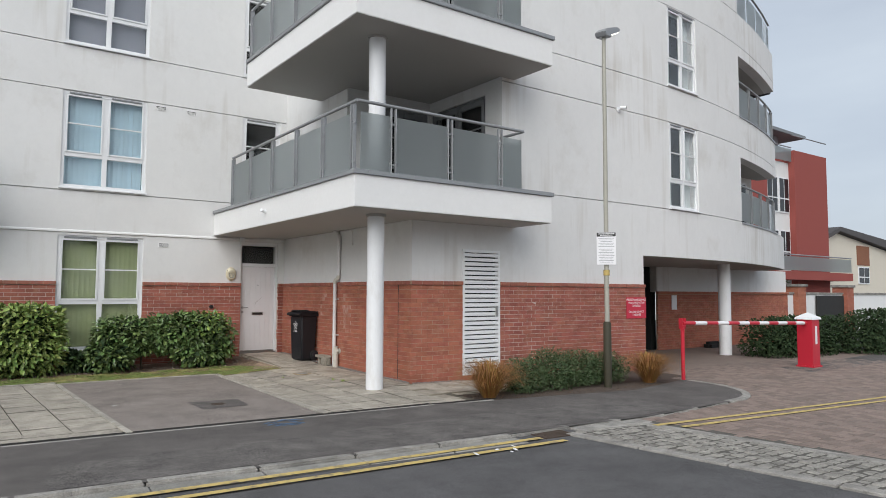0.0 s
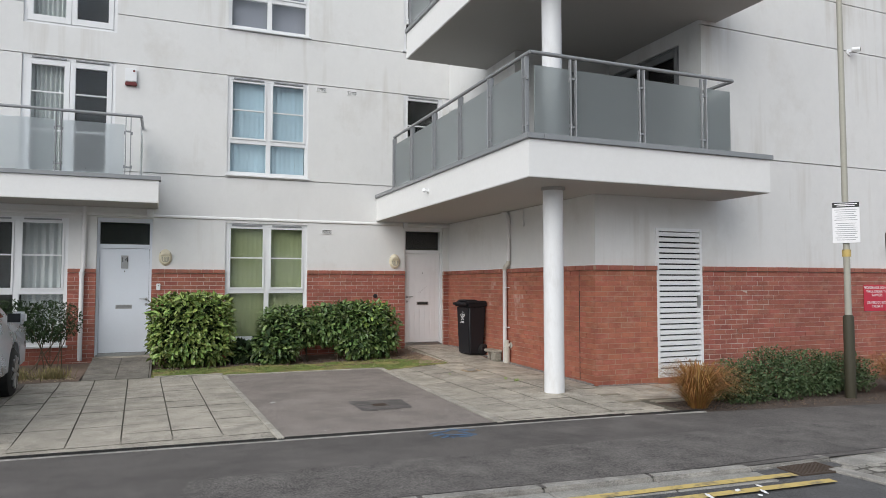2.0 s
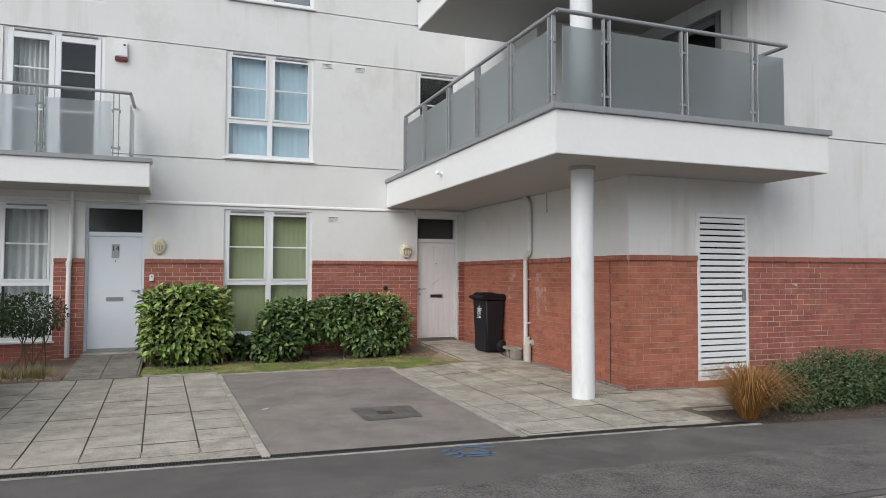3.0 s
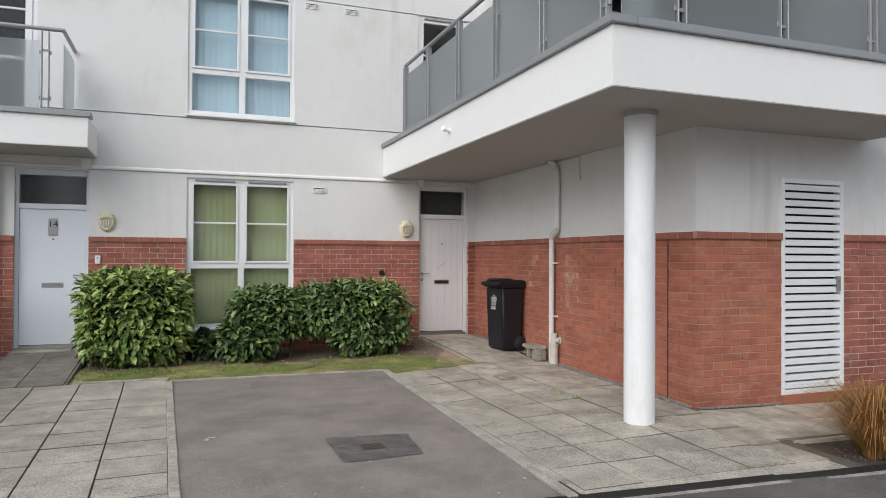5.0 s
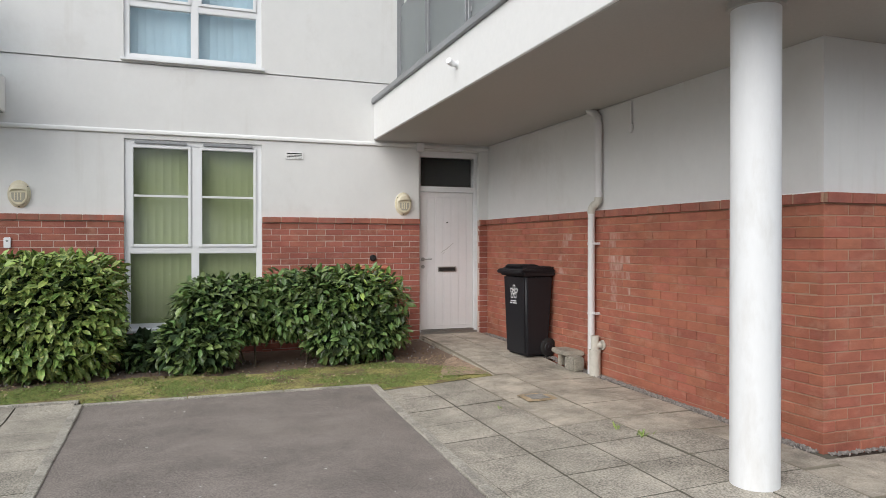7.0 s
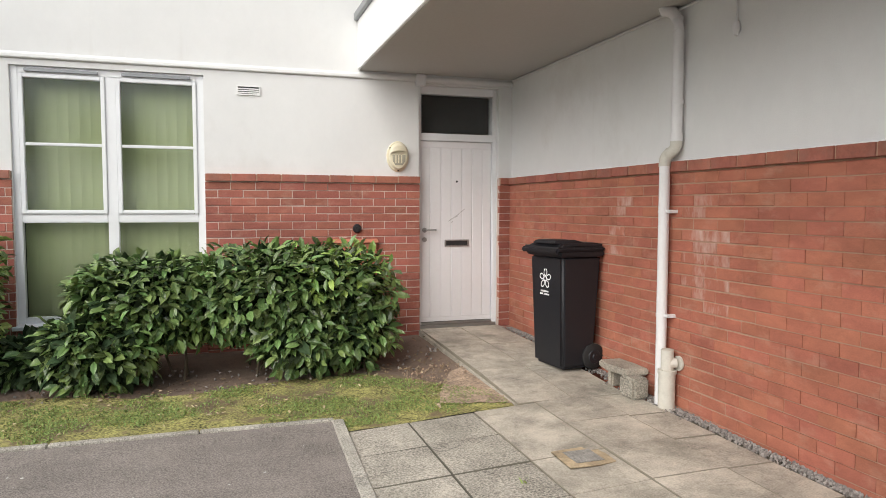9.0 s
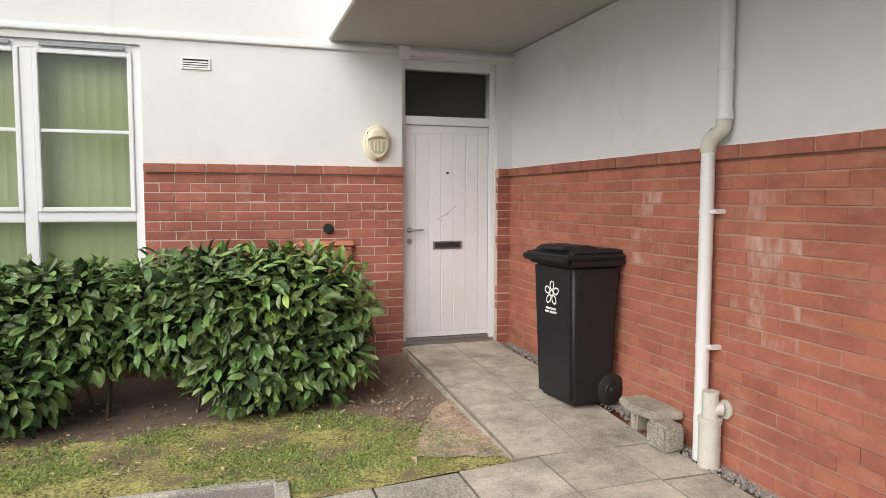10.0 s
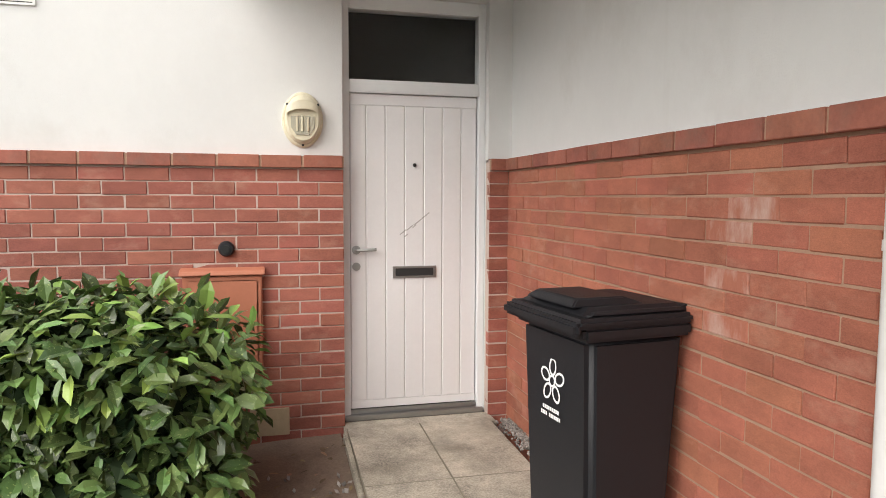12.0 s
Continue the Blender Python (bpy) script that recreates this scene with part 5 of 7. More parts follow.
strip("lawn", steps(0.95, 5.812, 0.07), lambda x: 12.93 if 2.05 < x < 4.6 else (13.06 if x < 2.05 else 12.635), lambda x: 13.85 + 0.1 * math.sin(x * 3.1) + (0.0 if x < 5.2 else -(x - 5.2) * 1.3), garden_z, MOSS, "mossy worn lawn strip with bare earth patches", "lawn", 16)
strip("flower_bed", steps(0.95, 5.813, 0.09), lambda x: 13.1, lambda x: 15.14, lambda x, y: garden_z(x, y) - 0.012, SOIL, "dark bare soil under the hedges", "soil", 24)
strip("bare_earth", steps(5.33, 5.812, 0.04), lambda x: 12.68 + (5.81 - x) * 0.55 + 0.07 * noise.noise((x * 7, 1, 0)), lambda x: 13.75 - 0.95 * (max(0.0, 5.81 - x) / 0.48) ** 1.6 + 0.10 * noise.noise((x * 6, 4, 0)), lambda x, y: garden_z(x, y), material("sandy_earth", (0.37, 0.272, 0.198), 0.95, speck=0.3, speck_scale=50, grime=0.3, grime_scale=7, vary=0.25, scale=6, fine=70, bump=0.9, bump_scale=90), "worn sandy earth beside the path edge", "soil", 10, 0.006)
strip("flower_bed", steps(-2.3, -0.05, 0.15), lambda x: 13.05, lambda x: 15.14, lambda x, y: garden_z(x, y), SOIL, "soil bed with dry leaves before the neighbouring window", "soil", 12)
solid("path_edge", Geo().prism([(13.03, -0.08), (15.0, -0.08), (15.0, level(0.5, 15.0) - 0.003), (13.03, level(0.5, 13.03) - 0.003)], 0.921, 0.952, "x"), SLAB_DARK, "concrete edge of the neighbouring path", "edging", "structure", 0.006)
solid("path_edge", Geo().prism([(12.66, -0.08), (15.0, -0.08), (15.0, level(6, 15.0) - 0.003), (12.7, level(6, 12.7) - 0.003), (12.66, level(6, 12.66) - 0.003)], 5.815, 5.8395, "x"), SLAB_SMOOTH, "raised concrete edge of the door path", "edging", "structure", 0.008)

def scatter(name, n, spots, make, mat, label, category, seed):
    """Many small shapes joined into one loose covering."""
    r, g = random.Random(seed), Geo()
    for _ in range(n):
        make(g, *spots(r), r)
    return solid(name, g, mat, label, category, "stuff")

def blade(g, x, y, z, r, h=0.05, w=0.0035, lean=0.03):
    a, b = r.uniform(0, 6.283), r.uniform(0, 6.283)
    hh = h * r.uniform(0.4, 1.1)
    dx, dy = w * math.cos(a), w * math.sin(a)
    lx, ly = lean * r.random() * math.cos(b), lean * r.random() * math.sin(b)
    g.add([(x - dx, y - dy, z), (x + dx, y + dy, z), (x + lx * 0.4 + dx * 0.7, y + ly * 0.4 + dy * 0.7, z + hh * 0.6), (x + lx * 0.4 - dx * 0.7, y + ly * 0.4 - dy * 0.7, z + hh * 0.6), (x + lx, y + ly, z + hh)], [(0, 1, 2, 3), (3, 2, 4)])

def lawn_spot(r):
    while True:
        x, y = r.uniform(0.97, 5.8), r.uniform(12.7, 14.0)
        if y < (12.95 if 2.05 < x < 4.6 else 13.08 if x < 2.05 else 12.68) or y > 13.9 - max(0, x - 5.0) * 1.1:
            continue
        if noise.noise((x * 2.6, y * 3.2, 1.7)) + 0.4 * noise.noise((x * 8, y * 8, 4)) > r.uniform(-0.25, 0.35):
            return x, y, garden_z(x, y) - 0.004

scatter("grass", 17000, lawn_spot, lambda g, x, y, z, r: blade(g, x, y, z, r, 0.020, 0.0042, 0.030), GRASS, "patchy short green grass with moss and weeds", "grass", 3)
scatter("tussock", 1400, lambda r: (clamp(r.choice((-2.0, -1.5, -0.95, -0.45)) + r.gauss(0, 0.12), -2.25, -0.1), 13.5 + r.gauss(0, 0.12), 0.02), lambda g, x, y, z, r: blade(g, x, y, z, r, 0.19, 0.005, 0.16), DRYGRASS, "low straw-coloured grassy tufts before the neighbouring window", "grass", 4)

def chip(g, x, y, z, r, s=0.012):
    m = pose(x, y, z, r.uniform(0, 360), r.uniform(0, 360), r.uniform(0, 360)) @ Matrix.Diagonal((s * r.uniform(0.6, 1.5), s * r.uniform(0.6, 1.3), s * r.uniform(0.4, 0.9), 1))
    p = [m @ Vector(v) for v in ((1, 0, 0), (-1, 0.2, 0), (0, 1, 0.1), (0.1, -1, 0), (0, 0.1, 1), (0.1, 0, -1))]
    g.add(p, [(0, 2, 4), (2, 1, 4), (1, 3, 4), (3, 0, 4), (2, 0, 5), (1, 2, 5), (3, 1, 5), (0, 3, 5)])

WEEDS = random.Random(12)
for wx, wy, k in ((5.94, 10.36, 20), (5.88, 10.60, 10), (5.36, 11.5, 5)):
    g = Geo()
    for _ in range(k):
        x, y = wx + WEEDS.gauss(0, 0.022), wy + WEEDS.gauss(0, 0.018)
        blade(g, x, y, level(x, y) - 0.002, WEEDS, 0.045, 0.006, 0.05)
    solid("weed", g, GRASS, "small green weed growing in a paving joint", "weed", "stuff")

def gravel_spot(r):
    y = r.uniform(9.7, 15.05)
    x = SX - 0.035 - abs(r.gauss(0, 0.045))
    return x, y, level(x, y) - 0.008 + r.uniform(0, 0.012)
scatter("gravel", 3800, gravel_spot, lambda g, x, y, z, r: chip(g, x, y, z, r, 0.011), STONE, "grey gravel strip along the foot of the brick wall", "gravel", 6)
def gravel2(r):
    x = r.uniform(SX, 7.95)
    return x, RY - 0.04 - abs(r.gauss(0, 0.025)), level(x, 9.6) - 0.01 + r.uniform(0, 0.01)
scatter("gravel", 300, gravel2, lambda g, x, y, z, r: chip(g, x, y, z, r, 0.010), STONE, "thin line of gravel round the brick corner", "gravel", 7)

LT = [(0, 0, 0), (-0.20, 0.32, 0.05), (0.20, 0.32, 0.05), (0, 0.35, -0.03), (-0.20, 0.70, 0.01), (0.20, 0.70, 0.01), (0, 0.7, -0.06), (0, 1, -0.17)]
LF = [(0, 3, 1), (1, 3, 6, 4), (4, 6, 7), (0, 2, 3), (2, 5, 6, 3), (5, 7, 6)]
LTV = [Vector(p) for p in LT]

def leaf_pose(p, out, r, size, droop=0.25, spread=0.75, up=0.8):
    """A leaf at p whose tip points out of the bush."""
    tip = (out + Vector((r.gauss(0, spread), r.gauss(0, spread), r.gauss(0, spread) * 0.7 - droop))).normalized()
    nrm = (out * 0.6 + Vector((r.gauss(0, 0.35), r.gauss(0, 0.35), up + r.gauss(0, 0.3))))
    xa = tip.cross(nrm).normalized()
    za = xa.cross(tip)
    m = Matrix((xa, tip, za)).transposed().to_4x4()
    m.translation = p
    s = size * r.uniform(0.65, 1.2)
    return m @ Matrix.Diagonal((s * r.uniform(0.85, 1.15), s, s, 1))

def litter(g, x, y, z, r, s=0.04):
    m = pose(x, y, z, r.uniform(-25, 25), r.uniform(-25, 25), r.uniform(0, 360)) @ Matrix.Diagonal((s * r.uniform(0.6, 1.2), s * r.uniform(0.6, 1.2), s * 0.6, 1))
    g.add([m @ p for p in LTV], LF)

def bed_litter(r):
    x, y = r.uniform(1.2, 5.7), r.gauss(13.85, 0.16)
    return x, y, garden_z(x, y) + 0.012
scatter("dead_leaves", 480, bed_litter, litter, LITTER_BROWN, "scattered dry and pale fallen leaves under the hedge", "leaf litter", 8)
def lawn_litter(r):
    x, y = r.uniform(1.0, 5.6), r.uniform(13.0, 13.9)
    return x, y, garden_z(x, y) + 0.02
def clover_spot(r):
    x, y, z = lawn_spot(r)
    return x, y, z + 0.010
scatter("lawn_weeds", 5200, clover_spot, lambda g, x, y, z, r: litter(g, x, y, z, r, 0.022), CLOVER, "moss and small flat-leaved weeds in the lawn", "weeds", 14)
def corner_litter(r):
    x, y = r.uniform(5.15, 5.8), r.uniform(13.5, 14.9)
    return x, y, garden_z(x, y) + 0.012
scatter("dead_leaves", 60, corner_litter, lambda g, x, y, z, r: litter(g, x, y, z, r, 0.05), LITTER_BROWN, "curled brown leaves on bare soil by the door", "leaf litter", 15)
scatter("dead_leaves", 150, lawn_litter, litter, LITTER, "a few pale fallen leaves on the lawn", "leaf litter", 9)
scatter("dead_leaves", 420, lambda r: (r.uniform(-2.2, -0.1), r.uniform(13.1, 13.55), 0.032), litter, LITTER, "dry leaves in the bed before the neighbouring window", "leaf litter", 10)
def earth_chip(r):
    x = r.uniform(5.3, 5.86)
    y = r.uniform(12.75 + (5.89 - x) * 1.2, 13.9)
    return x, y, garden_z(x, y) + 0.006
scatter("pebbles", 240, earth_chip, lambda g, x, y, z, r: chip(g, x, y, z, r, 0.009), material("sandy_clod", (0.33, 0.24, 0.165), 0.95, vary=0.2, bump=0.4, island=0.5), "sandy clods and crumbs beside the path", "gravel", 13)
def pebble(r):
    x, y = r.uniform(1.2, 5.8), r.uniform(13.8, 14.6)
    return x, y, garden_z(x, y)
scatter("pebbles", 220, pebble, lambda g, x, y, z, r: chip(g, x, y, z, r, 0.013), STONE, "small stones in the soil under the hedge", "gravel", 12)

def bush(name, blobs, n, size, mat, label, seed, singles=0, single_mat=None, power=4.0, stems=14, droop=0.25, depth=0.28, spread=0.7, inner=0, foot=0.035):
    """A shrub of many folded leaves on an uneven outline, with stems and optional dark shade leaves inside."""
    r = random.Random(seed)
    cx, cy = blobs[0][0], blobs[0][1]
    b = thing(name, label, "hedge" if "hedge" in name else "shrub", at=(cx, cy, foot))
    org = Vector((cx, cy, foot))
    g, tot, solo = Geo(), sum(q[3] * q[4] + q[4] * q[5] + q[3] * q[5] for q in blobs), []
    for x, y, z, rx, ry, rz in blobs:
        k = int(n * (rx * ry + ry * rz + rx * rz) / tot)
        for i in range(k):
            d = Vector((r.gauss(0, 1), r.gauss(0, 1), r.gauss(0, 1))).normalized()
            q = (abs(d.x) ** power + abs(d.y) ** power + abs(d.z) ** power) ** (-1 / power)
            s = q * (1 - (depth if i % 3 else 0.75) * r.random() ** 1.4) * (1 + 0.10 * noise.noise((d.x * 2.2 + x, d.y * 2.2 + y, d.z * 2.2)) + 0.05 * noise.noise((d.x * 6 + x, d.y * 6, d.z * 6)))
            p = Vector((x + d.x * s * rx, y + d.y * s * ry, z + d.z * s * rz))
            if p.z < foot + 0.02 or (droop > 0.15 and p.z < 0.30 and r.random() < 0.5):
                continue
            out = Vector((d.x / rx, d.y / ry, d.z / rz)).normalized()
            m = leaf_pose(p - org, out, r, size, droop, spread)
            if singles and len(solo) < singles and p.x > x and p.z > z and r.random() < 0.35:
                solo.append(m)
            else:
                g.add([m @ v for v in LTV], LF)
    part("leaves", g, mat, b, kind="stuff")
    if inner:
        # dark leaves added inside paint the bush's inner shade and block see-through gaps
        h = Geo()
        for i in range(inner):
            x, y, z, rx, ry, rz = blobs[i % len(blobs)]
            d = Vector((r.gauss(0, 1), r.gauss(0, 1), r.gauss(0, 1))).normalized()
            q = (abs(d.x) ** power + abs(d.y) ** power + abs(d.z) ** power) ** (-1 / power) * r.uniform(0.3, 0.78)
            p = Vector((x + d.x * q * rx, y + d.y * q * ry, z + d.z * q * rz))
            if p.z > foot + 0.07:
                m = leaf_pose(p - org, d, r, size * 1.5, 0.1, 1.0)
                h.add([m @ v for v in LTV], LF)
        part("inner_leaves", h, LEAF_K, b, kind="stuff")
    if solo:
        me = Geo()
        me.add(LTV, LF)
        me = me.mesh("leaf")
        me.materials.append(single_mat or mat)
        for m in solo:
            part("leaf", me, mat, b, m=m)
    for i in range(stems):
        x, y, z, rx, ry, rz = blobs[i % len(blobs)]
        a, c = Vector((x + r.uniform(-0.6, 0.6) * rx, y + r.uniform(-0.4, 0.4) * ry, foot - 0.03)) - org + Vector((0, 0, 0.01)), Vector((x + r.uniform(-0.8, 0.8) * rx, y + r.uniform(-0.7, 0.7) * ry, z + rz * r.uniform(0.2, 0.75))) - org
        mid = (a + c) / 2 + Vector((r.gauss(0, 0.05), r.gauss(0, 0.05), 0))
        part("stem", Geo().tube([a, mid, c], [0.011, 0.008, 0.004], 6), TWIG, b)
    return b

bush("hedge", [(4.50, 14.32, 0.72, 0.84, 0.48, 0.37), (3.32, 14.36, 0.67, 0.54, 0.44, 0.34), (3.02, 14.12, 0.34, 0.38, 0.34, 0.26), (4.72, 14.10, 0.38, 0.56, 0.32, 0.27), (2.55, 14.45, 0.22, 0.30, 0.30, 0.14)], 11500, 0.118, LEAF, "glossy dark green laurel hedge, ragged and thin at the foot", 21, 280, LEAF_O, 3.8, 34, 0.55, 0.46, 1.0, 3600)
bush("hedge", [(1.58, 14.28, 0.675, 0.65, 0.55, 0.585)], 5600, 0.120, LEAF_V, "clipped spotted laurel hedge with yellow-green leaves", 22, 200, LEAF_V, 5.5, 14, 0.35, 0.28, 0.85, 1700)
bush("shrub", [(-1.30, 14.3, 0.88, 0.60, 0.42, 0.33), (-0.62, 14.32, 0.86, 0.46, 0.38, 0.33), (-1.9, 14.35, 0.8, 0.4, 0.36, 0.36)], 6800, 0.055, LEAF_K, "loose dark green shrub with bare stems before a window", 23, 0, None, 2.4, 26, 0.1, 0.5)
bush("shrub", [(8.2, 8.42, 0.14, 0.45, 0.36, 0.34), (8.95, 8.5, 0.20, 0.52, 0.42, 0.40), (9.75, 8.6, 0.16, 0.5, 0.42, 0.36), (10.5, 8.65, 0.14, 0.5, 0.40, 0.32)], 17000, 0.042, LEAF_N, "low bushy green shrubs in the bed by the brick wall", 24, 0, None, 2.2, 40, 0.0, 0.55, 0.9, 2400, -0.09)
def sedge(x, y, n, h, seed):
    r, g = random.Random(seed), Geo()
    for _ in range(n):
        a, q = r.uniform(0, 6.283), abs(r.gauss(0, 0.055))
        l, hh = r.uniform(0.05, 1.0) ** 1.3 * 0.76 * h / 0.5, h * r.uniform(0.45, 1.15)
        p0 = Vector((q * math.cos(a), q * math.sin(a), 0))
        d = Vector((math.cos(a), math.sin(a), 0))
        s = Vector((-d.y, d.x, 0)) * 0.0026
        pts = [p0, p0 + d * l * 0.3 + Vector((0, 0, hh * 0.62)), p0 + d * l * 0.65 + Vector((0, 0, hh * 0.9)), p0 + d * l + Vector((0, 0, hh * 0.85 * r.uniform(0.6, 1)))]
        g.add([pts[0] - s, pts[0] + s, pts[1] - s, pts[1] + s, pts[2] - s * 0.7, pts[2] + s * 0.7, pts[3]], [(0, 1, 3, 2), (2, 3, 5, 4), (4, 5, 6)])
    t = thing("sedge_clump", "arching bronze sedge grass clump in the bed", "ornamental grass", at=(x, y, level(x, y) - 0.02), group="sedge clumps")
    part("foliage", g, SEDGE, t, kind="stuff")
sedge(7.26, 8.12, 1700, 0.54, 31)
sedge(11.35, 8.30, 1600, 0.56, 32)
scatter("bark_chips", 700, lambda r: (r.uniform(6.6, 12.0), r.uniform(7.85, 8.6), fall(9) + 0.0), lambda g, x, y, z, r: chip(g, x, y, level(x, 8.2) - 0.025, r, 0.011), BARK, "bark chips and pebbles over the planting bed", "bark", 33)
bededge = Geo().box(6.72, 9.2, 8.535, 8.60, -0.15, -0.02)
solid("bed_edge", bededge, SLAB_SMOOTH, "low concrete edge of the planting bed", "edging", "structure", 0.006)

# ---- wheelie bin ----
bn = thing("wheelie_bin", "black plastic wheelie bin with closed lid and white print", "bin", at=(6.63, 13.42, level(6.6, 13.45)), turn=7)
def frustum(z0, z1, a, b):
    """Box whose plan goes from a to b; plans are (x0, x1, y0, y1)."""
    vs = [(x, y, z) for z, (x0, x1, y0, y1) in ((z0, a), (z1, b)) for x, y in ((x0, y0), (x1, y0), (x1, y1), (x0, y1))]
    return Geo().add(vs, [(3, 2, 1, 0), (4, 5, 6, 7)] + [(i, (i + 1) % 4, 4 + (i + 1) % 4, 4 + i) for i in range(4)])
part("body", frustum(0.012, 0.93, (-0.195, 0.115, -0.21, 0.21), (-0.225, 0.165, -0.235, 0.235)), BLACKP, bn, "", 0.03, 3, True)
part("rim", frustum(0.915, 0.965, (-0.25, 0.18, -0.25, 0.25), (-0.25, 0.18, -0.25, 0.25)), BLACKP, bn, "", 0.012, 2, True)
ld = part("lid", frustum(0.962, 0.995, (-0.285, 0.18, -0.262, 0.262), (-0.275, 0.18, -0.255, 0.255)), BLACKP, bn, "ribbed closed lid", 0.012, 2, True)
part("lid_crown", frustum(0.99, 1.022, (-0.255, 0.18, -0.24, 0.24), (-0.20, 0.17, -0.205, 0.205)), BLACKP, ld, "", 0.02, 2, True)
part("lid_grip", frustum(1.018, 1.046, (-0.25, 0.05, -0.165, 0.165), (-0.215, -0.03, -0.14, 0.14)), BLACKP, ld, "", 0.006, 2, True)
part("lid_lip", Geo().box(-0.295, -0.265, -0.262, 0.262, 0.94, 0.985), BLACKP, ld, "", 0.012, 2, True)
part("handle", Geo().tube([(0.16, -0.2, 0.99), (0.19, -0.2, 1.0), (0.19, 0.2, 1.0), (0.16, 0.2, 0.99)], 0.016, 12), BLACKP, bn, smooth=True)
part("axle", Geo().cyl((0.10, -0.235, 0.105), (0.10, 0.235, 0.105), 0.012), STEEL, bn, smooth=True)
for s in (-1, 1):
    w = part("wheel", Geo().tube([(0.10, s * 0.185, 0.105), (0.10, s * 0.19, 0.105), (0.10, s * 0.228, 0.105), (0.10, s * 0.236, 0.105)], [0.093, 0.104, 0.104, 0.093], 32), RUBBER, bn, "black rubber wheel", smooth=True)
    part("hub", Geo().tube([(0.10, s * 0.234, 0.105), (0.10, s * 0.243, 0.105)], [0.06, 0.052], 28), BLACKP, w, smooth=True)
    part("hub_cap", Geo().tube([(0.10, s * 0.243, 0.105), (0.10, s * 0.25, 0.105)], [0.024, 0.018], 20), BLACKP, w, smooth=True)
# five-petalled mark and two lines of print on the front face
lean = math.degrees(math.atan2(0.03, 0.918))
fm = pose(-0.2185, 0, 0.685, 90 - 0, 0, -90) @ pose(0, 0, 0.0, -lean, 0, 0) @ pose(0.0, 0.045, 0.0066) @ Matrix.Diagonal((1.15, 1.15, 1, 1))
for k in range(5):
    a = radians(90 + 72 * k)
    c, d = (0.033 * math.cos(a), 0.033 * math.sin(a)), (math.cos(a), math.sin(a))
    o, inn = [], []
    for q in range(14):
        t = 2 * math.pi * q / 14
        for lst, rr, ww in ((o, 0.030, 0.022), (inn, 0.0215, 0.0145)):
            u, v = rr * math.cos(t), ww * math.sin(t)
            lst.append((c[0] * 1.35 + u * d[0] - v * d[1], c[1] * 1.35 + u * d[1] + v * d[0], 0.0))
    g = Geo().add(o + inn, [(q, (q + 1) % 14, 14 + (q + 1) % 14, 14 + q) for q in range(14)])
    part("petal_mark", g, WHITE_MARK, bn, m=fm)
g = Geo()
for lst_r in ((0.019, 0.0125),):
    o = [(lst_r[0] * math.cos(2 * math.pi * q / 16), lst_r[0] * math.sin(2 * math.pi * q / 16), 0.0005) for q in range(16)]
    i2 = [(lst_r[1] * math.cos(2 * math.pi * q / 16), lst_r[1] * math.sin(2 * math.pi * q / 16), 0.0005) for q in range(16)]
    g.add(o + i2, [(q, (q + 1) % 16, 16 + (q + 1) % 16, 16 + q) for q in range(16)])
part("petal_mark", g, WHITE_MARK, bn, m=fm)
g = Geo()
for row, (w0, parts_) in enumerate(((0.05, 9), (0.06, 12))):
    for k in range(parts_):
        if not (row == 1 and k == 4):
            x = -w0 + 2 * w0 * k / parts_
            g.box(x, x + 2 * w0 / parts_ * 0.75, -0.095 - row * 0.020, -0.083 - row * 0.020, -0.0004, 0.0004)
part("print", g, WHITE_MARK, bn, "two lines of small white print", m=fm)

# ---- pipes on the side wall ----
PX, PY = SX - 0.088, 12.36
rp = thing("rain_pipe", "white plastic rainwater pipe with a swan neck on the brick wall", "pipe", at=(PX, PY, level(PX, PY)))
part("lower_pipe", Geo().tube([(0, 0, 0.0), (0, 0, 1.645)], 0.036, 24), PIPE, rp, smooth=True)
def swan(u, z):
    return (0.46 * u, -0.89 * u, z)
def bent(name, pts, r, mat, label=""):
    """A bent pipe fitting in the upright plane of the swan neck."""
    g, n, k, vs = Geo(), 24, len(pts), []
    side = Vector((0.89, 0.46, 0))
    for q, (u, z) in enumerate(pts):
        a, b = Vector(swan(*pts[max(q - 1, 0)])), Vector(swan(*pts[min(q + 1, k - 1)]))
        d = (b - a).normalized()
        w = d.cross(side)
        c = Vector(swan(u, z))
        vs += [c + r * (math.cos(6.28319 * t / n) * side + math.sin(6.28319 * t / n) * w) for t in range(n)]
    g.add(vs, [(q * n + t, q * n + (t + 1) % n, (q + 1) * n + (t + 1) % n, (q + 1) * n + t) for q in range(k - 1) for t in range(n)] + [tuple(range(n - 1, -1, -1)), tuple((k - 1) * n + t for t in range(n))])
    return part(name, g, mat, rp, label, smooth=True)
bent("elbow", [(0, 1.635), (0, 1.65), (0.001, 1.668), (0.006, 1.687), (0.014, 1.702), (0.025, 1.714), (0.038, 1.723)], 0.0405, PIPE_OLD, "weathered lower bend")
bent("elbow_collar", [(0.030, 1.718), (0.041, 1.7255)], 0.0425, PIPE_OLD)
bent("elbow", [(0.034, 1.721), (0.046, 1.729), (0.058, 1.738), (0.068, 1.750), (0.075, 1.766), (0.0785, 1.785), (0.0787, 1.81)], 0.039, PIPE_OLD, "weathered upper bend")
bent("elbow_collar", [(0.0787, 1.80), (0.0787, 1.848)], 0.0425, PIPE)
part("upper_pipe", Geo().tube([(0.036, -0.07, 1.80), (0.036, -0.07, 2.55)], 0.037, 24), PIPE, rp, smooth=True)
part("socket", Geo().tube([(0.036, -0.07, 2.045), (0.036, -0.07, 2.075)], 0.0405, 24), PIPE, rp, smooth=True)
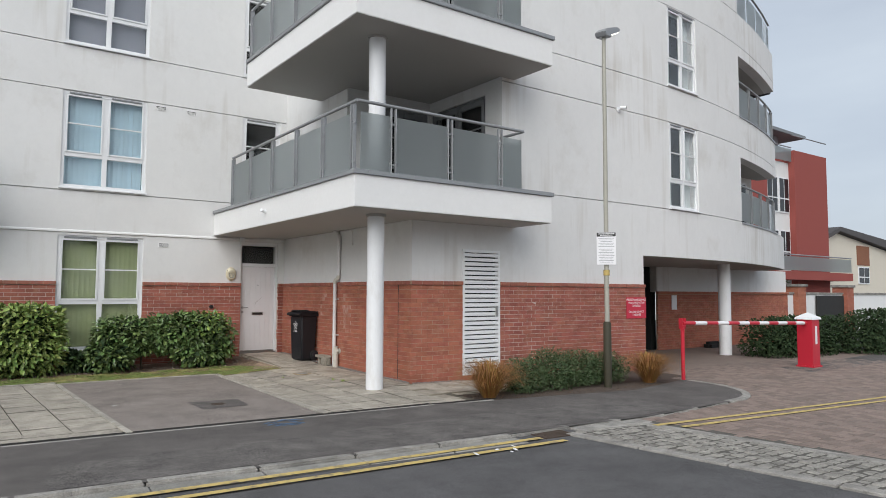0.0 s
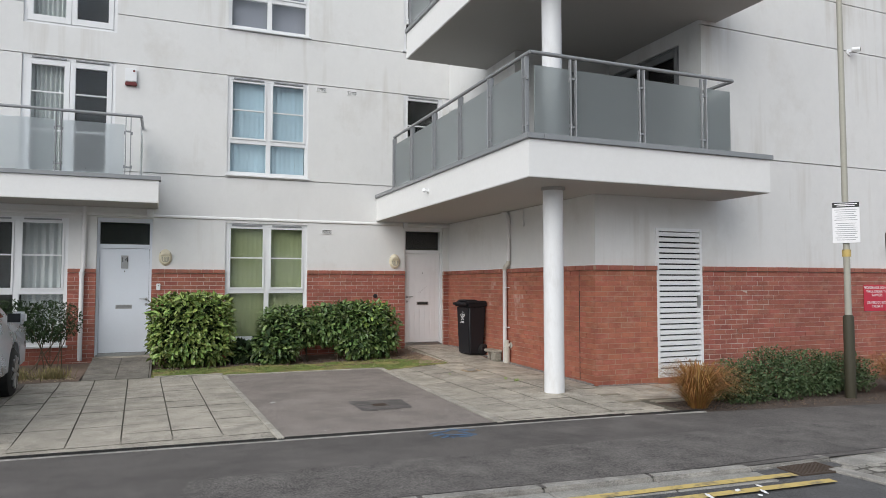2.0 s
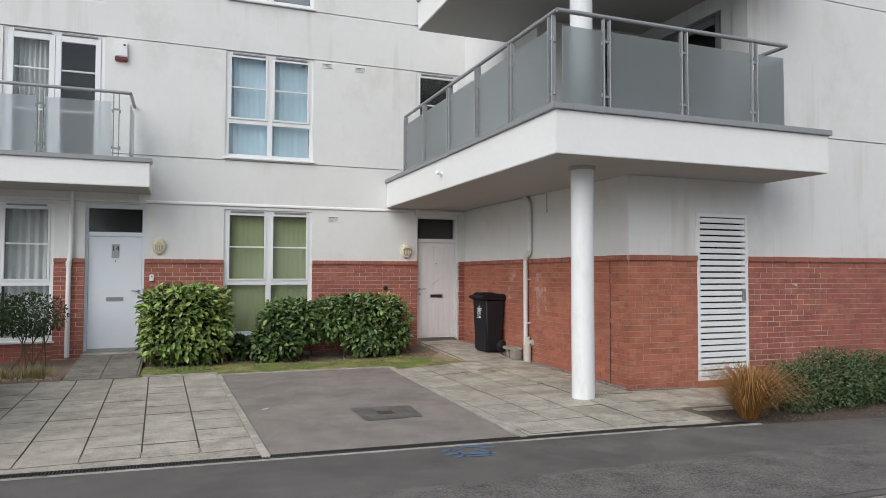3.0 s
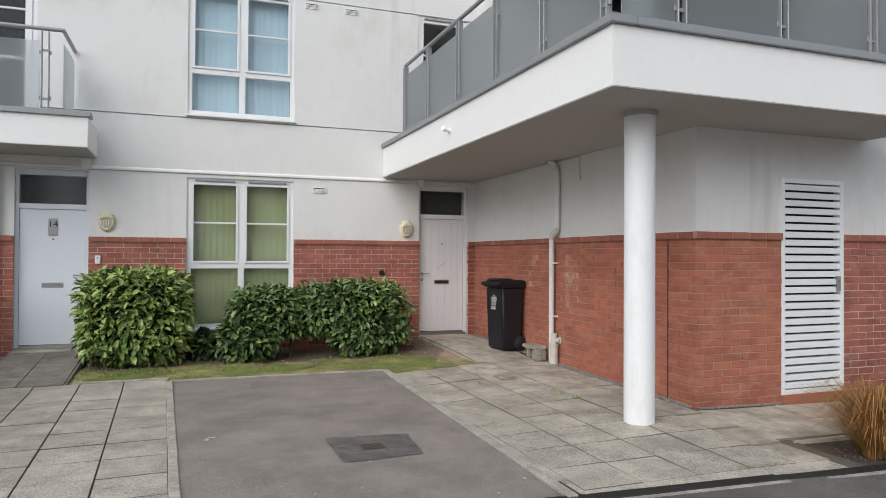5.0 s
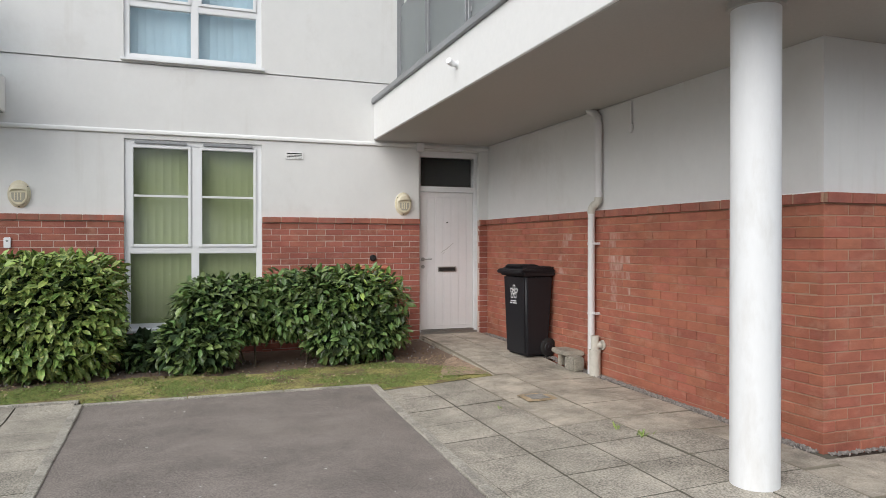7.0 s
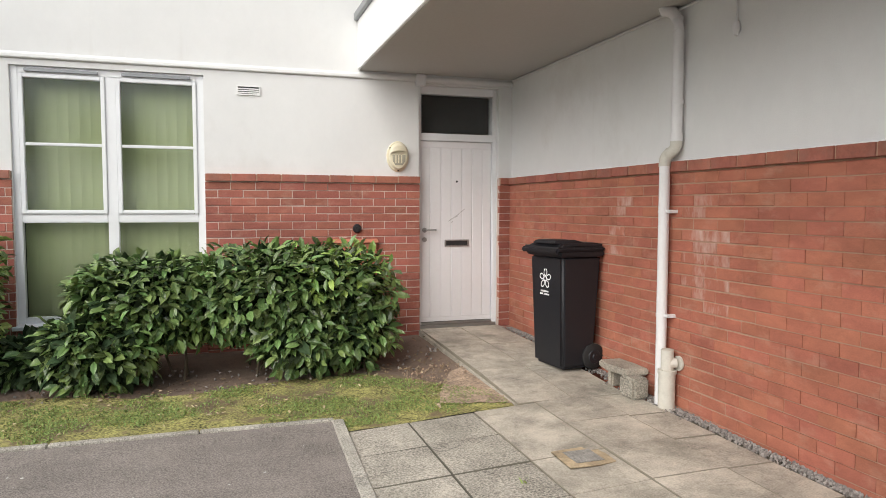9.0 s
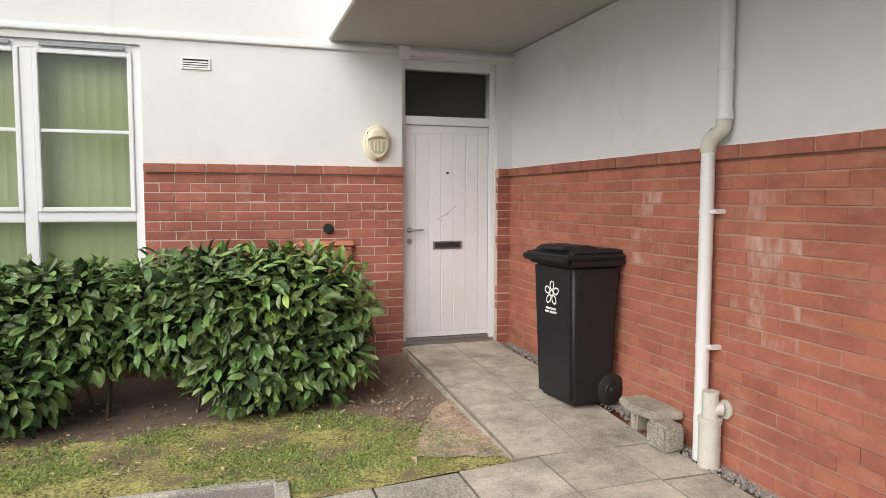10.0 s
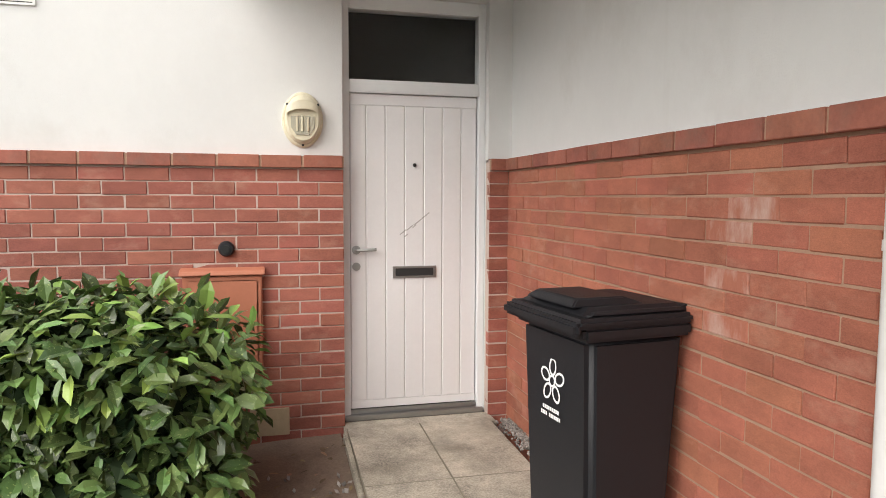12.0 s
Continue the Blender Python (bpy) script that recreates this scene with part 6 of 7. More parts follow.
part("top_bend", Geo().tube([(0.036, -0.07, 2.52), (0.036, -0.06, 2.60), (0.03, -0.01, 2.66), (0.01, 0.04, 2.68), (0.0, 0.06, 2.74)], 0.040, 18), PIPE, rp, smooth=True)
part("outlet_collar", Geo().cyl((0.0, 0.06, 2.70), (0.0, 0.06, 2.735), 0.07, n=24), PIPE_OLD, rp, smooth=True)
for zz in (0.62, 1.33):
    br = part("bracket", Geo().tube([(0, 0, zz - 0.012), (0, 0, zz + 0.012)], 0.039, 24), PIPE, rp, "pipe clip", smooth=True)
    part("bracket_arm", Geo().box(0.0, 0.085, -0.075, -0.045, zz - 0.012, zz + 0.012).box(-0.01, 0.02, -0.072, -0.03, zz - 0.010, zz + 0.010), PIPE, br, "", 0.003)
so = thing("soil_pipe", "short weathered drain pipe stub beside the rain pipe", "pipe", at=(SX - 0.10, 12.27, level(SX - 0.1, 12.23)))
part("base_pipe", Geo().tube([(0, 0, -0.02), (0, 0, 0.245)], 0.056, 22), PIPE_OLD, so, smooth=True)
part("collar", Geo().tube([(0, 0, 0.235), (0, 0, 0.262)], 0.062, 22), PIPE_OLD, so, smooth=True)
part("top_pipe", Geo().tube([(0, 0, 0.25), (0, 0, 0.40)], 0.042, 20), PIPE_OLD, so, smooth=True)
part("side_branch", Geo().tube([(0.0, 0, 0.30), (0.025, -0.02, 0.31), (0.05, -0.03, 0.31)], 0.036, 16), PIPE_OLD, so, smooth=True)
part("flange", Geo().cyl((0.055, -0.04, 0.31), (0.066, -0.04, 0.31), 0.05, n=24), PIPE_OLD, so, smooth=True)
st = thing("stone_seat", "broken paving slab resting on two concrete lumps", "slab pile", at=(6.735, 12.74, level(6.66, 12.78)), turn=4)
part("top_slab", Geo().prism([(-0.10, -0.15), (0.08, -0.19), (0.10, -0.02), (0.10, 0.18), (-0.08, 0.20), (-0.12, 0.05)], 0.135, 0.185), SLAB_SMOOTH, st, "chipped slab", 0.01, 2)
part("support_block", Geo().box(-0.05, 0.06, 0.07, 0.13, 0, 0.135), SLAB_SMOOTH, st, "", 0.012, 2)
part("support_block", Geo().box(0.0, 0.06, -0.12, -0.06, 0, 0.135), SLAB_SMOOTH, st, "", 0.012, 2)
solid("concrete_block", Geo().prism([(-0.07, -0.085), (0.07, -0.09), (0.08, 0.08), (-0.065, 0.085)], 0.0, 0.15, "z", pose(6.69, 12.545, level(6.6, 12.55), 2, 0, 8)), SLAB, "squarish lump of pale broken concrete", "concrete block", "", 0.018)
cb = thing("cable", "thin white cable clipped along the porch ceiling corner", "cable", at=(SX - 0.02, 12.4, 2.74))
part("cable_run", Geo().tube([(0.005, 2.7, 0.02), (0.005, 1.2, 0.018), (0.004, -0.5, 0.02), (0.004, -0.62, 0.012)], 0.008, 8), PIPE, cb, smooth=True)
part("cable_drop", Geo().tube([(0.004, -0.6, 0.02), (0.002, -0.61, -0.22)], 0.008, 8), PIPE, cb, smooth=True)
part("pull_switch", Geo().tube([(0.0, -0.61, -0.20), (0.0, -0.61, -0.24), (0.0, -0.61, -0.28)], [0.018, 0.026, 0.012], 14), PIPE, cb, smooth=True)
lp = thing("rain_pipe", "grey-white plastic downpipe beside the neighbouring door", "pipe", at=(-0.22, WY - 0.09, 0.12))
part("pipe_run", Geo().tube([(-0.02, 0, 0), (-0.02, 0, 1.56), (0.0, 0.03, 1.66), (0.0, 0.045, 2.74)], 0.038, 18), PIPE, lp, smooth=True)
part("socket", Geo().tube([(-0.02, 0, 1.50), (-0.02, 0, 1.57)], 0.045, 18), PIPE, lp, smooth=True)

# ---- small fittings on the front wall ----
def bulkhead(x, z, label):
    """Oval cream bulkhead lamp with a hood and a caged window."""
    b = thing("wall_lamp", label, "lamp", at=(x, WY, z))
    def oval(rx, rz, y0, y1, s=1.0, n=36):
        return Geo().tube([(0, y0, 0), (0, (y0 + y1) / 2, 0), (0, y1, 0)], [1.0, 1.0, s], n), Matrix.Diagonal((rx, 1, rz, 1))
    for nm, rx, rz, y0, y1, s, mt in (("back_plate", 0.115, 0.155, 0.0, -0.022, 0.93, CREAM), ("body", 0.098, 0.135, -0.02, -0.06, 0.88, CREAM)):
        g, m = oval(rx, rz, y0, y1, s)
        g.v = [tuple(m @ Vector(p)) for p in g.v]
        part(nm, g, mt, b, smooth=True)
    g = Geo()
    n = 12
    vs = [(0.098 * math.cos(math.pi * i / n), -0.058 - 0.035 * math.sin(math.pi * i / n) * f, 0.01 + 0.125 * math.sin(math.pi * i / n) * (0.35 + 0.65 * q)) for q, f in ((1.0, 0.0), (0.6, 0.9), (0.0, 1.0)) for i in range(n + 1)]
    g.add(vs, [(k * (n + 1) + i, k * (n + 1) + i + 1, (k + 1) * (n + 1) + i + 1, (k + 1) * (n + 1) + i) for k in range(2) for i in range(n)])
    part("hood", g, CREAM, b, smooth=True)
    ln = part("lens", Geo().prism([(-0.068, 0.015), (-0.064, -0.05), (-0.035, -0.09), (0.035, -0.09), (0.064, -0.05), (0.068, 0.015)], -0.066, -0.058, "y"), LENS, b, "clouded lamp window", 0.003)
    for xx in (-0.034, -0.005, 0.026):
        part("cage_bar", Geo().box(xx - 0.006, xx + 0.006, -0.073, -0.066, -0.07, 0.012), CREAM, ln, "", 0.002)
    for sx, sz in ((-0.085, 0.085), (0.085, 0.085), (0.0, -0.142)):
        part("screw", Geo().cyl((sx, -0.018, sz), (sx, -0.027, sz), 0.007, n=10), IRON, b)
    return b
bulkhead(5.615, 1.945, "oval cream bulkhead lamp with a caged window beside the door")
bulkhead(1.13, 1.965, "oval cream bulkhead lamp beside the neighbouring door")

def vent(x, z, w=0.215, h=0.09):
    v = thing("air_vent", "small white louvred air vent in the render", "vent", at=(x, WY, z), group="air vents")
    part("frame", Geo().box(-w / 2, w / 2, -0.012, 0.0, -h / 2, -h / 2 + 0.012).box(-w / 2, w / 2, -0.012, 0, h / 2 - 0.012, h / 2).box(-w / 2, -w / 2 + 0.012, -0.012, 0, -h / 2 + 0.012, h / 2 - 0.012).box(w / 2 - 0.012, w / 2, -0.012, 0, -h / 2 + 0.012, h / 2 - 0.012), RENDER_CLEAN, v)
    # black sheet paints the shade of an opening behind the slats
    part("backing", Geo().box(-w / 2 + 0.01, w / 2 - 0.01, -0.003, 0.0, -h / 2 + 0.01, h / 2 - 0.01), BLACK_MARK, v)
    for i in range(3):
        part("slat", Geo().box(-w / 2 + 0.012, w / 2 - 0.012, -0.011, -0.004, -h / 2 + 0.018 + i * 0.018, -h / 2 + 0.028 + i * 0.018), RENDER_CLEAN, v)
for x, z in ((4.17, 2.53), (4.03, 5.45), (4.67, 5.44)):
    vent(x, z)
fl = thing("flue_outlet", "round black plastic flue outlet in the brickwork", "vent", at=(5.19, WY - 0.03, 1.222))
part("ring", Geo().tube([(0, 0.0, 0), (0, -0.02, 0), (0, -0.03, 0)], [0.044, 0.042, 0.034], 24), BLACKP, fl, smooth=True)
part("cap", Geo().cyl((0, -0.028, 0), (0, -0.04, 0), 0.022, n=18), RUBBER, fl, smooth=True)
mb = thing("meter_box", "terracotta plastic meter box on the brick wall behind the hedge", "meter box", at=(5.17, WY - 0.03, 0.55))
part("box", Geo().box(-0.21, 0.21, -0.05, 0.0, 0.0, 0.53), TERRACOTTA, mb, "", 0.008)
part("lid", Geo().prism([(-0.075, 0.53), (-0.06, 0.555), (0.0, 0.57), (0.0, 0.53)], -0.225, 0.225, "x"), TERRACOTTA, mb, "", 0.005)
part("door", Geo().box(-0.185, 0.185, -0.058, -0.05, 0.03, 0.50), TERRACOTTA, mb, "", 0.004)
solid("air_brick", Geo().box(5.30, 5.52, WY - 0.036, WY - 0.028, 0.14, 0.30), material("buff_tile", (0.45, 0.36, 0.24), 0.8, vary=0.1, bump=0.2), "buff tile panel low on the brick wall by the door", "vent", "", 0.003)
bp = thing("bell_box", "small white bell push box on the brick", "bell", at=(1.02, WY - 0.03, 1.42))
part("case", Geo().box(-0.035, 0.035, -0.03, 0.0, -0.06, 0.06), UPVC, bp, "", 0.006)
part("button", Geo().cyl((0, -0.03, 0.02), (0, -0.036, 0.02), 0.012), GREY_METAL, bp)
al = thing("alarm_box", "white alarm box with a dark red foot on the render", "alarm", at=(0.48, WY, 5.13))
part("case", Geo().prism([(-0.10, 0.07), (-0.10, 0.32), (0.10, 0.32), (0.10, 0.07)], -0.07, 0.0, "y"), UPVC, al, "", 0.012)
part("strobe", Geo().box(-0.10, 0.10, -0.066, 0.0, 0.0, 0.07), ALARMRED, al, "dark red strobe cover", 0.01)
part("badge", Geo().cyl((0.05, -0.07, 0.27), (0.05, -0.073, 0.27), 0.02), ALARMRED, al)
solid("cable_box", Geo().box(5.80, 5.90, WY - 0.055, WY, 2.66, 2.775), UPVC, "small white junction box over the door", "junction box", "", 0.006)
solid("cable_box", Geo().box(0.80, 0.92, WY - 0.06, WY, 2.70, 2.85), UPVC, "small white junction box under the small balcony", "junction box", "", 0.006)
wc = thing("fascia_outlet", "small white spout on the balcony edge", "spout", at=(5.21, 12.1, 3.03))
part("plate", Geo().cyl((0, 0, 0), (-0.012, 0, 0), 0.035, n=20), UPVC, wc, smooth=True)
part("nozzle", Geo().tube([(-0.01, 0, 0), (-0.06, -0.01, 0.0), (-0.10, -0.04, 0.02)], [0.02, 0.026, 0.03], 16), UPVC, wc, smooth=True)
cc = thing("security_camera", "white security camera on a wall bracket", "camera", at=(12.25, RY, 5.56))
part("bracket", Geo().tube([(0, 0, 0), (0, -0.06, 0), (0.01, -0.09, 0.02)], 0.018, 10), UPVC, cc, smooth=True)
part("housing", Geo().tube([(-0.02, -0.07, 0.03), (0.06, -0.17, 0.02)], 0.04, 16), UPVC, cc, smooth=True)
part("eye", Geo().cyl((0.06, -0.17, 0.02), (0.066, -0.178, 0.019), 0.033), BLACK_MARK, cc, smooth=True)
part("base", Geo().cyl((0, 0.0, 0), (0, -0.02, 0), 0.06, n=20), UPVC, cc)

# ---- lamp post, signs, barrier ----
lpx, lpy = 10.05, 8.19
post = thing("street_lamp", "tall grey lamp post with an olive sleeve and lit head", "lamp post", at=(lpx, lpy, fall(lpx) - 0.03))
part("sleeve", Geo().tube([(0, 0, 0), (0, 0, 1.13), (0, 0, 1.16)], [0.072, 0.070, 0.05], 24), OLIVE, post, "dark olive painted sleeve", smooth=True)
part("pole", Geo().tube([(0, 0, 1.14), (0, 0, 6.35)], [0.044, 0.036], 20), GALV, post, smooth=True)
hd = part("lamp_head", Geo().prism([(-0.10, 0.0), (-0.14, 0.08), (0.0, 0.16), (0.36, 0.24), (0.46, 0.22), (0.44, 0.17), (0.12, 0.06), (0.10, 0.0)], -0.11, 0.11, "y", pose(0, 0, 6.33, 0, -6, 12)), GREY_METAL, post, "grey lamp head", 0.012)
part("led_panel", Geo().prism([(0.14, 0.052), (0.42, 0.148), (0.42, 0.156), (0.14, 0.060)], -0.08, 0.08, "y", pose(0, 0, 6.327, 0, -6, 12)), LEDGLOW, hd, "lit lamp panel")
TOCAM = math.degrees(math.atan2(-8.0, -9.3)) + 90
ws = thing("notice_sign", "white parking notice with black header on the lamp post", "sign", at=(lpx, lpy, 2.0), turn=TOCAM)
part("board", Geo().box(-0.17, 0.17, -0.068, -0.060, 0.05, 0.63), SIGNWHITE, ws, "", 0.004)
part("header", Geo().box(-0.165, 0.165, -0.071, -0.069, 0.555, 0.625), BLACK_MARK, ws, "black header bar")
g = Geo()
for i in range(15):
    w = (0.14, 0.125, 0.10, 0.135, 0.115)[i % 5]
    zz = 0.525 - i * 0.029 - (0.02 if i > 5 else 0)
    g.box(-w, w, -0.0705, -0.069, zz - 0.007, zz)
part("small_print", g, GREY_METAL, ws, "rows of small grey print")
part("header_print", Geo().box(-0.14, 0.14, -0.0725, -0.0712, 0.596, 0.608).box(-0.11, 0.11, -0.0725, -0.0712, 0.572, 0.584), WHITE_MARK, ws)
part("clamp", Geo().tube([(0, 0, 0.12), (0, 0, 0.15)], 0.058, 20), STEEL, ws)
part("clamp", Geo().tube([(0, 0, 0.50), (0, 0, 0.53)], 0.058, 20), STEEL, ws)
solid("post_label", Geo().tube([(lpx, lpy, 1.86), (lpx, lpy, 1.96)], 0.056, 20), YELLOW, "yellow number label round the lamp post", "label")
rs = thing("warning_sign", "red warning sign with white lettering on the brick wall", "sign", at=(12.72, RY - 0.035, 1.0))
part("board", Geo().box(-0.33, 0.33, -0.01, 0.0, 0.0, 0.46), SIGNRED, rs, "", 0.003)
for i, row in enumerate(("PEDESTRIANS DO NOT", "WALK UNDER THE", "BARRIERS", "", "DRIVERS DO NOT", "TAILGATE")):
    if row:
        text("lettering", row, 0.064, WHITE_MARK, rs, pose(0, -0.012, 0.405 - i * 0.065, 90, 0, 0))
bp_ = thing("barrier_post", "red painted steel rest post of the barrier", "barrier", at=(12.22, 8.16, fall(12.3) - 0.04))
part("post", Geo().tube([(0, 0, 0), (0, 0, 1.05)], 0.038, 18), RED, bp_, smooth=True)
part("foot", Geo().box(-0.09, 0.09, -0.09, 0.09, 0, 0.02), RED, bp_, "", 0.004)
part("fork", Geo().box(-0.05, 0.05, -0.05, 0.05, 1.03, 1.10).box(-0.07, -0.045, -0.04, 0.04, 1.10, 1.24).box(0.045, 0.07, -0.04, 0.04, 1.10, 1.24), RED, bp_, "", 0.006)
bx, by = 17.15, 8.15
bo = thing("barrier_cabinet", "red barrier cabinet with white lid and striped lowered arm", "barrier", at=(bx, by, road_z(bx)))
part("body", Geo().box(-0.18, 0.18, -0.18, 0.18, 0, 1.13), RED, bo, "", 0.01)
part("plinth", Geo().box(-0.21, 0.21, -0.21, 0.21, 0, 0.05), RED, bo, "", 0.006)
g = Geo().add([(-0.22, -0.22, 1.13), (0.22, -0.22, 1.13), (0.22, 0.22, 1.13), (-0.22, 0.22, 1.13), (-0.2, -0.2, 1.18), (0.2, -0.2, 1.18), (0.2, 0.2, 1.18), (-0.2, 0.2, 1.18), (0, 0, 1.30)], [(3, 2, 1, 0), (0, 1, 5, 4), (1, 2, 6, 5), (2, 3, 7, 6), (3, 0, 4, 7), (4, 5, 8), (5, 6, 8), (6, 7, 8), (7, 4, 8)])
part("lid", g, UPVC, bo, "white pyramid lid")
part("label_plate", Geo().box(-0.05, 0.05, -0.187, -0.182, 0.55, 0.98), SIGNWHITE, bo, "white and yellow label plate", 0.003)
arm0 = Vector((12.22 - bx, 8.16 - by, fall(12.3) + 1.10 - road_z(bx)))
av = Vector((bx - 12.22 + 0.1, by - 8.20, 1.0 + road_z(bx) - fall(12.3) - 1.06))
n = 13
for i in range(n):
    p, q = arm0 + av * (i / n), arm0 + av * ((i + 1) / n)
    part("arm_stripe", Geo().tube([p, q], 0.04, 12), RED if i % 2 == 0 else UPVC, bo, "", smooth=True)

# ---- car-park entrance and the far end of the block ----
# entrance soffit in the same shade-darkened render
g = Geo()
bowed(g, 12.9, XEND, 2.385, 2.42, 0.02, 4.0)
solid("entrance_soffit", g, SOFFIT_SHADED, "plain rendered soffit over the car park entrance, darkened for shade", "ceiling", "structure")
pw = thing("wall_passage", "white wall over a brick base inside the car park entrance", "wall", kind="structure")
part("render_panel", Geo().box(18.25, 26, 13.25, 13.5, 1.6, 2.4), RENDER, pw)
# the passage's deep shade is painted as near-black wall colour
part("passage_wall", Geo().box(13.04, 13.3, RY + 0.3, 15.5, -0.3, 2.4).box(13.3, 18.25, 15.5, 15.7, -0.3, 2.4).box(18.25, 18.5, 13.5, 15.5, -0.3, 2.4), SHADE_DARK, pw, "wall deep in the entrance, coloured near-black as shade")
part("mortar_bed", Geo().box(18.22, 26, 13.20, 13.26, -0.3, 1.55), MORTAR, pw)
brick_face(pw, 18.22, 26.0, -0.25, 1.53, lambda u, z, d=0.0: pose(u, 13.195 + d, z), 18.3, 0)
part("coping", Geo().box(18.2, 26, 13.14, 13.26, 1.54, 1.62), BRICK, pw, "", 0.006)
col3 = thing("column", "round white column at the car park entrance", "column", at=(18.45, 11.1, -0.3), kind="structure")
part("shaft", Geo().tube([(0, 0, 0), (0, 0, 2.70)], 0.17, 32), COLPAINT, col3, smooth=True)
solid("notice_plate", Geo().box(18.9, 19.15, 13.17, 13.19, 1.05, 1.5), SIGNWHITE, "small white notice on the passage wall", "sign", "", 0.003)
solid("bag", Geo().box(20.2, 20.9, 12.7, 13.0, -0.25, 0.02), RUBBER, "dark bag lying at the foot of the passage wall", "bag", "", 0.08)
pv = strip("kerb_island", steps(16.0, 40, 1.0), lambda x: 7.55, lambda x: 8.4 + (x - 16) * 0.06, lambda x, y: road_z(x), PAVE, "footway strip beside the barrier cabinet", "pavement", 1, 0.012)
for zb, zt in ((3.5, 5.28), (6.45, 8.12)):
    bb = thing("balcony_bay", "recessed curved balcony in the white street wall", "balcony", kind="structure")
    outline = [(x, street_y(x) + 0.302) for x in steps(17.96, 21.98, 0.5)] + [(21.98, 12.0), (17.96, 12.0)]
    part("deck", Geo().prism(outline, zb - 0.35, zb - 0.05), SOFFIT_SHADED, bb)
    part("soffit", Geo().prism(outline, zt, zt + 0.15), SOFFIT_SHADED, bb)
    part("back_wall", Geo().box(17.96, 21.6, 12.0, 12.2, zb - 0.1, zt + 0.1), RENDER, bb)
    part("side_wall", Geo().box(17.7, 17.95, street_y(17.9) + 0.3, 12.2, zb - 0.1, zt + 0.1), RENDER, bb)
    w = part("window", Geo().box(19.6, 21.2, 11.94, 11.998, zb, zb + 1.62), UPVC, bb, "white framed balcony door")
    for xa in (19.68, 20.44):
        part("pane", Geo().box(xa, xa + 0.68, 11.925, 11.939, zb + 0.08, zb + 1.54), CARGLASS, w)
    rl = thing("balcony_railing", "curved grey metal railing with frosted glass on the street balcony", "railing", at=(18.0, street_y(18.0), zb))
    xs = steps(18.05, 21.95, 1.0)
    o = Vector((18.0, street_y(18.0), zb))
    part("handrail", Geo().tube([Vector((x, street_y(x) + 0.1, zb + 1.03)) - o for x in xs], 0.03, 10), GREY_METAL, rl, smooth=True)
    for x in xs:
        part("rail_post", POSTME, GREY_METAL, rl, m=pose(x - o.x, street_y(x) + 0.1 - o.y, 0))
    for a, b in zip(xs, xs[1:]):
        g = Geo()
        bowed(g, a + 0.06, b - 0.06, 0.06, 0.87, 0.095, 0.105)
        g.v = [(x - o.x, y - o.y, z) for x, y, z in g.v]
        part("glass_panel", g, FROST, rl, "frosted grey glass panel")
    g = Geo()
    bowed(g, 17.95, 21.99, zb - 0.05, zb + 0.0, -0.03, 0.25)
    part("metal_capping", g, GREY_METAL, bb, "grey metal edge capping")
rl = thing("balcony_railing", "curved grey railing on the top street balcony", "railing", at=(18.0, street_y(18.0), 9.32))
o = Vector((18.0, street_y(18.0), 9.32))
part("handrail", Geo().tube([Vector((x, street_y(x) + 0.1, 10.35)) - o for x in xs], 0.03, 10), GREY_METAL, rl, smooth=True)
for a, b in zip(xs, xs[1:]):
    g = Geo()
    bowed(g, a + 0.06, b - 0.06, 0.06, 0.87, 0.095, 0.105)
    g.v = [(x - o.x, y - o.y, z) for x, y, z in g.v]
    part("glass_panel", g, FROST, rl)
g = Geo()
bowed(g, 17.9, 19.3, 8.4, BUILD_TOP, 2.0, 2.2)
solid("wall_top", g, RENDER, "white top floor wall set back behind a balcony", "wall", "structure")

# ---- beyond: hedge, garden wall, red block, house ----
bush("hedge", [(20.6, 10.1, 0.26, 2.3, 0.8, 0.62), (24.5, 9.2, 0.34, 2.8, 0.9, 0.72), (30, 8.4, 0.36, 3.5, 1.0, 0.74), (37, 7.6, 0.36, 4.0, 1.0, 0.74)], 42000, 0.105, LEAF_K, "long dark clipped hedge beside the drive", 25, 0, None, 4.0, 6, 0.0, 0.25, 0.8, 9000, -0.19)
gw = thing("garden_wall", "white garden wall with red brick piers", "wall", kind="structure")
part("wall_panel", Geo().box(25.6, 60, 13.6, 13.8, -0.2, 1.55), RENDER_CLEAN, gw)
part("coping", Geo().box(25.6, 60, 13.55, 13.85, 1.55, 1.63), KERB, gw)
for x in (27.5, 31.6, 37.5, 44, 52):
    pr = part("pier", Geo().box(x - 0.3, x + 0.3, 13.4, 14.0, -0.2, 1.85), BRICK, gw, "red brick pier")
    part("pier_cap", Geo().box(x - 0.36, x + 0.36, 13.34, 14.06, 1.85, 1.95), KERB, pr, "", 0.01)
part("gate", Geo().box(28.9, 31.2, 13.5, 13.56, -0.1, 1.5), IRON, gw, "dark metal gate")
bush("shrub", [(27.5, 15.2, 1.7, 1.4, 1.0, 0.9), (38, 14.2, 0.9, 0.8, 0.6, 0.7)], 1600, 0.16, LEAF_N, "leafy garden shrubs behind the wall", 26, 0, None, 2.2, 6)
rb = thing("apartment_building", "red and white rendered apartment block with a flat overhanging roof", "building", at=(42.55, 22, -0.15), kind="structure")
part("white_wall", Geo().box(-4.5, 1.8, 0.4, 12, 0, 10.2), RENDER, rb)
part("red_wall", Geo().box(1.8, 6.1, 0.0, 12, 0, 11.0).box(-4.5, -1.2, 0.2, 0.4, 2.6, 9.9), REDRENDER, rb, "red rendered wall")
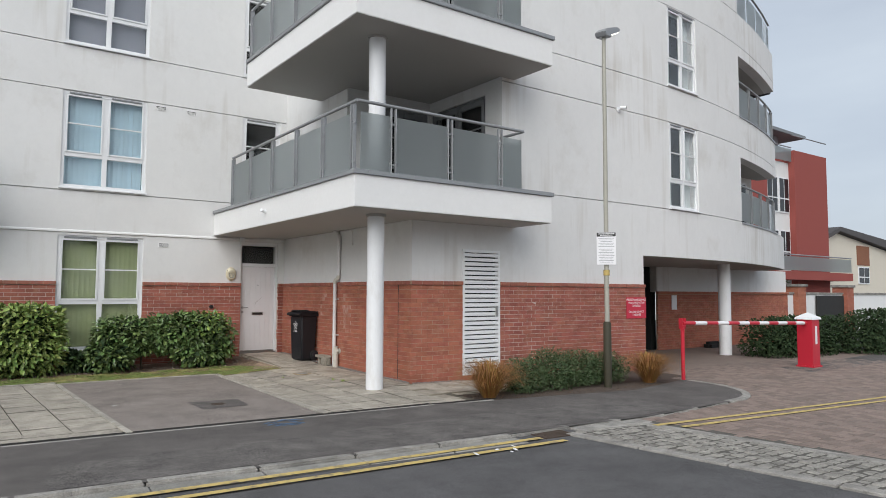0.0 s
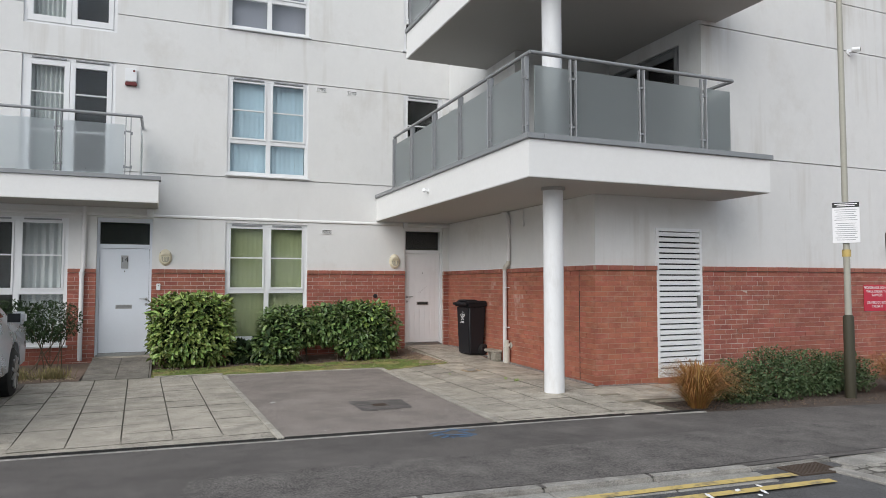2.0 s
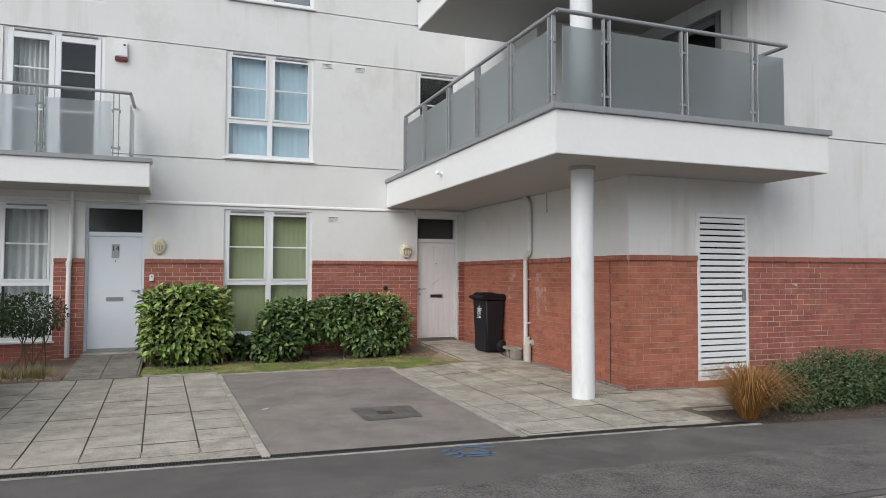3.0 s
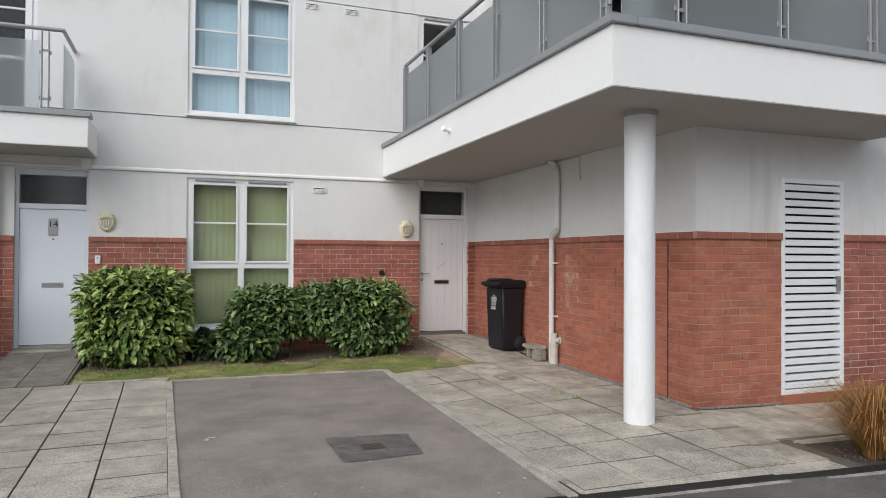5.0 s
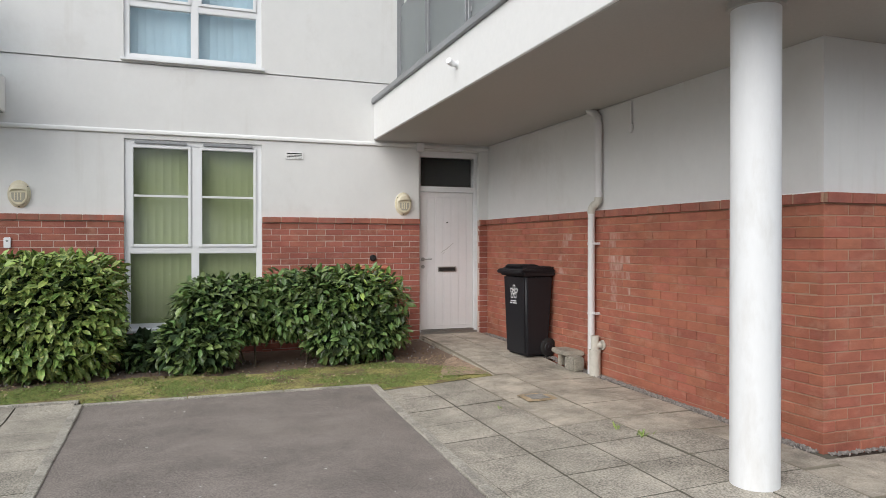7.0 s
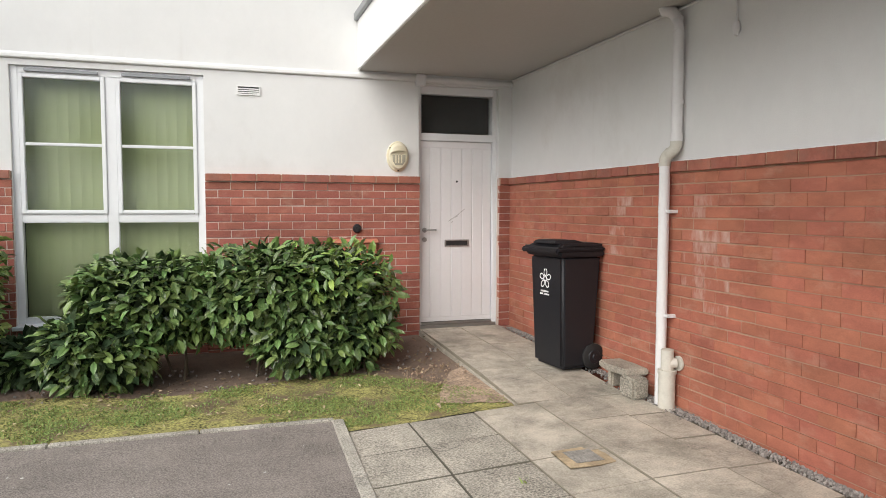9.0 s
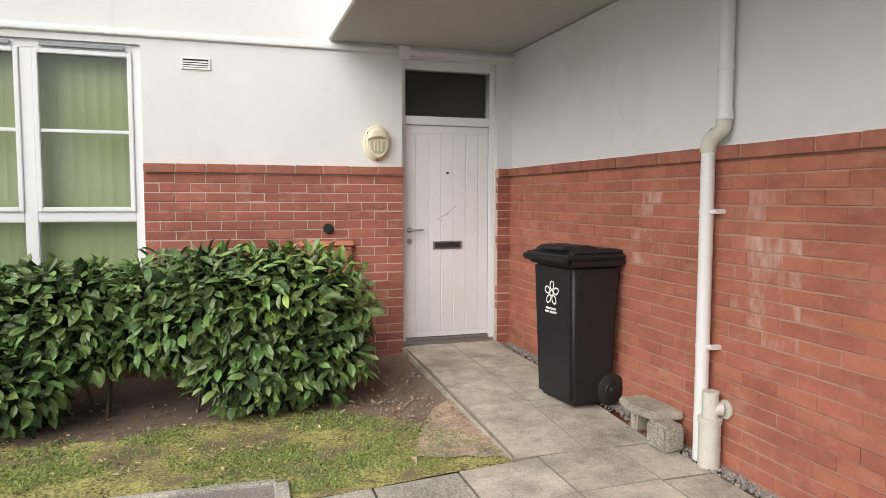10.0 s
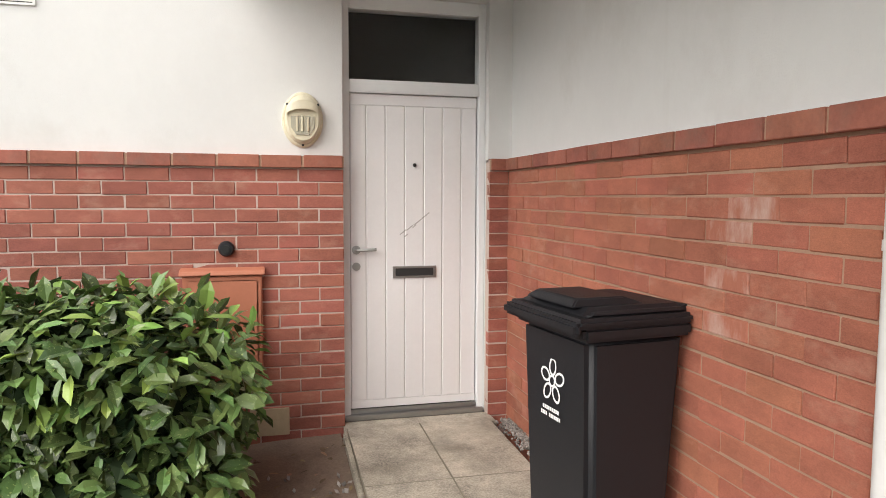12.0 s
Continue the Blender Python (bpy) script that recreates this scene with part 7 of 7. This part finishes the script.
part("top_storey", Geo().box(-4.5, 4.0, 2.2, 12, 10.2, 12.6), GREYRENDER, rb, "grey top storey set back")
part("roof", Geo().prism([(-5, 12.75), (6.1, 12.55), (6.1, 12.75), (-5, 13.05)], 1.3, 13, "y"), GREYRENDER, rb, "thin grey overhanging roof", 0.02)
part("red_canopy", Geo().box(-4.5, 6.7, -1.2, 0.2, 2.6, 3.1), REDRENDER, rb, "red balcony slab")
def far_window(parent, x0, x1, y, z0, z1):
    w = part("window", Geo().box(x0, x1, y - 0.06, y - 0.01, z0, z1), UPVC, parent, "white framed window")
    k = 0.09
    for a, b in ((x0 + k, (x0 + x1) / 2 - k / 2), ((x0 + x1) / 2 + k / 2, x1 - k)):
        for c, d in ((z0 + k, z0 + (z1 - z0) * 0.4 - k / 2), (z0 + (z1 - z0) * 0.4 + k / 2, z1 - k)):
            part("pane", Geo().box(a, b, y - 0.075, y - 0.062, c, d), CARGLASS, w)
for z in (3.5, 6.9):
    far_window(rb, -1.0, 0.3, 0.4, z, z + 2.3)
    far_window(rb, 0.45, 1.7, 0.4, z, z + 2.3)
far_window(rb, -0.2, 1.2, 2.2, 10.4, 12.2)
for x0, x1, y, z in ((-4.5, 1.8, 0.2, 10.2), (1.8, 6.3, 0.1, 11.0), (-4.5, 6.6, -1.15, 3.1)):
    rr = part("railing", Geo().tube([(x0, y, z + 1.0), (x1, y, z + 1.0)], 0.04, 8), GREY_METAL, rb, "grey railing")
    if z != 11.0:
        part("rail_glass", Geo().box(x0, x1, y - 0.01, y + 0.01, z + 0.06, z + 0.9), FROST, rr)
hs = thing("house", "cream rendered house with a dark tiled roof", "house", at=(52.5, 23, -0.15), kind="structure")
part("wall", Geo().prism([(-3.4, 0), (9, 0), (9, 5.0), (-0.7, 6.15), (-3.4, 5.3)], 0, 9, "y"), CREAMRENDER, hs)
part("roof", Geo().prism([(-3.9, 5.15), (-0.7, 6.2), (10, 4.95), (10, 5.7), (-0.6, 6.55), (-3.9, 5.4)], -0.4, 9.4, "y"), ROOFTILE, hs, "dark tiled roof", 0.02)
part("hung_tiles", Geo().box(2.6, 4.6, -0.06, 0.0, 3.9, 5.35), BROWNTILE, hs, "brown hung tile panel")
far_window(hs, 2.7, 4.5, 0.0, 2.5, 3.8)
far_window(hs, 2.2, 5.0, 0.0, 0.6, 1.6)
for i, (x, y, w, d, h) in enumerate(((62, 40, 18, 10, 6), (90, 30, 30, 12, 6.5))):
    solid("far_house", Geo().box(x, x + w, y, y + d, -0.3, h), CREAMRENDER, "pale house far down the road", "house", "structure")

# ---- parked car ----
def car(at, turn):
    c = thing("car", "silver hatchback parked nose to the building", "car", at=at, turn=turn)
    prof = [(-2.05, 0.35), (-2.1, 0.62), (-2.02, 0.88), (-1.55, 1.0), (-0.95, 1.08), (-0.25, 1.42), (0.45, 1.5), (1.25, 1.44), (1.9, 1.08), (2.05, 0.95), (2.08, 0.5), (2.0, 0.32)]
    arch = lambda cx: [(cx + 0.36 * math.cos(radians(a)), 0.32 + 0.36 * math.sin(radians(a))) for a in range(0, 181, 20)]
    poly = prof + arch(1.28) + arch(-1.28)
    w = 0.88
    g, n = Geo(), len(poly)
    vs = []
    for s, inset in ((-1, 1.0), (1, 1.0)):
        vs += [(s * (w - (0.16 * clamp((z - 0.98) / 0.5, 0, 1))), y, z) for y, z in poly]
    g.add(vs, [tuple(range(n)), tuple(range(2 * n - 1, n - 1, -1))] + [(i, (i + 1) % n, n + (i + 1) % n, n + i) for i in range(n)])
    part("body", g, CARPAINT, c, "", 0.035, 2, True)
    for s in (-1, 1):
        part("side_window", Geo().add([(s * (w - 0.035), -0.72, 1.06), (s * (w - 0.03), 1.35, 1.07), (s * (w - 0.135), 1.05, 1.38), (s * (w - 0.14), -0.1, 1.39)], [(0, 1, 2, 3)]), CARGLASS, c)
        mr_ = part("door_mirror", Geo().box(s * 0.90 - 0.03, s * 0.90 + 0.17 * s + 0.03 * s, -0.72, -0.58, 0.98, 1.13), CARPAINT, c, "", 0.03, 3, True)
        part("mirror_glass", Geo().box(min(s * 0.91, s * 1.05), max(s * 0.91, s * 1.05), -0.575, -0.57, 1.0, 1.11), CARGLASS, mr_)
        for yy in (-1.28, 1.28):
            t = part("wheel", Geo().tube([(s * 0.66, yy, 0.31), (s * 0.68, yy, 0.31), (s * 0.86, yy, 0.31), (s * 0.885, yy, 0.31)], [0.28, 0.315, 0.315, 0.28], 40), RUBBER, c, "black tyre", smooth=True)
            part("rim", Geo().tube([(s * 0.87, yy, 0.31), (s * 0.889, yy, 0.31)], [0.225, 0.215], 32), IRON, t, smooth=True)
            for k in range(10):
                part("spoke", Geo().box(-0.012, 0.012, -0.018, 0.018, 0.03, 0.215, pose(s * 0.892, yy, 0.31, 36 * k, 0, 0)), ALLOY, t, "alloy spoke", 0.004, 1)
    part("windscreen", Geo().add([(-0.78, -1.0, 1.075), (0.78, -1.0, 1.075), (0.66, -0.27, 1.425), (-0.66, -0.27, 1.425)], [(0, 1, 2, 3)]), CARGLASS, c)
    for s in (-1, 1):
        part("headlight", Geo().box(min(s * 0.5, s * 0.84), max(s * 0.5, s * 0.84), -2.09, -1.9, 0.66, 0.82), GLASS, c, "clear headlight", 0.04, 3, True)
        part("tail_light", Geo().box(min(s * 0.6, s * 0.86), max(s * 0.6, s * 0.86), 1.95, 2.07, 0.8, 1.0), ALARMRED, c, "red tail light", 0.03, 2, True)
    part("bumper", Geo().box(-0.8, 0.8, -2.12, -2.0, 0.36, 0.55), BLACKP, c, "", 0.03, 2, True)
    return c
car((-1.58, 10.72, level(-1.5, 10.7)), 180)

# ---- trees across the road, mirrored in the windows ----
def tree(x, y, h, seed):
    r = random.Random(seed)
    t = thing("tree", "leafy street tree with a rounded uneven crown", "tree", at=(x, y, road_z(x)), group="street trees")
    part("trunk", Geo().tube([(0, 0, 0), (0.08, 0.05, h * 0.25), (0.0, 0.1, h * 0.5), (0.1, 0.0, h * 0.75)], [0.24, 0.18, 0.12, 0.05], 12), TWIG, t, smooth=True)
    g = Geo()
    for i in range(9):
        a, z0 = r.uniform(0, 6.283), h * r.uniform(0.25, 0.6)
        e = Vector((math.cos(a) * h * 0.26, math.sin(a) * h * 0.26, z0 + h * r.uniform(0.12, 0.3)))
        part("limb", Geo().tube([(0.05, 0.05, z0), e * 0.5 + Vector((0, 0, z0 * 0.5)), e], [0.08, 0.05, 0.02], 8), TWIG, t, smooth=True)
        for _ in range(420):
            d = Vector((r.gauss(0, 1), r.gauss(0, 1), r.gauss(0, 0.8))) * h * 0.075
            m = leaf_pose(e + d, d.normalized(), r, 0.30, 0.2, 0.9)
            g.add([m @ v for v in LTV], LF)
    part("crown", g, LEAF_N, t, kind="stuff")
for i, (x, y, h) in enumerate(((-9, -22, 9), (5, -25, 8.5), (-24, -23, 9.5), (17, -24, 8), (-2, -23, 9), (-16, -21, 8.5), (11, -22, 8.5))):
    tree(x, y, h, 70 + i)

# blue survey spray on the footway and small rubbish by the gully
g, SPRAY = Geo(), random.Random(8)
for x0, y0, x1, y1 in ((3.54, 7.73, 3.80, 7.85), (3.77, 7.86, 4.05, 7.78), (3.60, 7.55, 3.92, 7.56), (3.56, 7.66, 3.95, 7.62), (3.66, 7.80, 3.72, 7.53), (3.86, 7.74, 3.98, 7.58)):
    vs, w = [], SPRAY.uniform(0.018, 0.034)
    for k in range(9):
        x, y = x0 + (x1 - x0) * k / 8, y0 + (y1 - y0) * k / 8 + 0.03 * math.sin(k * 0.7) + SPRAY.uniform(-0.006, 0.006)
        q = w * SPRAY.uniform(0.6, 1.2)
        vs += [(x - q * 0.4, y - q, 0.004), (x + q * 0.4, y + q, 0.004)]
    g.add(vs, [(2 * k, 2 * k + 2, 2 * k + 3, 2 * k + 1) for k in range(8)])
solid("spray_mark", g, BLUEPAINT, "faded blue survey paint sprayed on the footway", "paint mark", "structure")
for x, y, w in ((4.70, 5.24, 0.10), (4.99, 5.27, 0.05), (5.14, 5.17, 0.08), (5.22, 5.29, 0.05), (5.05, 5.12, 0.03)):
    solid("paper_scrap", Geo().prism([(-w / 2, -0.014), (w * 0.3, -0.018), (w / 2, 0.004), (w * 0.1, 0.016), (-w * 0.4, 0.008)], 0.0, 0.003, "z", pose(x, y, road_z(x) + 0.014, 3, -4, x * 400 % 180)), WHITE_MARK, "small white scrap of paper on the road", "litter", group="paper scraps")

# ---- bricks, last ----

lay_bricks()
